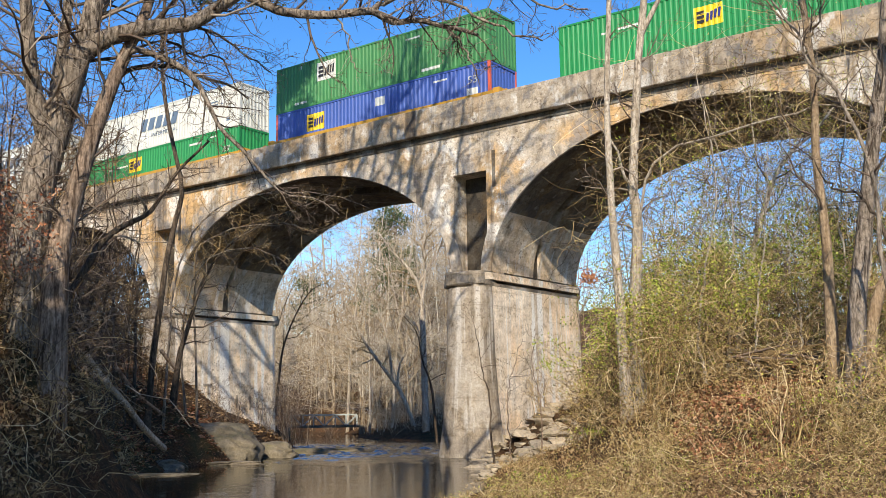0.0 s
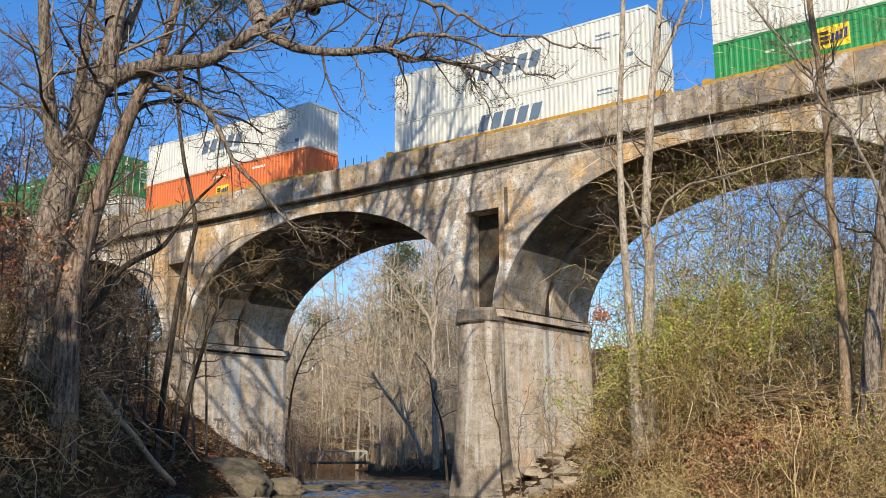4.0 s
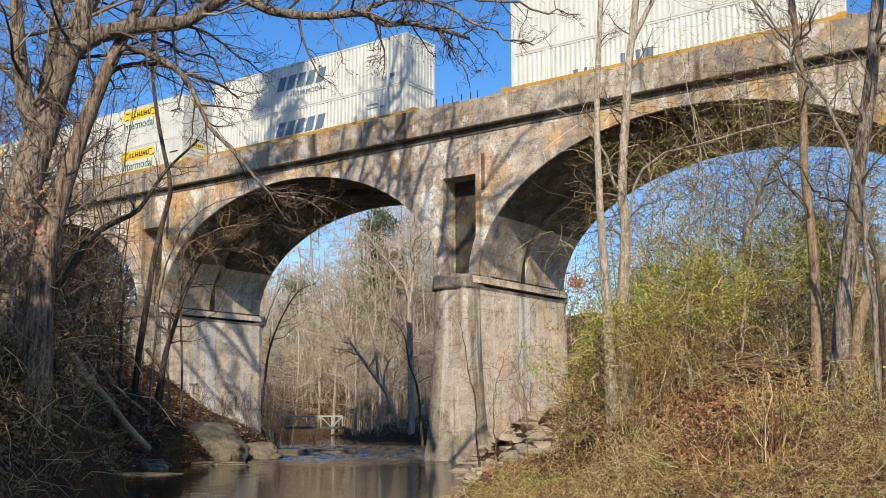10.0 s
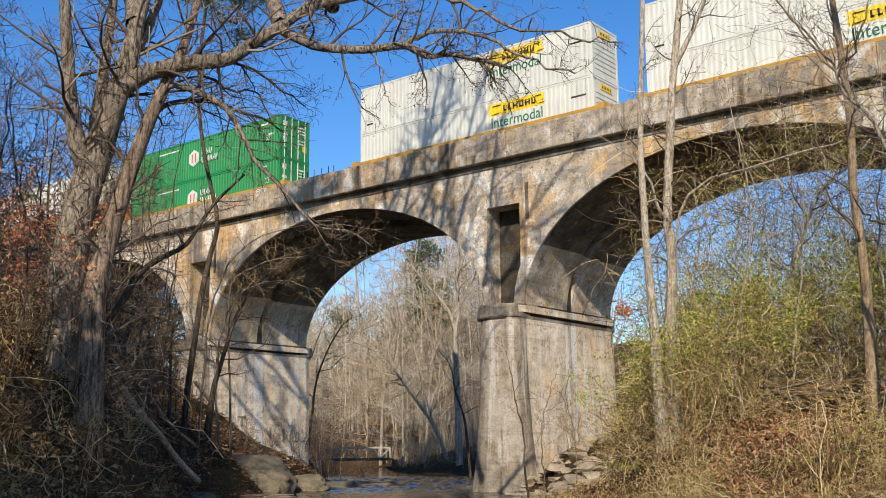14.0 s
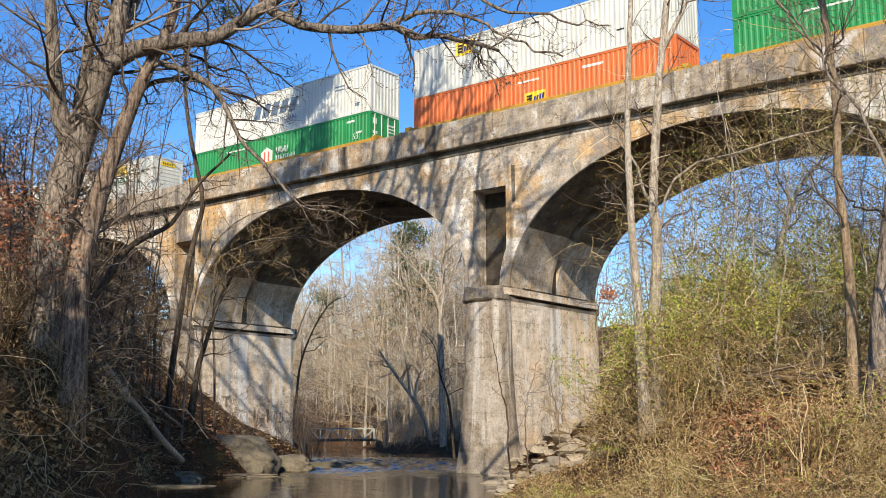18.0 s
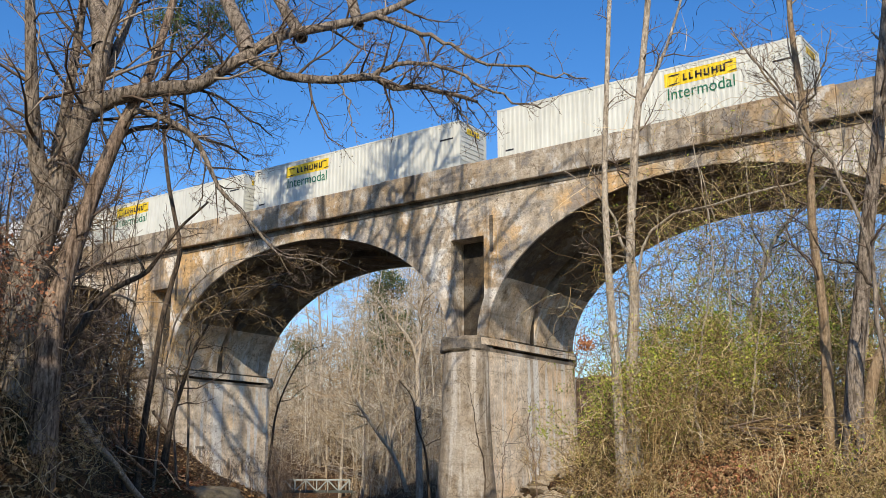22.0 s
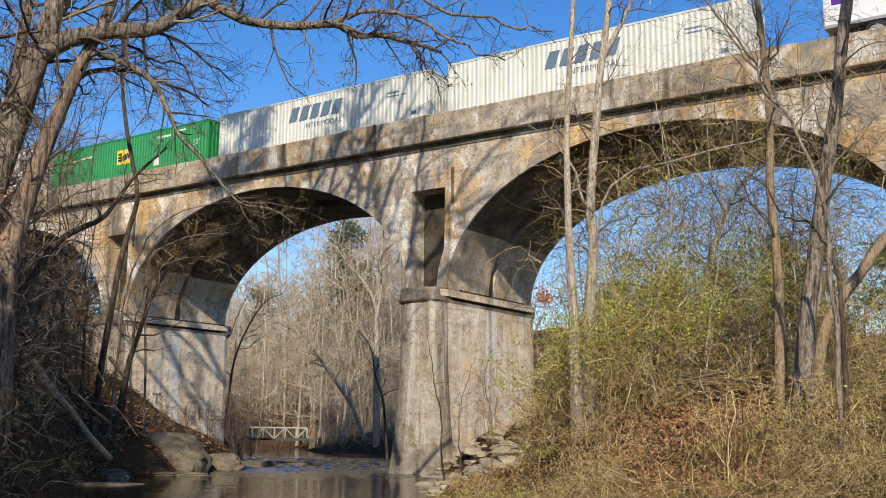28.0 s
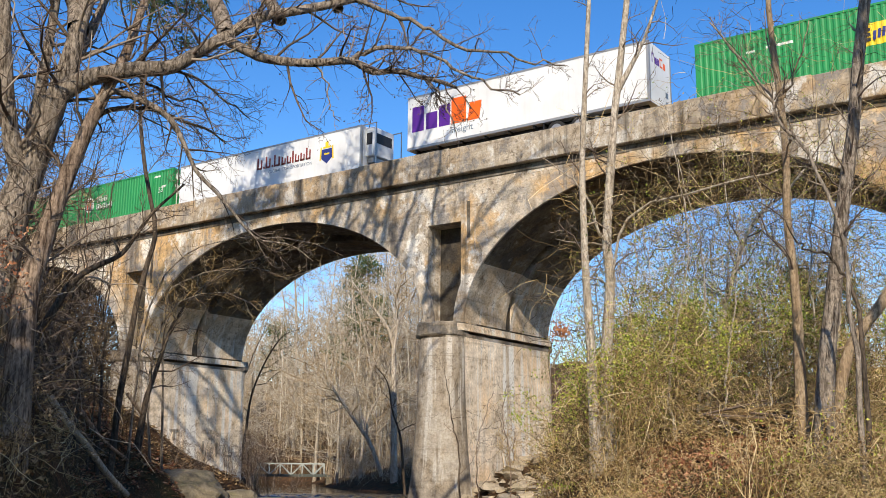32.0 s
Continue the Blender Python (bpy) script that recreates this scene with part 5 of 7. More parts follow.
# more unseen limbs, added to throw shade on the niche, haunch and pier
for pts, r in (([(-20.4, 16.12, 18.22), (-18.6, 16.0, 25.2), (-14.8, 16.0, 29.5), (-11.0, 16.0, 33.2), (-7.5, 16.2, 35.5)], 0.2), ([(-19.9, 16.8, 21.0), (-18.0, 17.0, 24.5), (-14.0, 17.5, 27.2), (-10.0, 18.0, 30.5)], 0.15),
               ([(-18.6, 16.0, 25.2), (-16.5, 15.5, 29.5), (-15.0, 15.0, 34.0)], 0.14), ([(-22.0, 15.9, 20.0), (-26.0, 15.8, 26.0), (-32.0, 16.0, 29.5), (-39.0, 16.5, 32.5)], 0.22), ([(-23.2, 15.2, 20.0), (-29.0, 15.0, 24.5), (-36.0, 15.0, 27.0), (-44.0, 15.5, 29.0)], 0.2), ([(-26.0, 15.8, 26.0), (-28.0, 16.0, 31.0), (-30.0, 16.5, 36.0)], 0.16), ([(-29.0, 15.0, 24.5), (-34.0, 15.2, 28.0), (-36.5, 15.4, 33.0)], 0.16),
               ([(-32.0, 16.0, 29.5), (-36.0, 16.3, 28.5), (-41.0, 16.5, 27.0)], 0.16), ([(-29.0, 15.0, 24.5), (-35.0, 15.0, 23.5), (-42.0, 15.0, 22.0)], 0.16), ([(-32.0, 16.0, 29.5), (-35.0, 17.0, 30.5), (-38.0, 18.0, 30.0)], 0.14),
               ([(-32.0, 16.0, 29.5), (-34.5, 15.6, 31.5), (-38.0, 15.0, 32.5)], 0.14), ([(-34.0, 15.2, 28.0), (-36.0, 17.0, 28.0), (-38.5, 19.0, 27.0)], 0.14), ([(-29.0, 15.0, 24.5), (-33.0, 16.5, 26.0), (-37.0, 18.5, 25.5)], 0.14), ([(-14.8, 16.0, 29.5), (-12.5, 17.0, 30.5), (-9.0, 17.8, 31.0)], 0.12)):
    add_limb(big, "limb", pts, r, 0.06, BARK, twigs, 14, 3.2, 2, 7, 20, 0.05, False, 0.2, from_t=0.25, thin=0.6, cap=0.035, bend=0.36)
# vines and dead twigs clinging to the stems
for k in range(420):
    z = rng.uniform(3.5, 12.5)
    a = rng.uniform(0, 2 * math.pi)
    at = np.array((-22.25 + 0.75 * math.cos(a), 13.7 + 0.75 * math.sin(a), z))
    twigs.tube(wander(at, rng.normal(size=3) * (1, 1, 0.8), rng.uniform(0.6, 2.0), 6, 0.4, -0.02), np.linspace(0.012, 0.005, 6) * rng.uniform(0.6, 1.6), 3)
part("dead_leaf_mass", dead.data(), BARK_DARK, big, kind="stuff")
part("twig_mass", twigs.data(), TWIG, big, smooth=True, kind="stuff")

# --- ruddy stems beside it
ruddy = thing("ruddy_tree", pose(0, 0, 0), "slender ruddy-barked bare tree beside a larger one", "tree")
twigs = Tubes()
add_limb(ruddy, "trunk", [foot((-21.45, 13.55, 3.67), 1.5), (-21.45, 13.56, 5.77), (-21.33, 13.75, 7.12), (-21.18, 13.99, 8.38), (-20.96, 14.31, 9.81), (-20.75, 14.62, 10.92), (-20.72, 14.99, 11.82), (-20.70, 15.32, 12.66), (-20.79, 15.83, 14.39), (-20.63, 16.34, 17.27)], 0.27, 0.08, BARK_RED, twigs, 20, 2.2, 2, 10, 26, 0.06, True)
add_limb(ruddy, "limb", [(-20.96, 14.31, 9.81), (-21.18, 14.65, 10.51), (-21.19, 15.30, 11.10), (-21.12, 16.48, 11.45), (-20.99, 17.39, 11.36), (-20.81, 18.18, 11.29), (-20.76, 18.80, 11.05)], 0.1, 0.02, BARK_DARK, twigs, 20, 1.6, 2, 8, 22, lift=-0.01)
add_limb(ruddy, "limb", [(-20.77, 14.58, 10.84), (-20.44, 14.74, 11.27), (-19.69, 15.26, 10.95), (-19.20, 15.58, 10.53), (-18.94, 15.74, 10.03), (-18.72, 15.85, 9.53), (-18.51, 15.96, 9.13), (-18.14, 16.37, 8.59), (-17.77, 16.78, 7.94), (-17.48, 17.07, 7.60), (-16.97, 17.59, 7.51), (-16.57, 17.96, 7.13)], 0.1, 0.012, BARK, twigs, 22, 1.3, 2, 8, 30, lift=-0.02)
add_limb(ruddy, "limb", [(-20.75, 14.95, 11.78), (-20.53, 15.87, 12.34), (-20.10, 17.00, 12.26), (-19.82, 17.74, 11.87), (-19.52, 18.48, 11.45)], 0.06, 0.015, BARK_DARK, twigs, 18, 1.6, 2, 7, lift=-0.01)
add_limb(ruddy, "limb", [(-20.72, 15.14, 12.17), (-19.97, 15.98, 11.48), (-19.38, 16.68, 11.25), (-19.14, 16.95, 10.52)], 0.05, 0.012, BARK_DARK, twigs, 14, 1.3, 2, 7, lift=-0.02)
part("twig_mass", twigs.data(), TWIG, ruddy, smooth=True, kind="stuff")

# --- a leaning dark tree with a long crooked stem
lean = thing("leaning_tree", pose(0, 0, 0), "dark crooked tree leaning out over the bank", "tree")
twigs = Tubes()
add_limb(lean, "trunk", [foot((-24.03, 14.37, 3.79)), (-23.78, 14.78, 4.80), (-23.52, 15.20, 5.39), (-23.29, 15.54, 6.14), (-23.09, 15.84, 6.87), (-22.79, 16.26, 7.34), (-22.40, 16.80, 7.73), (-22.17, 17.11, 8.34), (-21.92, 17.42, 8.98), (-21.44, 18.01, 9.81)], 0.15, 0.03, BARK_DARK, twigs, 24, 1.5, 2, 9, 26)
part("twig_mass", twigs.data(), TWIG, lean, smooth=True, kind="stuff")


def slim_tree(points, r0, r1, bark_m, label, count=16, length=1.6, levels=2, name="slender_tree", twig_m=None, group="", extra=(), **kw):
    t = thing(name, pose(0, 0, 0), label, "tree", group)
    tw = Tubes()
    add_limb(t, "trunk", points, r0, r1, bark_m, tw, count, length, levels, 8, 22, 0.05, True, **kw)
    for pts, a, b, c, ln in extra:
        add_limb(t, "limb", pts, a, b, bark_m, tw, c, ln, max(1, levels - 1), 6, 14, **kw)
    part("twig_mass", tw.data(), twig_m or TWIG, t, smooth=True, kind="stuff")
    return t


# --- a tall pine and slim trees on the far side of the near bank
tall = thing("pine_tree", pose(0, 0, 0), "tall slim pine with a high needled crown", "tree")
twigs, needles = Tubes(), Tubes()
add_limb(tall, "trunk", [foot((-36.68, 27.76, 4.22)), (-36.58, 27.90, 4.70), (-36.43, 28.09, 7.02), (-36.28, 28.28, 9.26), (-36.07, 28.55, 11.03), (-35.94, 28.71, 12.44), (-36.71, 28.54, 15.26), (-37.37, 28.50, 18.73), (-37.23, 28.69, 23.17), (-36.64, 29.43, 28.70), (-36.30, 29.85, 35.64)], 0.15, 0.06, BARK_DARK, twigs, 6, 1.2, 1, 8, 26)
for k in range(54):
    u = rng.uniform(0, 1)
    at = np.array((-36.36, 29.78, 20.23)) * (1 - u) + np.array((-36.26, 29.90, 35.34)) * u
    a = rng.uniform(0, 2 * math.pi)
    p = wander(at, np.array((math.cos(a), math.sin(a), 0.15)), (3.6 - 2.0 * u) * rng.uniform(0.5, 1.1), 6, 0.15, 0.03)
    twigs.tube(p, np.linspace(0.05, 0.012, 6), 4)
    for j in range(2, 6):
        for _ in range(60 if u > 0.12 else 26):
            needles.leaf(p[j] + rng.normal(size=3) * (0.34, 0.34, 0.22), 0.42, 0.07)
part("bough_mass", twigs.data(), BARK_DARK, tall, kind="stuff")
part("needle_mass", needles.data(), PINE, tall, kind="stuff")
slim_tree([foot((-39.18, 31.06, 3.32)), (-39.01, 31.28, 5.16), (-38.74, 31.61, 6.76), (-38.49, 31.91, 8.25), (-38.27, 32.18, 9.07), (-37.32, 32.52, 10.24), (-36.08, 33.16, 11.14), (-34.44, 34.15, 12.04)], 0.13, 0.02, BARK_DARK, "slim dark leaning tree before the viaduct's pier", 30, 2.4)
slim_tree([foot((-36.98, 27.36, 3.74)), (-37.02, 27.30, 6.15), (-36.99, 27.34, 7.37), (-37.10, 27.19, 8.85), (-36.96, 27.38, 10.60), (-36.82, 27.57, 12.12)], 0.07, 0.015, BARK_DARK, "thin crooked sapling on the bank", 18, 1.5)
slim_tree([foot((-39.99, 33.24, 2.80)), (-40.14, 33.06, 7.22), (-39.36, 32.44, 10.17), (-38.14, 32.33, 10.86), (-36.80, 33.10, 11.36), (-35.16, 34.13, 11.41), (-33.67, 34.91, 10.96), (-32.16, 35.64, 11.55)], 0.05, 0.012, BARK, "thin bare sapling arching before the viaduct", 26, 2.0, twig_m=TWIG_TAN)
slim_tree([foot((-39.55, 32.20, 2.80)), (-39.73, 31.97, 6.03), (-38.70, 31.66, 8.65), (-37.28, 31.80, 9.83), (-35.87, 32.64, 10.10), (-34.61, 33.25, 9.64), (-34.06, 33.82, 8.98)], 0.05, 0.012, BARK, "thin bare sapling arching before the viaduct", 26, 1.8, twig_m=TWIG_TAN)
slim_tree([foot((-37.84, 29.53, 3.29)), (-37.74, 29.66, 6.33), (-37.51, 29.95, 9.18), (-36.49, 30.41, 11.22), (-34.96, 31.41, 12.23), (-33.02, 32.74, 12.49), (-31.20, 33.80, 12.09), (-30.05, 34.83, 11.51)], 0.05, 0.012, BARK, "thin bare sapling arching before the viaduct", 30, 1.8, twig_m=TWIG_TAN)
slim_tree([foot((-34.57, 23.85, 4.50)), (-34.50, 23.95, 6.25), (-34.30, 24.23, 9.17), (-34.40, 24.10, 12.13), (-34.09, 24.53, 16.41)], 0.050, 0.012, BARK_DARK, "thin bare sapling in the bank's thicket", 22, 1.8, group="bank saplings")
slim_tree([foot((-35.84, 25.52, 4.60)), (-35.93, 25.40, 6.44), (-35.95, 25.37, 9.49), (-36.27, 24.92, 12.57), (-36.24, 24.95, 17.00)], 0.050, 0.012, BARK_DARK, "thin bare sapling in the bank's thicket", 22, 1.8, group="bank saplings")
slim_tree([foot((-34.03, 22.87, 4.45)), (-33.93, 23.01, 6.15), (-33.70, 23.35, 8.99), (-33.75, 23.29, 11.88), (-33.39, 23.79, 16.06)], 0.045, 0.012, BARK_DARK, "thin bare sapling in the bank's thicket", 22, 1.8, group="bank saplings")
slim_tree([foot((-30.17, 19.64, 4.20)), (-30.13, 19.71, 5.69), (-30.00, 19.89, 8.16), (-30.10, 19.75, 10.67), (-29.89, 20.07, 14.30)], 0.060, 0.012, BARK_DARK, "thin bare sapling in the bank's thicket", 22, 1.8, group="bank saplings")
slim_tree([foot((-37.20, 27.06, 4.70)), (-37.16, 27.12, 6.63), (-36.98, 27.36, 9.85), (-37.14, 27.14, 13.11), (-36.85, 27.53, 17.82)], 0.035, 0.012, BARK_DARK, "thin bare sapling in the bank's thicket", 22, 1.8, group="bank saplings")
slim_tree([foot((-27.91, 17.60, 4.05)), (-27.97, 17.51, 5.40), (-27.98, 17.50, 7.64), (-28.19, 17.16, 9.90), (-28.17, 17.19, 13.16)], 0.050, 0.012, BARK_DARK, "thin bare sapling in the bank's thicket", 22, 1.8, group="bank saplings")
slim_tree([foot((-28.52, 16.60, 4.04)), (-28.54, 16.56, 5.38), (-28.50, 16.63, 7.59), (-28.67, 16.35, 9.83), (-28.59, 16.48, 13.06)], 0.100, 0.012, BARK_DARK, "thin bare sapling in the bank's thicket", 22, 1.8, group="bank saplings")
slim_tree([foot((-31.07, 18.18, 4.19)), (-31.12, 18.09, 5.65), (-31.14, 18.07, 8.06), (-31.35, 17.70, 10.49), (-31.33, 17.73, 13.99)], 0.070, 0.012, BARK_DARK, "thin bare sapling in the bank's thicket", 22, 1.8, group="bank saplings")
slim_tree([foot((-32.43, 19.81, 4.29)), (-32.41, 19.84, 5.85), (-32.30, 20.01, 8.43), (-32.43, 19.80, 11.04), (-32.26, 20.08, 14.82)], 0.050, 0.012, BARK_DARK, "thin bare sapling in the bank's thicket", 22, 1.8, group="bank saplings")
slim_tree([foot((-37.67, 26.40, 4.70)), (-37.51, 26.63, 6.63), (-37.17, 27.09, 9.84), (-37.17, 27.11, 13.11), (-36.66, 27.79, 17.84)], 0.040, 0.012, BARK_DARK, "thin bare sapling in the bank's thicket", 22, 1.8, group="bank saplings")
# twiggy reddish saplings crowding the bank beyond the large tree, with small withered leaves
srng = np.random.default_rng(31)
for k in range(17):
    f = srng.uniform(27, 44)
    q = srng.uniform(-0.56, -0.415)
    x, y = from_axes(q * f, f)
    g = float(top_z(x, y)) - 0.25
    h = srng.uniform(7, 13)
    d = srng.normal(size=(4, 2)).cumsum(axis=0) * 0.3
    t = thing("twiggy_sapling", pose(x, y, g), "twiggy reddish sapling with small withered leaves", "tree", "bank saplings")
    tw, lv = Tubes(), Tubes()
    add_limb(t, "trunk", [(0, 0, 0), (*d[0], h * .3), (*d[1], h * .6), (*d[2], h * .85), (*d[3], h)], 0.07, 0.012, BARK_RED if k % 2 else BARK_DARK, tw, 17, 2.7, 2, 6, 16, from_t=0.12, lift=0.0, leaves=lv, leaf_n=2, leaf_size=0.06)
    part("twig_mass", tw.data(), TWIG_RED, t, kind="stuff")
    part("withered_leaves", lv.data(), LEAF_WITHERED, t, kind="stuff")
# rust-leaved saplings beside the large trunk
for at, h in (((-21.52, 11.72, 5.09), 3.6), ((-21.67, 12.46, 5.16), 3.2), ((-23.04, 12.06, 5.50), 3.8)):
    g = float(top_z(at[0], at[1])) - 0.2
    t = thing("rust_leaved_sapling", pose(at[0], at[1], g), "young beech sapling holding rust-red dead leaves", "tree", "bank saplings")
    tw, lv = Tubes(), Tubes()
    top = max(h, 6.6 - g)
    add_limb(t, "trunk", [(0, 0, 0), (0.1, 0.1, top * .5), (0.3, 0, top)], 0.035, 0.01, BARK_DARK, tw, 12, 1.5, 1, 5, 10, from_t=0.45, lift=-0.01, leaves=lv, leaf_n=4, leaf_size=0.1)
    part("twig_mass", tw.data(), TWIG_RED, t, kind="stuff")
    part("foliage", lv.data(), LEAF_RED, t, kind="stuff")

# --- pale slim trees on the right-hand bank
slim_tree([foot((-13.57, 26.76, 2.46)), (-13.61, 26.74, 3.74), (-13.67, 26.71, 6.03), (-13.74, 26.67, 7.70), (-13.77, 26.65, 9.40), (-13.78, 26.65, 11.13), (-13.70, 26.69, 12.88), (-13.60, 26.74, 14.66), (-13.44, 26.82, 17.39), (-13.17, 26.96, 20.74)], 0.15, 0.06, BARK_PALE, "pale slim bare tree in the thicket", 14, 1.6, from_t=0.3)
slim_tree([foot((-13.70, 27.81, 2.46)), (-13.71, 27.80, 3.78), (-13.69, 27.81, 5.79), (-13.54, 27.89, 7.84), (-13.62, 27.85, 9.07), (-13.46, 27.93, 11.36), (-13.31, 28.00, 13.15), (-13.09, 28.10, 14.97), (-12.84, 28.22, 17.18), (-12.42, 28.41, 21.16)], 0.2, 0.09, BARK_PALE, "pale slim bare tree with a forked stem", 14, 1.8, from_t=0.3,
          extra=(([(-13.59, 27.86, 7.50), (-13.11, 27.54, 8.94), (-12.26, 27.38, 9.84), (-10.29, 27.65, 10.16), (-8.82, 27.63, 10.34), (-7.96, 27.88, 10.53), (-7.12, 28.11, 10.27), (-6.39, 28.29, 9.86)], 0.05, 0.012, 22, 1.0), ([(-13.61, 27.85, 8.72), (-13.76, 27.56, 9.47), (-13.98, 27.11, 10.48), (-14.24, 26.63, 10.95), (-14.86, 26.06, 11.51)], 0.06, 0.012, 8, 0.9), ([(-13.21, 28.05, 13.88), (-12.70, 28.28, 14.92), (-12.26, 28.47, 15.98), (-11.51, 28.79, 18.50)], 0.1, 0.03, 8, 1.4)))
slim_tree([foot((-8.10, 27.85, 2.67)), (-8.07, 27.85, 4.74), (-8.04, 27.86, 6.87), (-8.14, 27.83, 9.06), (-8.07, 27.85, 10.64), (-8.12, 27.84, 12.43), (-8.19, 27.82, 13.59), (-8.28, 27.79, 15.62), (-8.11, 27.84, 19.57)], 0.14, 0.07, BARK_TAN, "brown slim bare tree in the thicket", 18, 1.7, from_t=0.25,
          extra=(([(-8.02, 27.87, 11.44), (-8.22, 27.60, 12.22), (-8.54, 27.30, 12.86), (-9.06, 26.92, 13.69), (-9.57, 26.53, 14.86)], 0.06, 0.015, 12, 1.1), ([(-8.12, 27.84, 12.43), (-7.88, 27.91, 12.88), (-7.63, 27.98, 13.50), (-7.26, 28.08, 14.75)], 0.05, 0.015, 8, 1.0)))
slim_tree([foot((-7.39, 27.01, 2.65)), (-7.20, 27.06, 4.63), (-6.90, 27.14, 6.64), (-6.62, 27.21, 8.39), (-6.36, 27.27, 9.86), (-6.14, 27.32, 11.04), (-5.90, 27.37, 12.84), (-5.53, 27.45, 15.12), (-5.04, 27.54, 19.02)], 0.21, 0.14, BARK, "grey slim tree at the thicket's edge", 16, 1.8, from_t=0.3)
slim_tree([foot((-12.31, 31.69, 2.77)), (-12.02, 31.80, 5.26), (-11.60, 31.96, 7.06), (-11.19, 32.11, 8.50), (-10.70, 32.27, 9.85), (-10.16, 32.45, 10.55), (-9.56, 32.63, 11.04), (-8.94, 32.80, 11.80)], 0.14, 0.03, BARK_PALE, "pale leaning tree behind the thicket", 18, 1.6)
slim_tree([foot((-5.83, 25.34, 2.61)), (-5.94, 25.31, 6.17), (-6.44, 25.19, 7.30), (-7.03, 25.03, 7.64), (-7.35, 24.94, 8.37)], 0.06, 0.015, BARK_DARK, "dark bent stem at the thicket's edge", 14, 1.0)
slim_tree([foot((-5.76, 24.33, 2.73)), (-5.80, 24.32, 4.87), (-5.82, 24.31, 7.34), (-6.28, 24.20, 9.27), (-6.93, 24.02, 10.33), (-7.24, 23.93, 11.22), (-7.80, 23.75, 12.17), (-8.49, 23.51, 13.30)], 0.06, 0.02, BARK, "crooked brown tree leaning over the thicket", 24, 1.4, from_t=0.3)
slim_tree([foot((-13.10, 29.20, 2.78)), (-13.10, 29.20, 5.17), (-12.86, 29.30, 7.42), (-13.01, 29.24, 9.75)], 0.04, 0.012, BARK_PALE, "thin pale sapling in the thicket", 20, 1.3, group="thicket saplings")
slim_tree([foot((-12.11, 30.70, 2.76)), (-11.95, 30.76, 5.19), (-11.71, 30.85, 8.57), (-12.34, 30.61, 12.14)], 0.06, 0.012, BARK_PALE, "thin pale sapling in the thicket", 20, 1.3, group="thicket saplings")
slim_tree([foot((-11.96, 28.60, 2.75)), (-12.02, 28.57, 5.05), (-11.41, 28.82, 9.00), (-11.84, 28.65, 13.18)], 0.05, 0.012, BARK_PALE, "thin pale sapling in the thicket", 20, 1.3, group="thicket saplings")
slim_tree([foot((-11.36, 33.10, 2.76)), (-11.33, 33.12, 5.30), (-10.58, 33.36, 9.18), (-10.79, 33.30, 13.26)], 0.05, 0.012, BARK_PALE, "thin pale sapling in the thicket", 20, 1.3, group="thicket saplings")
slim_tree([foot((-9.04, 31.74, 2.70)), (-8.75, 31.82, 5.05), (-8.64, 31.85, 9.02), (-8.13, 31.98, 13.08)], 0.06, 0.012, BARK_PALE, "thin pale sapling in the thicket", 20, 1.3, group="thicket saplings")
slim_tree([foot((-8.46, 32.93, 2.69)), (-8.43, 32.94, 5.10), (-7.87, 33.08, 9.65), (-7.05, 33.26, 14.31)], 0.07, 0.012, BARK_PALE, "thin pale sapling in the thicket", 20, 1.3, group="thicket saplings")
slim_tree([foot((-10.30, 28.18, 2.72)), (-10.18, 28.22, 4.91), (-9.87, 28.33, 7.30), (-9.66, 28.40, 9.74)], 0.04, 0.012, BARK_PALE, "thin pale sapling in the thicket", 20, 1.3, group="thicket saplings")
slim_tree([foot((-15.42, 32.53, 2.84)), (-15.50, 32.49, 5.54), (-14.97, 32.74, 8.58), (-14.89, 32.78, 11.71)], 0.05, 0.012, BARK_PALE, "thin pale sapling in the thicket", 20, 1.3, group="thicket saplings")
slim_tree([foot((-9.49, 29.51, 2.70)), (-9.42, 29.53, 4.94), (-9.58, 29.48, 6.83), (-8.58, 29.79, 8.66)], 0.04, 0.012, BARK_PALE, "thin pale sapling in the thicket", 20, 1.3, group="thicket saplings")
slim_tree([foot((-14.62, 33.99, 2.83)), (-14.51, 34.04, 5.57), (-14.14, 34.19, 9.18), (-13.47, 34.46, 12.86)], 0.05, 0.012, BARK_PALE, "thin pale sapling in the thicket", 20, 1.3, group="thicket saplings")
slim_tree([foot((-13.40, 35.56, 2.81)), (-13.16, 35.65, 5.59), (-12.59, 35.86, 10.68), (-12.89, 35.75, 16.08)], 0.06, 0.012, BARK_PALE, "thin pale sapling in the thicket", 20, 1.3, group="thicket saplings")
# unseen tall bare tree beside the viewpoint, added so its branches shade the wall
slim_tree([foot((6.0, 9.0, 1.0)), (5.6, 9.4, 12.0), (5.0, 10.0, 22.0), (3.6, 10.6, 30.0), (2.4, 11.0, 39.0)], 0.32, 0.06, BARK, "unseen tall bare tree added to shade the wall", 26, 7.0, 2, "shade_tree", from_t=0.5, thin=0.6, cap=0.035, bend=0.3,
          extra=(([(5.0, 10.0, 22.0), (1.0, 10.5, 28.0), (-3.0, 11.0, 35.0)], 0.18, 0.06, 12, 4.0), ([(4.4, 10.2, 26.0), (8.0, 10.0, 31.0), (11.0, 10.5, 36.0)], 0.16, 0.05, 12, 4.0)))
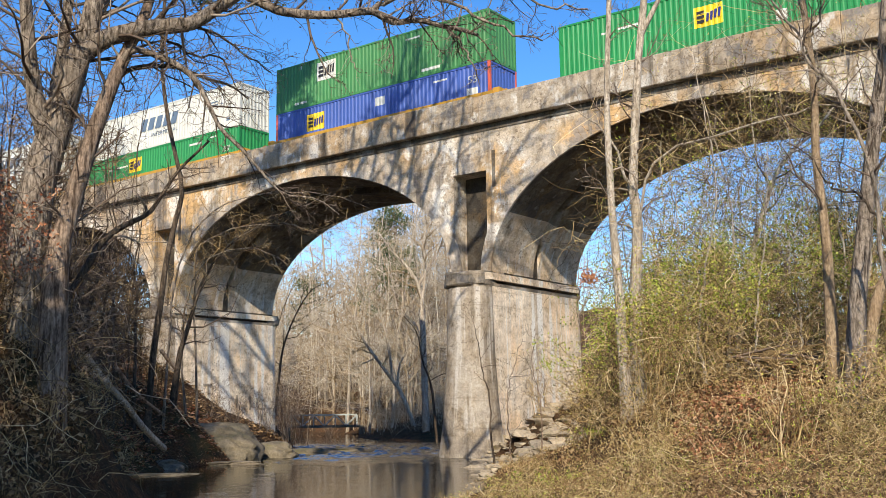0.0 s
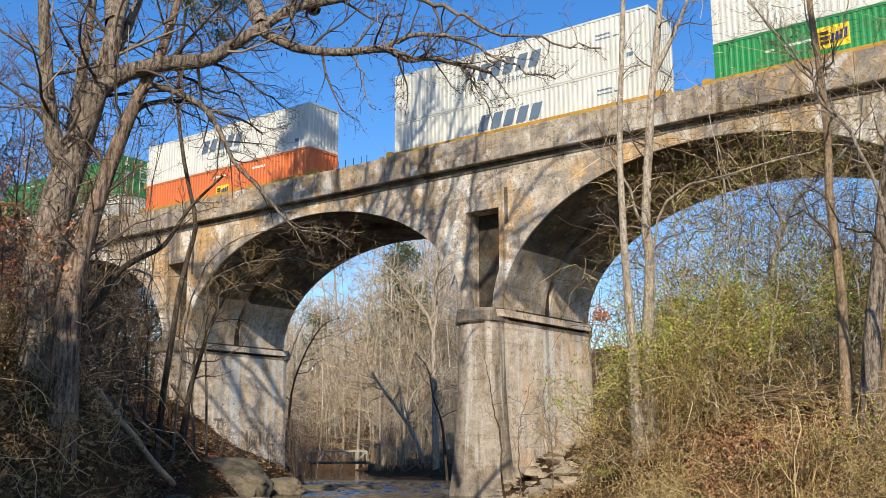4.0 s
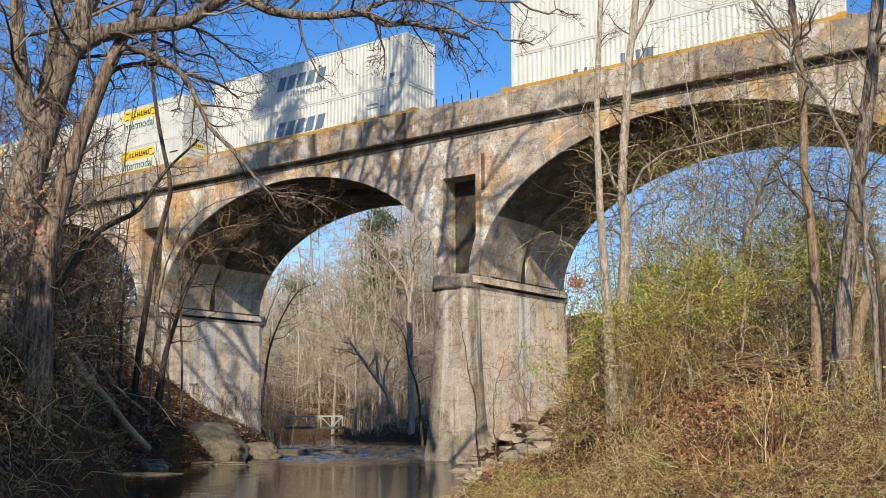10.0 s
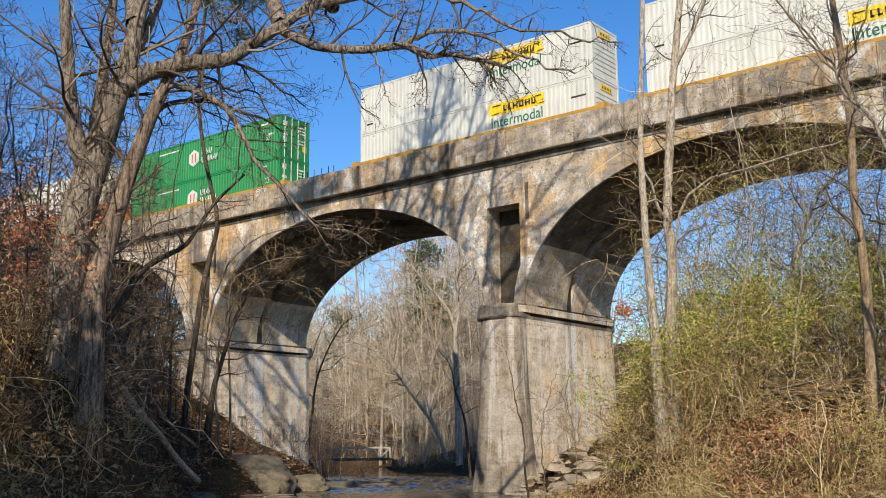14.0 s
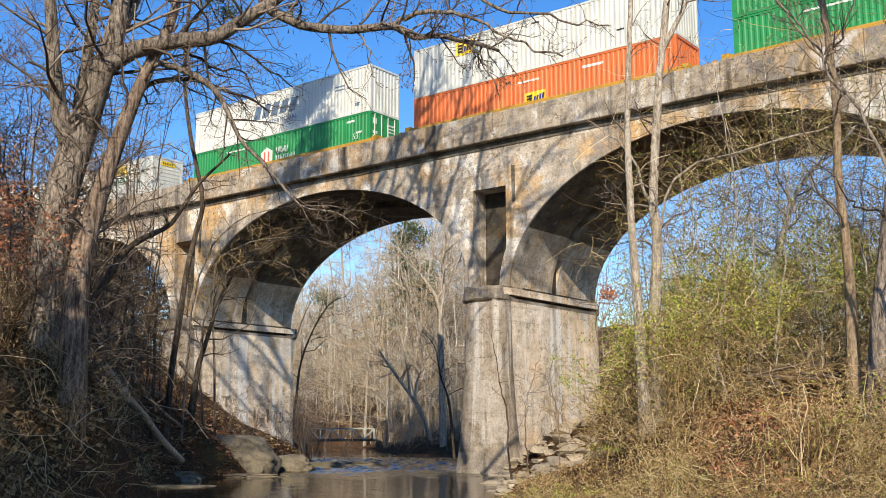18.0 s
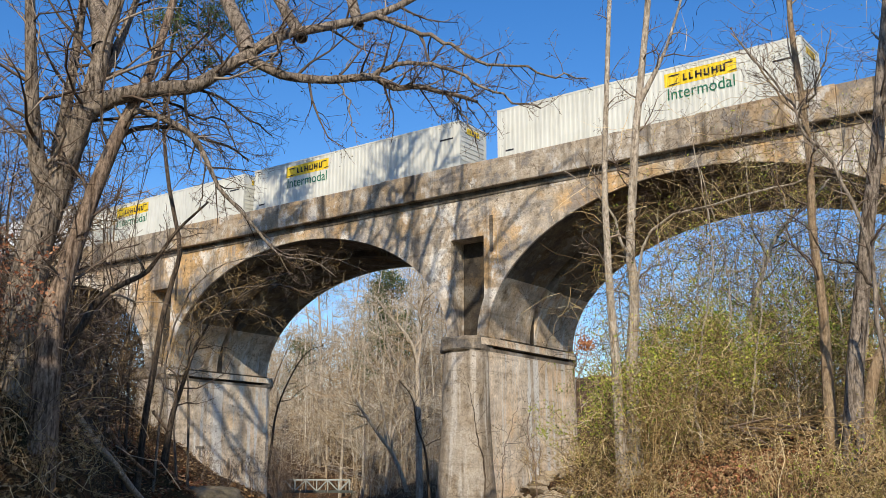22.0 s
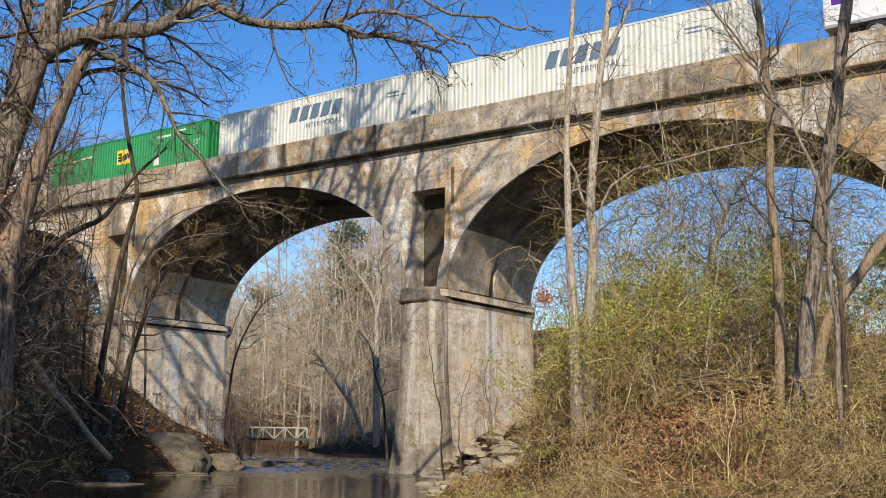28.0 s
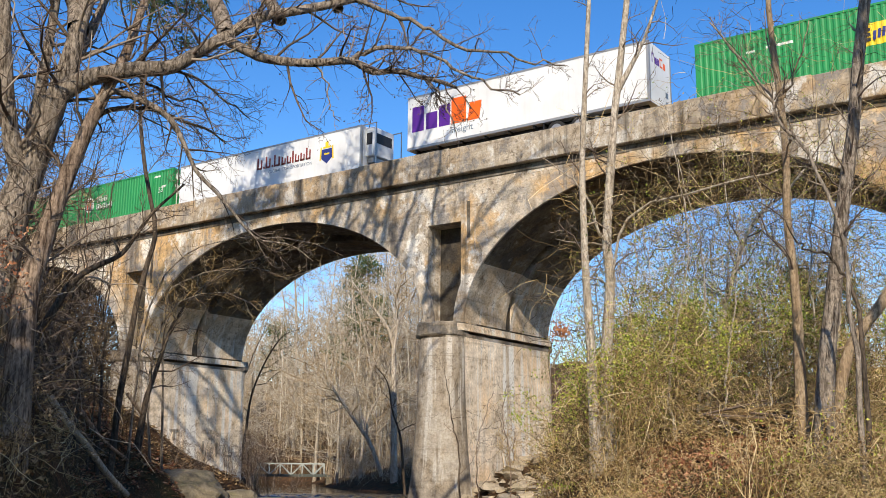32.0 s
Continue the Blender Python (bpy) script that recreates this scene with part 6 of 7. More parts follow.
# small dark saplings at the pier's foot
slim_tree([foot((-23.60, 34.74, 1.44)), (-23.73, 34.66, 2.90), (-23.95, 34.50, 4.04), (-24.06, 34.42, 5.31), (-24.20, 34.33, 6.24)], 0.04, 0.01, BARK_DARK, "thin dark sapling at the pier's foot", 12, 1.3, 1, group="saplings at the pier")
slim_tree([foot((-23.01, 35.14, 1.65)), (-23.12, 35.06, 2.78), (-22.96, 35.17, 3.91), (-22.55, 35.43, 5.28)], 0.03, 0.01, BARK_RED, "thin bare sapling at the pier's foot", 12, 1.2, 1, group="saplings at the pier")
slim_tree([foot((-20.91, 34.10, 1.88)), (-20.97, 34.06, 2.96), (-21.22, 33.91, 4.04), (-21.04, 34.02, 5.35)], 0.03, 0.01, BARK_RED, "thin bare sapling at the pier's foot", 14, 1.2, 1, group="saplings at the pier")

# ---------------------------------------------------------------- thickets
def spot(px_r, f):
    x, y = from_axes(px_r, f)
    return x, y


def bush(at, height, spread, stems, label, cane, leaf_m=None, leaf_n=0, leaf_size=0.07, levels=1, name="bush", count=7, lift=0.02, arch=0.0):
    """Many thin stems from one root, with side twigs and leaves."""
    x, y = at
    z = float(top_z(x, y)) - 0.1
    b = thing(name, pose(x, y, z), label, "shrub", "thicket shrubs")
    tw, lv = Tubes(), Tubes()
    for _ in range(stems):
        a = rng.uniform(0, 2 * math.pi)
        out = spread * rng.uniform(0.1, 1.0)
        h = height * rng.uniform(0.5, 1.05)
        bow = rng.uniform(0.3, 0.7)
        dx, dy = math.cos(a) * out, math.sin(a) * out
        s = np.array((math.cos(a), math.sin(a), 0)) * 0.25 * spread * rng.uniform(0, 1)
        pts = [s, s + (dx * 0.3, dy * 0.3, h * 0.5), s + (dx * (0.5 + bow * .3), dy * (0.5 + bow * .3), h * 0.85), s + (dx, dy, h * (1 - arch * rng.uniform(0, 1)))]
        p = smooth_path(pts, 8)
        p[1:] += rng.normal(size=(7, 3)) * 0.04 * height ** 0.5
        rad = np.linspace(0.014, 0.004, 8) * rng.uniform(0.6, 1.3) * min(1.0, (height / 2.5) ** 0.5)
        tw.tube(p, rad, 3)
        sprout(tw, p, rad, count, height * 0.3, levels, 0.3, lift, 0.25, lv if leaf_m else None, leaf_n, leaf_size, 0.6, 3, 0.4)
    part("stem_mass", tw.data(), cane, b, kind="stuff")
    if leaf_m:
        part("foliage", lv.data(), leaf_m, b, kind="stuff")
    return b


# leafy privet under the right-hand arch
for r, f, h, sp, n, ln in ((6.6, 31, 4.4, 2.2, 14, 2), (8.8, 32.5, 5.2, 2.4, 14, 2), (11.0, 33, 4.8, 2.4, 13, 2), (7.6, 35, 5.6, 2.4, 13, 2), (10.2, 36.5, 5.6, 2.6, 13, 2), (13.2, 34, 4.2, 2.4, 12, 2),
                      (14.6, 32, 4.0, 2.2, 10, 2), (5.0, 32, 3.6, 1.8, 11, 2)):
    bush(spot(r, f), h, sp, n, "yellow-green leafy privet shrub with thin tan stems", TWIG_TAN, LEAF_GREEN, ln * 2, 0.08, 1, "privet_shrub", 9, 0.0, 0.35)
def open_patch(q, f):
    return 17 < f < 29 and 0.22 < q < 0.37


# dry brambles on the right-hand bank
for k in range(46):
    f = 14 + 19 * (k + rng.uniform()) / 46
    r = rng.uniform(0.05, 0.47) * f
    if r < np.interp(f, SHORE_RF, SHORE_R) + 1.7:
        r = np.interp(f, SHORE_RF, SHORE_R) + rng.uniform(1.7, 4)
    if 21 < f < 31 and 0.25 < r / f < 0.36:
        f -= 6
        r *= 0.8
    green = rng.uniform() < 0.25
    low = 0.42 if r / f < 0.16 else 1.0
    near = f < 22
    if open_patch(r / f, f) or (near and k % 2):
        continue
    bush(spot(r, f), low * (rng.uniform(0.4, 0.8) if near else rng.uniform(0.7, 1.4)), low ** 0.5 * rng.uniform(0.9, 1.5), 12, "dry tan bramble thicket on the creek bank" if not green else "tan bramble thicket with a few green leaves", TWIG_TAN, LEAF_GREEN if green else (LEAF_DRY if k % 3 else LEAF_TAN), 1, 0.05 if near else 0.07, 1, "bramble", 5, -0.03, 0.6)
# low dry tangle along the shore, short enough to leave the rubble in sight
for k in range(34):
    f = 11.5 + 15 * (k + rng.uniform()) / 34
    r = max(rng.uniform(0.015, 0.2) * f, float(np.interp(f, SHORE_RF, SHORE_R)) + 0.9)
    bush(spot(r, f), (0.3 + 2.2 * max(0, r / f - 0.06)) * rng.uniform(0.9, 1.5), rng.uniform(0.8, 1.2), 17, "low dry tan grass and brambles on the shore", TWIG_BROWN if k % 3 == 0 else TWIG_TAN, LEAF_GREEN if k % 3 == 1 else LEAF_TAN, 1, 0.032, 1, "low_bramble", 5, -0.05, 0.7)
for k in range(14):
    f = rng.uniform(26, 40)
    r = float(np.interp(f, SHORE_RF, SHORE_R)) + rng.uniform(0.9, 3.0)
    bush(spot(r, f), rng.uniform(0.3, 0.6), rng.uniform(0.7, 1.1), 12, "low dry tan grass and brambles on the shore", TWIG_TAN if k % 2 else TWIG_BROWN, LEAF_TAN, 1, 0.03, 1, "low_bramble", 5, -0.05, 0.7)
# taller dry canes
for k in range(8):
    f = rng.uniform(26, 36)
    r = rng.uniform(0.17, 0.45) * f
    bush(spot(r, f), rng.uniform(2.2, 4.0), rng.uniform(1.0, 1.8), 16, "tall dry tan canes tangled together", TWIG_TAN, LEAF_TAN if k % 2 else LEAF_GREEN, 1, 0.075, 1, "dry_canes", 7, 0.0, 0.35)
for k in range(6):
    f = rng.uniform(21, 26)
    r = rng.uniform(0.3, 0.48) * f
    bush(spot(r, f), rng.uniform(1.6, 3.0), rng.uniform(1.0, 1.8), 13, "tall dry tan canes tangled together", TWIG_TAN, LEAF_DRY if k % 2 else LEAF_GREEN, 1, 0.075, 1, "dry_canes", 6, 0.0, 0.35)
# a dense, crooked tangle of thin twigs and vines that fills the right-hand thicket
trng = np.random.default_rng(77)


def tangle(name, n, f_range, q_range, height, length, material, label, leaf_m=None, leaves=0.0, leaf_size=0.06, thick=0.006, low=0.0, bend=0.5, avoid=None):
    """Crooked thin lines at random in a stretch of the bank; height(q, f) gives the top above the ground."""
    tw, lv = Tubes(), Tubes()
    for _ in range(n):
        f = trng.uniform(*f_range)
        q = trng.uniform(*q_range)
        x, y = from_axes(q * f, f)
        if float(ground_z(x, y)) < 0.25 or (avoid and avoid(q, f)):
            continue
        top = height(q, f) * (0.72 + 0.9 * noise.noise(Vector((x * 0.55, y * 0.55, 3.0)))) + 0.1
        z = float(top_z(x, y)) + low + (top - low) * trng.uniform() ** 0.8
        ln = trng.uniform(*length)
        d = trng.normal(size=3) * (1, 1, 0.75)
        d /= np.linalg.norm(d)
        p = [np.array((x, y, z))]
        for _ in range(5):
            d = d + trng.normal(size=3) * bend + (0, 0, -0.06)
            d /= np.linalg.norm(d)
            p.append(p[-1] + d * ln / 5)
        p = np.array(p)
        r0 = thick * trng.uniform(0.5, 1.6)
        tw.tube(p, np.linspace(r0, r0 * 0.5, 6), 3)
        for _ in range(trng.poisson(leaves)):
            lv.leaf(p[trng.integers(0, 6)] + trng.normal(size=3) * 0.07, leaf_size * trng.uniform(0.6, 1.4), 0.3)
    ob = part(name, tw.data(), material, None, label, kind="stuff")
    ob["category"] = "brush"
    if leaf_m:
        ob = part("thicket_leaves", lv.data(), leaf_m, None, "small scattered leaves caught in the thicket", kind="stuff")
        ob["category"] = "leaves"


tangle("twig_tangle", 3000, (27, 37), (0.12, 0.5), lambda q, f: np.interp(q, (0.1, 0.16, 0.22, 0.5), (1.2, 3.4, 3.9, 3.6)), (0.5, 1.6), TWIG_TAN, "dense crooked tangle of thin tan twigs", LEAF_OLIVE, 4.0, 0.065, 0.0065, 0.0, 0.42)
tangle("twig_tangle", 2400, (28, 38), (0.12, 0.5), lambda q, f: np.interp(q, (0.1, 0.16, 0.22, 0.5), (1.0, 3.2, 4.0, 3.4)), (0.6, 1.8), TWIG_BROWN, "dark thin twigs deep in the thicket", LEAF_DRY, 2.0, 0.065, 0.008, 0.0, 0.42)
tangle("twig_tangle", 1600, (28, 36), (0.15, 0.4), lambda q, f: np.interp(q, (0.15, 0.2, 0.28, 0.37), (4.2, 6.0, 6.0, 4.4)), (0.6, 1.6), TWIG_TAN, "leafy upper twigs of the thicket", LEAF_GREEN, 10.0, 0.075, 0.006, 2.4, 0.4)
tangle("vine_tangle", 1300, (30, 40), (0.13, 0.5), lambda q, f: np.interp(q, (0.12, 0.2, 0.3, 0.5), (8.0, 12.0, 14.5, 14.5)), (0.8, 2.4), TWIG_BROWN, "bare brown vines hanging before the arch", LEAF_OLIVE, 0.8, 0.07, 0.008, 4.5, 0.36)
tangle("vine_tangle", 1000, (27, 38), (0.15, 0.5), lambda q, f: np.interp(q, (0.12, 0.2, 0.3, 0.5), (8.0, 12.0, 15.0, 15.5)), (0.8, 2.4), TWIG_TAN, "pale tan vines hanging before the arch", LEAF_GREEN, 0.8, 0.07, 0.0075, 4.5, 0.36)
tangle("low_tangle", 3600, (17, 28), (0.03, 0.5), lambda q, f: np.interp(q, (0.02, 0.1, 0.25, 0.5), (0.25, 0.5, 0.9, 1.3)), (0.2, 0.8), TWIG_TAN, "low crooked tangle of dry twigs on the bank", LEAF_OLIVE, 6.0, 0.035, 0.0035, 0.0, 0.35, open_patch)
tangle("low_tangle", 3200, (14, 26), (0.03, 0.5), lambda q, f: np.interp(q, (0.02, 0.1, 0.25, 0.5), (0.2, 0.4, 0.7, 1.0)), (0.2, 0.7), TWIG_BROWN, "low dark twigs on the bank", LEAF_DRY, 5.0, 0.035, 0.0035, 0.0, 0.35)
tangle("low_tangle", 1200, (14, 25), (0.03, 0.5), lambda q, f: np.interp(q, (0.02, 0.1, 0.25, 0.5), (0.2, 0.4, 0.7, 0.9)), (0.15, 0.5), TWIG_TAN, "low green sprigs on the bank", LEAF_GREEN, 5.0, 0.03, 0.003, 0.0, 0.35)
tangle("low_tangle", 900, (19, 30), (0.2, 0.42), lambda q, f: 0.8, (0.3, 1.2), TWIG_TAN, "thin dry twigs over the leafy slope", LEAF_OLIVE, 3.0, 0.05, 0.0045, 0.0, 0.35)
# grey twigs before the left-hand pier and arch
tangle("twig_tangle", 1500, (29, 41), (-0.5, -0.27), lambda q, f: np.interp(q, (-0.5, -0.4, -0.27), (10.5, 10.0, 8.0)), (0.8, 2.8), TWIG, "bare grey twigs crowding before the viaduct", LEAF_WITHERED, 0.6, 0.05, 0.013, 1.5, 0.36)
# dry twigs over the leafy left-hand bank
tangle("bank_twigs", 2600, (17, 46), (-0.62, -0.27), lambda q, f: np.interp(q, (-0.6, -0.42, -0.34, -0.27), (1.6, 1.3, 0.7, 0.4)), (0.5, 1.8), TWIG_BROWN, "dry brown twigs tangled over the leafy bank", LEAF_DRY, 2.0, 0.045, 0.008)
tangle("bank_twigs", 2000, (18, 42), (-0.62, -0.33), lambda q, f: np.interp(q, (-0.6, -0.42, -0.33), (2.0, 1.6, 0.8)), (0.7, 2.2), TWIG_TAN, "sunlit tan canes over the leafy bank", LEAF_DRY, 1.6, 0.045, 0.007, 0.0, 0.34)
tangle("twig_tangle", 1000, (33, 41), (-0.41, -0.25), lambda q, f: np.interp(q, (-0.41, -0.3, -0.25), (9.0, 8.5, 7.0)), (0.9, 2.6), TWIG, "bare twigs of the bank saplings", LEAF_WITHERED, 0.8, 0.05, 0.012, 2.5, 0.32)
tangle("twig_tangle", 900, (33, 42), (-0.41, -0.235), lambda q, f: np.interp(q, (-0.41, -0.3, -0.235), (9.0, 8.5, 6.5)), (0.9, 2.8), BARK_DARK, "dark bare twigs of the bank saplings", LEAF_WITHERED, 0.5, 0.05, 0.012, 2.2, 0.3)
# golden-brown canes arching over the foot of the large tree
for r, f, h in ((-8.7, 22.6, 1.1), (-9.3, 22.9, 1.3), (-8.3, 22.2, 0.9), (-9.6, 20.5, 1.6), (-10.4, 22.5, 2.0), (-10.9, 23.8, 1.8), (-11.6, 25.5, 2.2), (-12.8, 27.5, 2.4), (-14.0, 30, 2.4), (-15.2, 33, 2.4)):
    bush(spot(r, f), h, 1.6, 15, "dense tangle of golden-brown canes on the bank", TWIG_BROWN, LEAF_WITHERED, 1, 0.04, 1, "brush", 6, -0.06, 0.75)
# shaded tangle on the left bank
for k in range(46):
    f = rng.uniform(25, 62)
    r = -rng.uniform(0.2 if f > 44 else 0.27, 0.46) * f
    if np.interp(f, SHORE_F, SHORE_L) - r < 0.5 or (k % 2 and r / f > -0.4):
        continue
    bush(spot(r, f), rng.uniform(0.4, 1.2) if r / f > -0.4 else rng.uniform(0.8, 2.0), rng.uniform(0.9, 1.6), 8, "tangled bare brush on the leafy bank", TWIG_BROWN if k % 4 else TWIG_TAN, LEAF_WITHERED, 1, 0.04, 1, "brush", 5, -0.02, 0.5)
# bare vines hanging about the right-hand arch
for r, f, h in ((10.5, 37, 11.5), (13.2, 36, 11), (15.2, 35, 10.5), (12.0, 39, 12.5), (8.6, 39, 9.5), (16.5, 38, 12), (10.5, 40, 12), (14.4, 39, 12.5)):
    bush(spot(r, f), h, 2.6, 12, "tall tangle of bare vines and saplings before the arch", TWIG_TAN, LEAF_GREEN, 2, 0.08, 2, "vine_tangle", 7, -0.02, 0.1)
# tall dark saplings and brush crowding the bank before the left-hand arch
for k in range(46):
    f = rng.uniform(32, 55)
    r = -rng.uniform(0.25, 0.46) * f
    if np.interp(f, SHORE_F, SHORE_L) - r < 3.5 or (f < 46 and r / f > -0.33):
        continue
    bush(spot(r, f), rng.uniform(2.6, 6.5), rng.uniform(1.3, 2.6), 8, "tall bare brown brush crowding the bank", (BARK_DARK, TWIG_BROWN, TWIG, TWIG_BROWN)[k % 4], LEAF_WITHERED, 1, 0.05, 2, "tall_brush", 6, -0.01, 0.3)
# brush about the piers and beyond
for r, f, h in ((4.6, 50, 2.6), (6.2, 48, 2.6),  (-9.6, 64, 4.5), (-10.4, 67, 5), (-9.8, 72, 5), (-8.4, 76, 3), (-11.5, 66, 3.2), (-10.2, 70, 3.4), (-12.6, 63, 2.2), (-12.0, 58, 1.8), (-13.5, 60, 2.4), (-11.0, 56, 1.2), (6.5, 44, 3.0), (7.5, 40, 3.0)):
    bush(spot(r, f), h, 1.2, 14, "bare brush beside a viaduct pier", TWIG if r < 0 else TWIG_TAN, LEAF_WITHERED, 1, 0.04, 2, "brush", 5)


def scatter_leaves(n, r_rule, f0, f1, name, material, label, size=0.11):
    """Fallen leaves lying on the ground."""
    t = Tubes()
    made = 0
    while made < n:
        f = rng.uniform(f0, f1)
        r = r_rule(f)
        x, y = from_axes(r, f)
        z = float(ground_z(x, y))
        if z < 0.25:
            made += 1
            continue
        z = float(top_z(x, y)) + 0.03
        a = rng.uniform(0, 2 * math.pi)
        s = size * rng.uniform(0.6, 1.4)
        c, d = math.cos(a) * s, math.sin(a) * s
        k = len(t.verts)
        tip = rng.uniform(-0.05, 0.09, 4)
        t.verts += [(x - c, y - d, z + tip[0]), (x + d * .5, y - c * .5, z + tip[1]), (x + c, y + d, z + tip[2]), (x - d * .5, y + c * .5, z + tip[3])]
        t.faces.append((k, k + 1, k + 2, k + 3))
        made += 1
    ob = part(name, t.data(), material, None, label, kind="stuff")
    ob["category"] = "leaves"


scatter_leaves(20000, lambda f: -rng.uniform(0.12, 0.47) * f, 28, 74, "fallen_leaves", LEAF_DRY, "brown fallen leaves on the bank")
scatter_leaves(14000, lambda f: -rng.uniform(0.34, 0.6) * f, 17, 32, "fallen_leaves", LEAF_DRY, "brown fallen leaves below the large tree", 0.06)
scatter_leaves(9000, lambda f: -rng.uniform(0.2, 0.46) * f, 30, 60, "fallen_leaves", LEAF_RED, "rust-red fallen leaves on the bank")
scatter_leaves(20000, lambda f: rng.uniform(0.03, 0.46) * f, 15, 40, "fallen_leaves", LEAF_DRY, "brown fallen leaves under the thicket", 0.042)

scatter_leaves(9000, lambda f: rng.uniform(0.18, 0.42) * f, 20, 33, "fallen_leaves", LEAF_DRY, "tan and brown fallen leaves on a slope in the thicket", 0.06)
scatter_leaves(2600, lambda f: rng.uniform(0.22, 0.36) * f, 22, 30, "fallen_leaves", LEAF_RED, "rust-red fallen leaves in an open patch of the thicket", 0.07)

# ---------------------------------------------------------------- beyond the viaduct
def far_tree(x, y, h, r, bark_m, twig_m, label, count=16, levels=2, name="far_tree"):
    z = float(top_z(x, y)) - 0.3
    t = thing(name, pose(x, y, z), label, "tree", "trees beyond the viaduct")
    tw = Tubes()
    sway = rng.normal(size=2) * h * 0.04
    pts = [(0, 0, 0), (sway[0] * .3, sway[1] * .3, h * 0.35), (sway[0], sway[1], h * 0.7), (sway[0] * 1.6, sway[1] * 1.6, h)]
    add_limb(t, "trunk", pts, r * 0.7, 0.03, bark_m, tw, count, h * 0.2, levels, 7, 14, 0.04, False, from_t=0.3, lift=0.08, bend=0.22)
    for k in range(3):
        u = rng.uniform(0.25, 0.5)
        a = rng.uniform(0, 2 * math.pi)
        s = np.array(pts[1]) * (u / 0.35) if u < 0.35 else np.array(pts[1]) + (np.array(pts[2]) - np.array(pts[1])) * (u - 0.35) / 0.35
        o = np.array((math.cos(a), math.sin(a), 0)) * h
        add_limb(t, "limb", [s, s + o * 0.1 + (0, 0, h * 0.16), s + o * 0.2 + (0, 0, h * 0.42)], r * 0.42, 0.02, bark_m, tw, 9, h * 0.15, 1, 6, 10, 0.04, False, lift=0.06)
    part("twig_mass", tw.data(), twig_m, t, kind="stuff")


for r, f, h, w, m in ((-13.0, 102, 24, .26, BARK_PALE), (-12.2, 106, 27, .3, BARK_PALE), (-9.0, 98, 20, .22, BARK_PALE), (-5.0, 98, 22, .28, BARK_PALE), (-3.4, 102, 23, .25, BARK_PALE), (-7.2, 100, 20, .2, BARK_PALE),
                      (-1.5, 98, 16, .2, BARK), (-15.6, 108, 22, .25, BARK), (-17.5, 104, 20, .2, BARK_DARK), (-4.0, 112, 24, .22, BARK), (0.5, 104, 22, .22, BARK), (-10.5, 112, 25, .3, BARK_PALE),
                      (12, 100, 17, .2, BARK_PALE), (18, 96, 15, .18, BARK), (24, 104, 16, .2, BARK_PALE), (30, 100, 15, .2, BARK), (36, 108, 16, .2, BARK_PALE), (-38, 100, 18, .2, BARK), (-44, 108, 20, .25, BARK_PALE)):
    x, y = from_axes(r, f)
    if ground_z(x, y) < 0.3:
        continue
    far_tree(x, y, h, w, m, TWIG_FAR, "tall pale bare tree beyond the viaduct", 13)


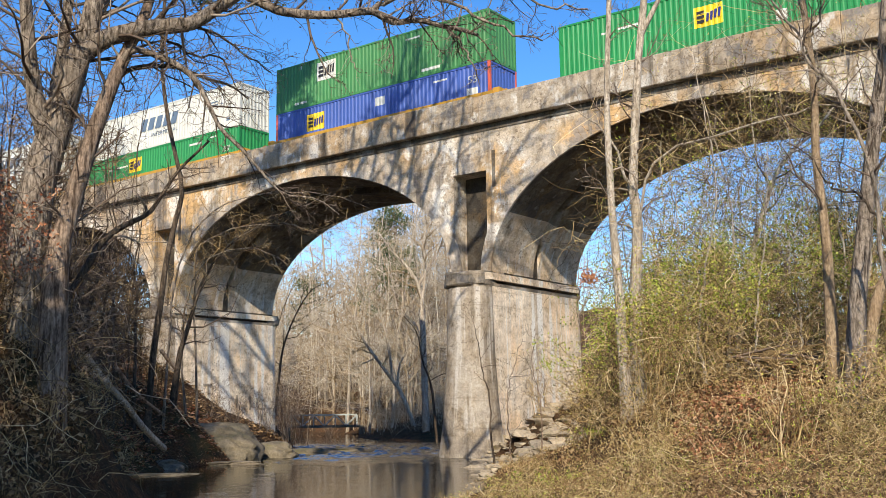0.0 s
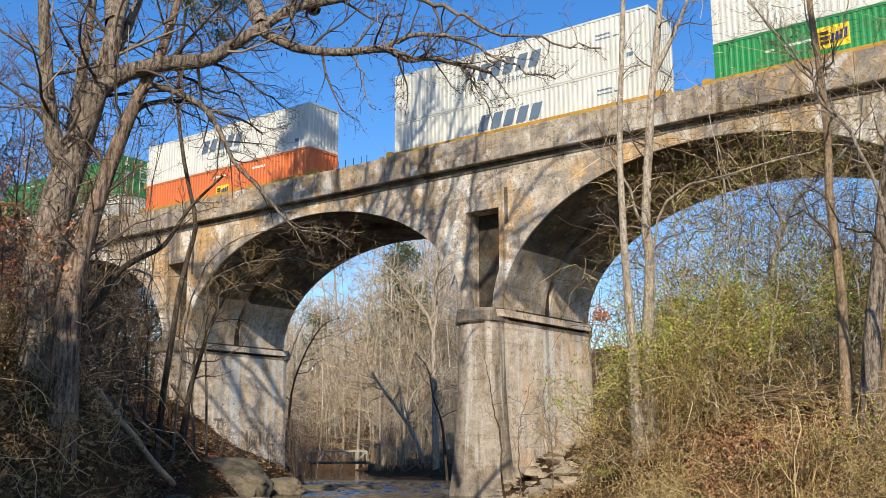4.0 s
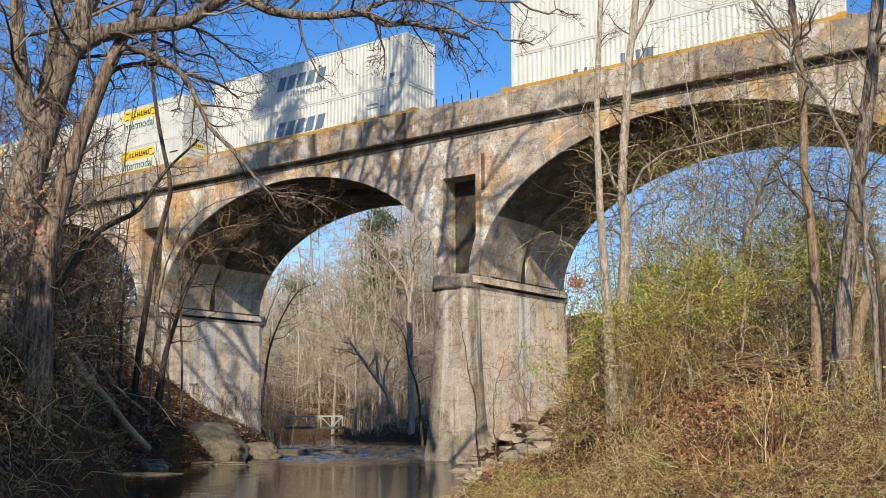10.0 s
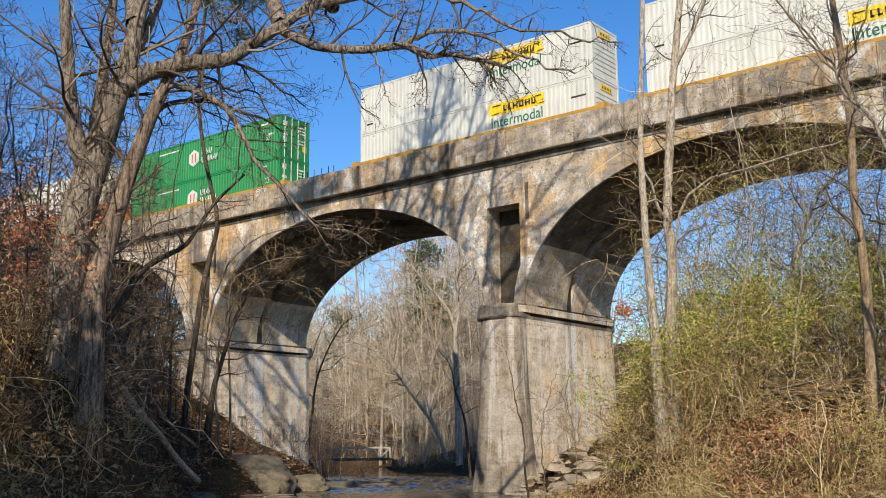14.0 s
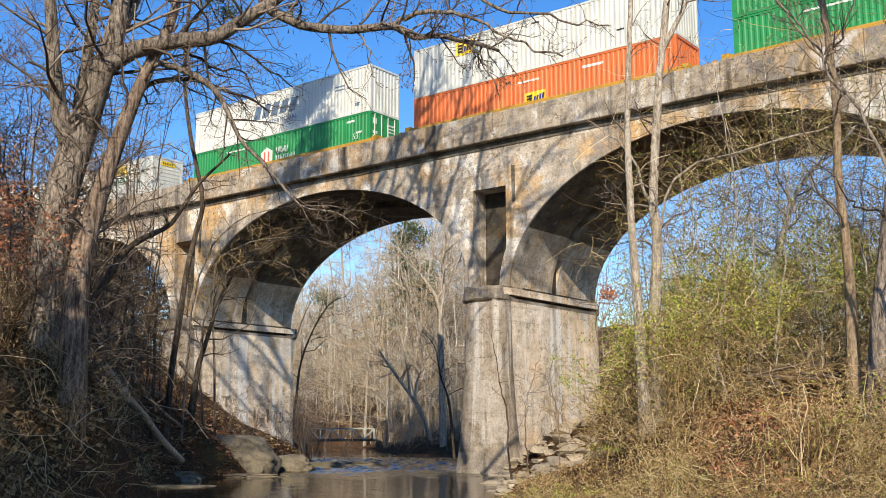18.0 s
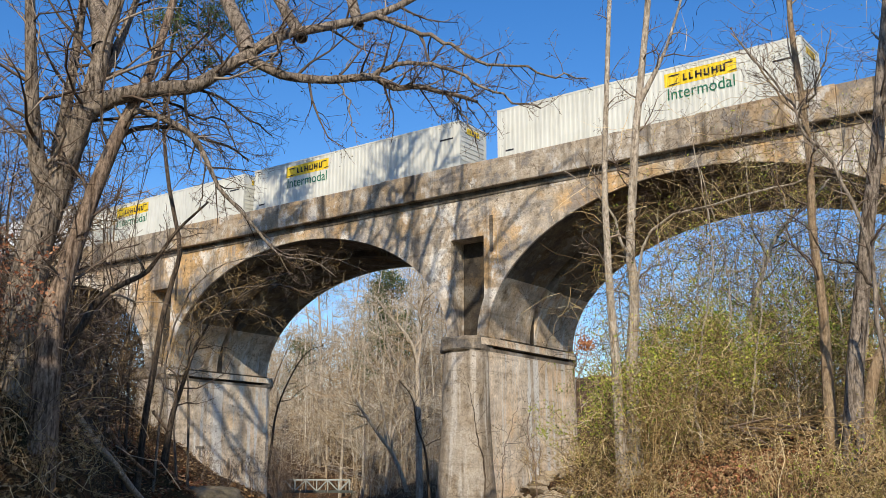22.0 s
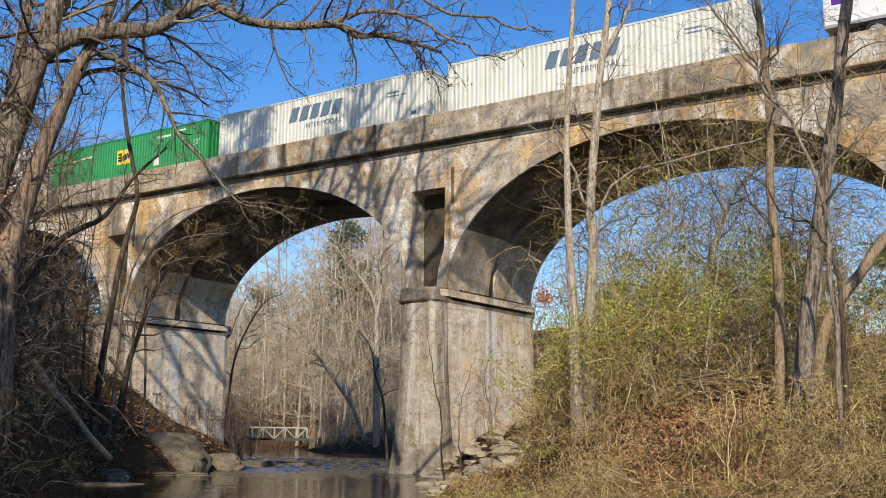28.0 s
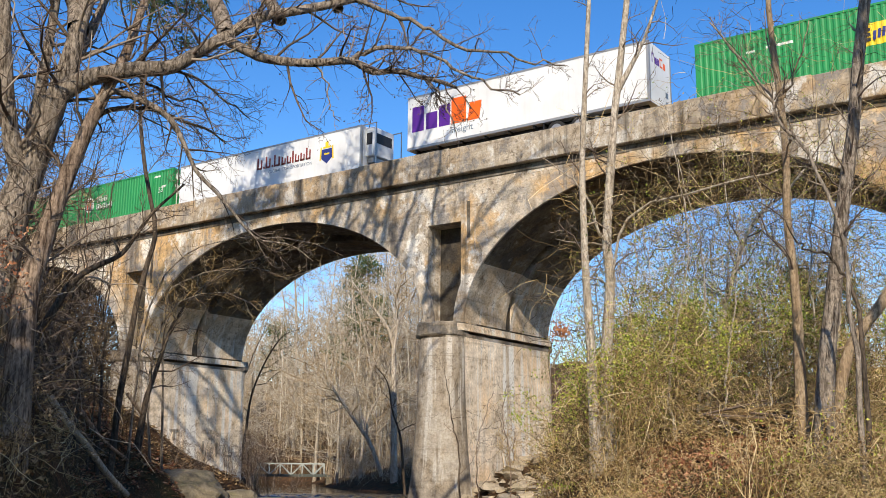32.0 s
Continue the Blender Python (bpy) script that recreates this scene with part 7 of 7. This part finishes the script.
# pale sycamores that fork wide over the creek
for label, bark_m, stems in (
        ("pale wide-forking sycamore beyond the viaduct", BARK_PALE, (([foot((-51.61, 66.28, 1.90)), (-51.71, 66.20, 6.77), (-51.81, 66.12, 11.16), (-52.09, 65.90, 12.95), (-52.88, 65.27, 14.46), (-53.67, 64.62, 15.56), (-54.59, 63.84, 17.23)], 0.3, 0.05), ([(-51.82, 66.11, 10.84), (-51.57, 66.30, 13.41), (-51.63, 66.26, 15.77), (-51.34, 66.48, 18.39), (-50.83, 66.88, 21.03)], 0.17, 0.05), ([(-52.02, 65.95, 12.71), (-51.19, 66.60, 14.35), (-50.43, 67.18, 16.23), (-49.72, 67.70, 18.60)], 0.12, 0.03), ([(-51.76, 66.15, 8.29), (-52.41, 65.65, 9.68), (-53.48, 64.78, 10.86), (-54.72, 63.73, 11.34)], 0.08, 0.02))),
        ("pale sycamore leaning out over the creek", BARK_PALE, (([foot((-56.06, 70.41, 1.78)), (-56.88, 69.74, 3.83), (-57.71, 69.06, 5.45), (-58.68, 68.24, 7.18), (-59.45, 67.57, 8.66), (-60.00, 67.08, 10.35), (-59.89, 67.18, 12.24), (-60.48, 66.65, 14.75)], 0.2, 0.05), ([(-57.56, 69.19, 5.20), (-57.77, 69.01, 7.76), (-58.36, 68.51, 11.13), (-59.18, 67.80, 13.23), (-59.55, 67.48, 15.75)], 0.14, 0.03), ([(-57.19, 69.50, 4.32), (-57.10, 69.57, 6.27), (-56.48, 70.07, 7.83), (-55.81, 70.61, 9.31), (-55.51, 70.84, 11.69)], 0.11, 0.03))),
        ("tall pale twin-stemmed tree beyond the viaduct", BARK_PALE, (([foot((-86.56, 91.56, 1.49)), (-86.62, 91.50, 7.24), (-86.59, 91.53, 14.11), (-86.76, 91.37, 20.39), (-86.97, 91.17, 25.34), (-86.58, 91.54, 30.36)], 0.26, 0.07), ([foot((-88.48, 92.50, 1.49)), (-88.55, 92.43, 7.32), (-88.67, 92.31, 14.29), (-89.04, 91.95, 19.96), (-89.56, 91.44, 24.25)], 0.2, 0.05))),
        ("dark crooked tree hanging over the creek", BARK_DARK, (([foot((-46.01, 60.49, 1.73)), (-46.34, 60.24, 3.99), (-46.85, 59.84, 6.06), (-47.16, 59.60, 8.15), (-47.90, 59.00, 9.42)], 0.12, 0.02), ([foot((-56.44, 53.84, 1.90)), (-56.12, 54.18, 4.17), (-55.90, 54.39, 7.11), (-55.27, 55.04, 9.65), (-54.44, 55.86, 11.58), (-53.52, 56.74, 12.23)], 0.13, 0.02)))):
    t = thing("sycamore_tree" if bark_m is BARK_PALE else "crooked_tree", pose(0, 0, 0), label, "tree", "trees beyond the viaduct")
    tw = Tubes()
    for k, (pts, a, b) in enumerate(stems):
        add_limb(t, "trunk" if k == 0 else "limb", pts, a, b, bark_m, tw, 15, 3.2, 2, 7, 18, 0.05, False, from_t=0.3, lift=0.05, bend=0.25, thin=0.5, cap=0.026)
    part("twig_mass", tw.data(), TWIG_FAR if bark_m is BARK_PALE else BARK_DARK, t, kind="stuff")


def far_woods(name, rows, label, many=90, fat=0.007, material=None, category="trees", wide=1.0, lean=0.06):
    """Woods too far off to count: bare stems and twigs in one piece."""
    tw = Tubes()
    for x, y, h in rows:
        z = float(top_z(x, y)) - 0.3
        p = wander((x, y, z), np.array((rng.normal() * lean, rng.normal() * lean, 1)), h, 7, lean, 0.02)
        rad = np.linspace(fat, 0.0016, 7) * h * rng.uniform(0.6, 1.3)
        for i in range(6):
            tw.ribbon(p[i], p[i + 1], rad[i])
        for _ in range(12):
            u = rng.uniform(0.7, 5.9)
            i = int(u)
            at = p[i] + (p[min(i + 1, 6)] - p[i]) * (u - i)
            d = rng.normal(size=3) * (1, 1, 0.4) + (0, 0, 0.6)
            ln = h * rng.uniform(0.1, 0.3) * (1.3 - u / 7)
            e = at + d / np.linalg.norm(d) * ln
            tw.ribbon(at, e, 0.0022 * h * wide)
            for _ in range(many // 12):
                v = rng.uniform(0.2, 1)
                s = at + (e - at) * v
                g = rng.normal(size=3) * (1, 1, 0.5) + d * 0.5 + (0, 0, 0.3)
                tw.ribbon(s, s + g / np.linalg.norm(g) * ln * rng.uniform(0.2, 0.6), 0.001 * h * wide)
    ob = part(name, tw.data(), material or TWIG_FAR, None, label, kind="stuff")
    ob["category"] = category


rows = []
for k in range(720):
    f = rng.uniform(98, 265)
    r = (rng.uniform(-0.2, 0.03) if k % 2 else rng.uniform(-0.52, 0.52)) * f
    x, y = from_axes(r, f)
    if y < 64 or ground_z(x, y) < 0.3:
        continue
    rows.append((x, y, rng.uniform(11, 21)))
far_woods("far_woods", rows, "distant bare grey-brown winter woods", 130, 0.0026)
rows = []
for k in range(150):
    f = rng.uniform(92, 150)
    q = rng.uniform(-0.2, 0.035)
    x, y = from_axes(q * f, f)
    if ground_z(x, y) > 0.3:
        rows.append((x, y, f * np.interp(q, (-0.2, -0.12, -0.06, 0.03), (0.105, 0.15, 0.23, 0.26)) * rng.uniform(0.75, 1.1)))
far_woods("far_woods", rows, "tall bare grey-brown trees crowding the creek beyond the viaduct", 400, 0.0018, TWIG_GREY, "trees", 0.4)
rows = []
for k in range(1000):
    f = rng.uniform(70, 190)
    r = (rng.uniform(-0.2, 0.03) if k % 2 else rng.uniform(-0.52, 0.52)) * f
    x, y = from_axes(r, f)
    if y < 56 or ground_z(x, y) < 0.4:
        continue
    rows.append((x, y, rng.uniform(2, 6.5)))
for k in range(900):
    f = rng.uniform(78, 136)
    r = rng.uniform(-0.21, 0.04) * f
    x, y = from_axes(r, f)
    if ground_z(x, y) > 0.3:
        rows.append((x, y, rng.uniform(1.8, 5)))
for k in range(420):
    f = rng.uniform(64, 96)
    x, y = from_axes(-rng.uniform(0.3, 0.56) * f, f)
    if y > 54:
        rows.append((x, y, rng.uniform(3, 9) if k % 3 else rng.uniform(8, 15)))
far_woods("far_underbrush", rows, "bare tan underbrush beyond the viaduct", 60, 0.0035, None, "brush", 1.0, 0.3)


rows = []
for k in range(150):
    f = rng.uniform(60, 84)
    x, y = from_axes(-rng.uniform(0.31, 0.5) * f, f)
    if y > 53:
        rows.append((x, y, rng.uniform(7, 14)))
for k in range(170):
    f = rng.uniform(72, 104)
    x, y = from_axes(-rng.uniform(0.29, 0.5) * f, f)
    rows.append((x, y, rng.uniform(12, 21)))
far_woods("far_underbrush", rows, "dark bare woods close behind the viaduct", 150, 0.005, TWIG_BROWN, "trees", 1.0, 0.12)

# fine tangle of bare twigs crowding the left-hand bank
rows = []
for k in range(470):
    f = rng.uniform(31, 54)
    r = -rng.uniform(0.26, 0.56) * f
    x, y = from_axes(r, f)
    if np.interp(f, SHORE_F, SHORE_L) - r > 5.0 and (f > 46 or r / f < -0.36):
        rows.append((x, y, rng.uniform(2.5, 6.5)))
far_woods("bank_tangle", rows, "dense tangle of bare brown twigs on the bank", 110, 0.0045, TWIG_BROWN, "brush", 1.6)
rows = []
for k in range(330):
    f = rng.uniform(17, 34)
    r = -rng.uniform(0.375, 0.58) * f
    x, y = from_axes(r, f)
    if np.interp(f, SHORE_F, SHORE_L) - r > 0.15 and (k % 3 == 0 or r / f < -0.44):
        rows.append((x, y, rng.uniform(0.5, 1.4)))
far_woods("bank_tangle", rows, "low tangle of golden-brown twigs round the large tree", 110, 0.006, TWIG_BROWN, "brush", 1.8)


def pine(x, y, h, spread, label):
    z = float(top_z(x, y)) - 0.3
    t = thing("pine_tree", pose(x, y, z), label, "tree", "pines")
    tr, nd = Tubes(), Tubes()
    tr.tube(smooth_path([(0, 0, 0), (0.2, 0.1, h * .5), (0, 0.2, h)], 10), np.linspace(h * 0.014, 0.04, 10), 7, 0.04)
    for k in range(46):
        u = rng.uniform(0.5, 1.0)
        a = rng.uniform(0, 2 * math.pi)
        ln = spread * (1.15 - u) * 1.8 * rng.uniform(0.6, 1.1) + 0.5
        p = wander((0, 0, h * u), np.array((math.cos(a), math.sin(a), 0.25)), ln, 6, 0.15, 0.02)
        tr.tube(p, np.linspace(0.06, 0.015, 6), 3)
        for j in range(2, 6):
            for _ in range(22):
                q = p[j] + rng.normal(size=3) * (0.45, 0.45, 0.28)
                nd.leaf(q, 0.6, 0.09)
    part("trunk", tr.data(), BARK_RED, t, smooth=True)
    part("needle_mass", nd.data(), PINE, t, kind="stuff")


for r, f, h, sp in ((-5.2, 108, 23, 3.2), (-8.6, 140, 22, 3.0), (43, 110, 17, 3.5), (50, 118, 18, 3.5), (46, 122, 19, 3.5), (38, 118, 15, 3), (34, 126, 15, 3.2), (53, 108, 16, 3.5), (28, 130, 14, 3), (-20, 150, 16, 3)):
    x, y = from_axes(r, f)
    pine(x, y, h, sp, "dark green pine tree beyond the viaduct")


# unseen trees beside and behind the viewpoint, added to shade the near bank
for r, f, h, wide, low in ((-8, 1, 14, 0.8, .3), (-13.8, 12, 17, 0.62, .55), (-13.6, 7, 17, 0.6, .3), (-16, 15, 19, 1, .22), (-20, 9, 19, 1, .22),
                           (-22, 20, 18, 1, .22), (-17, 1, 20, 1, .22), (-22.5, 29, 19, 1, .22), (-28, 36, 20, 1, .22), (-33.5, 44, 20, 1, .22), (-39, 52, 20, 1, .22), (-29, 26, 20, 1, .22)):
    x, y = from_axes(r - 2.4, f + 1.6)
    z = float(top_z(x, y)) - 0.3
    t = thing("shade_evergreen", pose(x, y, z), "unseen dense evergreen added to shade the bank", "tree", "trees on the near bank")
    tr, lv = Tubes(), Tubes()
    tr.tube(smooth_path([(0, 0, 0), (0.2, -0.2, h * .5), (0, 0, h)], 8), np.linspace(0.25, 0.05, 8), 7, 0.04)
    for k in range(44):
        u = rng.uniform(low, 1.0)
        a = rng.uniform(0, 2 * math.pi)
        p = wander((0, 0, h * u), np.array((math.cos(a), math.sin(a), 0.35)), wide * (3.6 * (1.2 - u) + 0.6), 5, 0.2, 0.03)
        tr.tube(p, np.linspace(0.05, 0.012, 5), 3)
        for j in range(1, 5):
            for _ in range(9):
                lv.leaf(p[j] + rng.normal(size=3) * 0.5, 0.55)
    part("trunk", tr.data(), BARK, t, smooth=True)
    part("foliage", lv.data(), PINE, t, kind="stuff")

# ---------------------------------------------------------------- rocks, logs, footbridge
def boulder(at, size, label, material, seed, name="boulder", turn=0.0, cuts=2, rough=1.0):
    bm = bmesh.new()
    bmesh.ops.create_icosphere(bm, subdivisions=cuts + 1, radius=1.0)
    for v in bm.verts:
        p = v.co * 1.0
        k = 1 + rough * 0.34 * noise.noise(p * 1.1 + Vector((seed, 0, 0))) + 0.16 * noise.noise(p * 2.7 + Vector((0, seed, 0))) - 0.12 * abs(noise.noise(p * 4.5 + Vector((seed, 5, 0))))
        q = p * k
        if name != "rubble_stone":
            q += Vector((noise.cell(p * 2.2 + Vector((seed, 0, 0))), noise.cell(p * 2.2 + Vector((0, seed, 0))), 0)) * 0.1
        q.z = min(q.z, 0.62 + 0.12 * rough * noise.noise(p * 2 + Vector((seed, seed, 0))))
        v.co = Vector((q.x * size[0], q.y * size[1], q.z * size[2]))
    ob = part(name, bm, material, None, label)
    ob.matrix_basis = pose(*at, 0, 0, turn)
    return tagged(ob, category="rock")


def rubble(at, size, label, name, group, turn):
    """An angular broken stone."""
    bm = bmesh.new()
    for _ in range(13):
        v = rng.normal(size=3)
        v /= np.abs(v).max() ** 0.7 * np.linalg.norm(v) ** 0.3
        bm.verts.new((v[0] * size[0], v[1] * size[1], v[2] * size[2]))
    out = bmesh.ops.convex_hull(bm, input=bm.verts[:])
    bmesh.ops.delete(bm, geom=[g for g in out["geom_interior"] if isinstance(g, bmesh.types.BMVert)], context="VERTS")
    ob = part(name, bm, RUBBLE, None, label)
    ob.matrix_basis = pose(*at, 0, 0, turn)
    return tagged(ob, category="rock", group=group)


def on_water(px_r, f, z=0.0):
    x, y = from_axes(px_r, f)
    return (x, y, z)


def bedrock(at, size, label, material, seed, turn, lean=0.0, name="boulder"):
    """A water-worn outcrop: a rounded hump with split ledges and a sloping top."""
    bm = bmesh.new()
    bmesh.ops.create_icosphere(bm, subdivisions=5, radius=1.0)
    for v in bm.verts:
        p = v.co.copy()
        q = Vector([math.copysign(abs(c) ** 0.72, c) for c in p])
        n1 = noise.noise(p * 1.2 + Vector((seed, 0, 0)))
        n2 = noise.noise(p * 3.1 + Vector((0, seed, 0)))
        crack = max(0.0, 0.12 - abs(noise.noise(Vector((p.x * 1.6, p.y * 1.6, p.z * 2.6 + seed)))))
        ledge = 0.05 * math.sin(7 * q.z + 2 * n1)
        q *= 1 + 0.2 * n1 + 0.07 * n2 - 0.9 * crack + 0.035 * noise.noise(p * 8 + Vector((seed, 3, 0)))
        q.x += ledge
        q.y += ledge * 0.6
        q.z = q.z * (0.85 - lean * p.x) if q.z > 0 else q.z
        v.co = Vector((q.x * size[0], q.y * size[1], q.z * size[2]))
    ob = part(name, bm, material, None, label, True)
    ob.matrix_basis = pose(*at, 0, 0, turn)
    return tagged(ob, category="rock")


bedrock(on_water(-11.4, 50.8, 0.3), (2.65, 2.3, 2.0), "large rounded tan boulder at the water's edge", SLAB, 3.1, 37, 0.12)
bedrock(on_water(-13.6, 50.6, 0.5), (1.2, 1.5, 1.4), "mossy boulder beside a larger one", ROCK, 7.7, 20, -0.1)
bedrock(on_water(-8.9, 54.0, 0.1), (1.3, 1.5, 1.0), "split tan outcrop at the water's edge", SLAB, 5.3, 50, 0.2)
bedrock(on_water(-12.9, 44.0, 0.1), (1.9, 1.0, 0.6), "low muddy rock shelf under the bank", ROCK, 1.3, 40)
bedrock(on_water(-7.6, 58.0, 0.05), (1.6, 1.3, 0.55), "low flat rock ledge in the creek", ROCK, 9.9, 30)
boulder(on_water(-10.6, 47.6, 0.05), (2.4, 0.8, 0.4), "low muddy ledge under the boulder", ROCK, 4.4, "rock_ledge", 34, 3, 0.5)
boulder(on_water(-6.3, 61, 0.12), (2.6, 1.0, 0.4), "flat wet rock ledge in the creek", ROCK, 5.9, "rock_ledge", 30)
boulder(on_water(-4.2, 64.5, 0.0), (2.0, 0.8, 0.3), "flat wet rock ledge in the creek", ROCK, 8.2, "rock_ledge", 34)
bedrock(on_water(-12.6, 39.6, 0.1), (3.4, 1.1, 0.16), "flat tan mud bar at the water's edge", SLAB, 9.3, 52, 0.0, "mud_bar")
for k in range(300):
    f = rng.uniform(41.5, 51.5)
    r = np.interp(f, SHORE_RF, SHORE_R) + 5.4 * rng.uniform(0, 1) ** 1.2 - 0.5
    x, y = from_axes(r, f)
    if y > FACE - 0.6 and x < PIERS[3] + 1.5:
        continue
    s = 0.1 + 0.42 * rng.uniform() ** 2.5
    rubble((x, y, max(0.0, float(top_z(x, y))) + s * 0.15), (s * 1.5, s, s * 0.5), "pale tan broken stone heaped at the pier's foot", "rubble_stone", "rubble at the pier", rng.uniform(0, 180))
for k in range(20):
    f = rng.uniform(31, 42)
    r = np.interp(f, SHORE_RF, SHORE_R) + rng.uniform(-0.6, 0.9)
    x, y = from_axes(r, f)
    s = rng.uniform(0.08, 0.26)
    rubble((x, y, max(0.0, float(top_z(x, y))) + 0.02), (s * 1.8, s, s * 0.5), "small flat stone in the shallows", "shore_stone", "stones in the shallows", rng.uniform(0, 180))


def log(points, r0, r1, label, material, stubs=3):
    t = thing("fallen_log", pose(0, 0, 0), label, "log")
    tb = Tubes()
    p, rad = stem(points, r0, r1, 14)
    tb.tube(p, rad, 10, 0.05)
    part("stem", tb.data(), material, t, smooth=True)
    for k in range(stubs):
        i = rng.integers(3, 11)
        s = Tubes()
        s.tube(wander(p[i], rng.normal(size=3) + (0, 0, .6), 0.5, 4, 0.1, 0), np.linspace(r1 * .5, r1 * .2, 4), 5)
        part("branch_stub", s.data(), material, t)


log([(-30.72, 20.63, 4.53), (-31.19, 21.71, 3.71), (-31.95, 23.23, 2.84), (-32.78, 24.62, 2.00), (-33.46, 26.21, 1.10)], 0.1, 0.125, "pale bare fallen trunk leaning down the bank to the water", BARK_PALE)
log([(-31.76, 22.63, 4.15), (-32.09, 23.88, 3.15), (-32.71, 25.55, 2.41)], 0.07, 0.06, "thin brown fallen stem on the bank", BARK_RED, 1)
log([(-33.21, 25.71, 4.94), (-33.23, 26.50, 4.19)], 0.08, 0.07, "short fallen stem among the leaves", BARK_RED, 1)
log([(-7.36, 28.22, 2.6), (-7.16, 28.38, 4.5), (-6.86, 28.60, 5.6), (-6.31, 29.02, 6.45), (-5.69, 29.48, 7.48), (-4.6, 30.2, 9.2)], 0.17, 0.13, "tan dead trunk leaning across the thicket", BARK_TAN, 2)


def footbridge():
    a, b = Vector((-74.58, 73.91, 1.30)), Vector((-69.84, 78.40, 1.20))
    across = (b - a).normalized()
    m = Matrix.Translation((a.x, a.y, 0.95)) @ Matrix.Rotation(math.atan2(across.y, across.x), 4, "Z")
    t = thing("footbridge", m, "small grey steel truss footbridge over the creek", "bridge")
    ln = (b - a).length
    part("deck", boxes((-0.6, ln + 0.6, 0, 1.8, 0.0, 0.15)), FOOT_STEEL, t)
    for y in (0.0, 1.8):
        part("top_chord", boxes((0, ln, y - 0.06, y + 0.06, 1.2, 1.34)), FOOT_PALE, t)
        part("bottom_chord", boxes((-0.3, ln + 0.3, y - 0.06, y + 0.06, 0.1, 0.25)), FOOT_STEEL, t)
        n = 6
        for k in range(n + 1):
            x = ln * k / n
            part("post", boxes((x - 0.05, x + 0.05, y - 0.06, y + 0.06, 0.15, 1.25)), FOOT_PALE, t)
        for k in range(n):
            d = Tubes()
            x0, x1 = ln * k / n, ln * (k + 1) / n
            p = [(x0, y, 0.15), (x1, y, 1.25)] if k % 2 else [(x0, y, 1.25), (x1, y, 0.15)]
            d.tube(p, (0.065, 0.065), 4)
            part("diagonal", d.data(), FOOT_PALE, t)
    for x in (-0.8, ln + 0.2):
        part("abutment", boxes((x, x + 0.6, -0.4, 2.2, -1.2, 0.0)), ROCK, t)


footbridge()


# woodpile of split sticks in the thicket
pile_at = (-9.52, 28.45, 2.85)
pz = float(top_z(pile_at[0], pile_at[1]))
pile = thing("brush_pile", pose(pile_at[0], pile_at[1], pz), "pile of broken sticks in the thicket", "wood pile")
for k in range(40):
    s = Tubes()
    a = rng.normal(size=3) * (0.5, 0.4, 0) + (0, 0, rng.uniform(0.05, 0.75))
    d = np.array((0.8, 0.6, 0)) + rng.normal(size=3) * 0.25
    s.tube([a - d * 0.7, a + d * 0.1, a + d * 0.7], (0.035, 0.03, 0.02), 5)
    part("stick", s.data(), TWIG_BROWN if k % 2 else TWIG, pile)

# a clump of orange leaves caught in the thicket
clump_at = (-14.89, 27.19, 6.32)
clump = thing("leaf_clump", pose(*clump_at), "bright orange clump of dead leaves on a twig", "leaves")
lv = Tubes()
for k in range(160):
    lv.leaf(rng.normal(size=3) * (0.14, 0.14, 0.11), 0.11)
part("leaves", lv.data(), LEAF_ORANGE, clump)
tw = Tubes()
tw.tube(wander((0, 0, 0.15), np.array((0.3, 0.2, -1)), float(clump_at[2] - top_z(clump_at[0], clump_at[1])) + 0.4, 8, 0.05, 0), np.linspace(0.012, 0.02, 8), 3)
part("twig", tw.data(), TWIG_TAN, clump)


# faded paint marks low on a pier's inner side, kept to plain bars
marks = thing("paint_marks", pose(0, 0, 0), "faded grey paint marks on a concrete pier", "graffiti")
for y, z, w, h in ((44.6, 4.3, 0.7, 0.12), (44.9, 3.7, 0.14, 0.6), (47.4, 2.9, 0.12, 0.8), (47.9, 2.9, 0.5, 0.12), (48.6, 2.7, 0.12, 0.9), (49.2, 2.7, 0.12, 0.8), (49.5, 2.7, 0.5, 0.12)):
    part("paint_bar", boxes((-53.17, -53.08, y, y + w, z, z + h)), NOSE_CONCRETE, marks)


def motions():
    times = (0.0, 0.0334, 0.2, 1.0, 8.0, 16.0, 24.0, 31.0, 31.8, 31.967, 32.0)
    for ob, u, y, z in MOVERS:
        walk(ob, [(t, pose(u + SPEED * t, y, z)) for t in times])


motions()
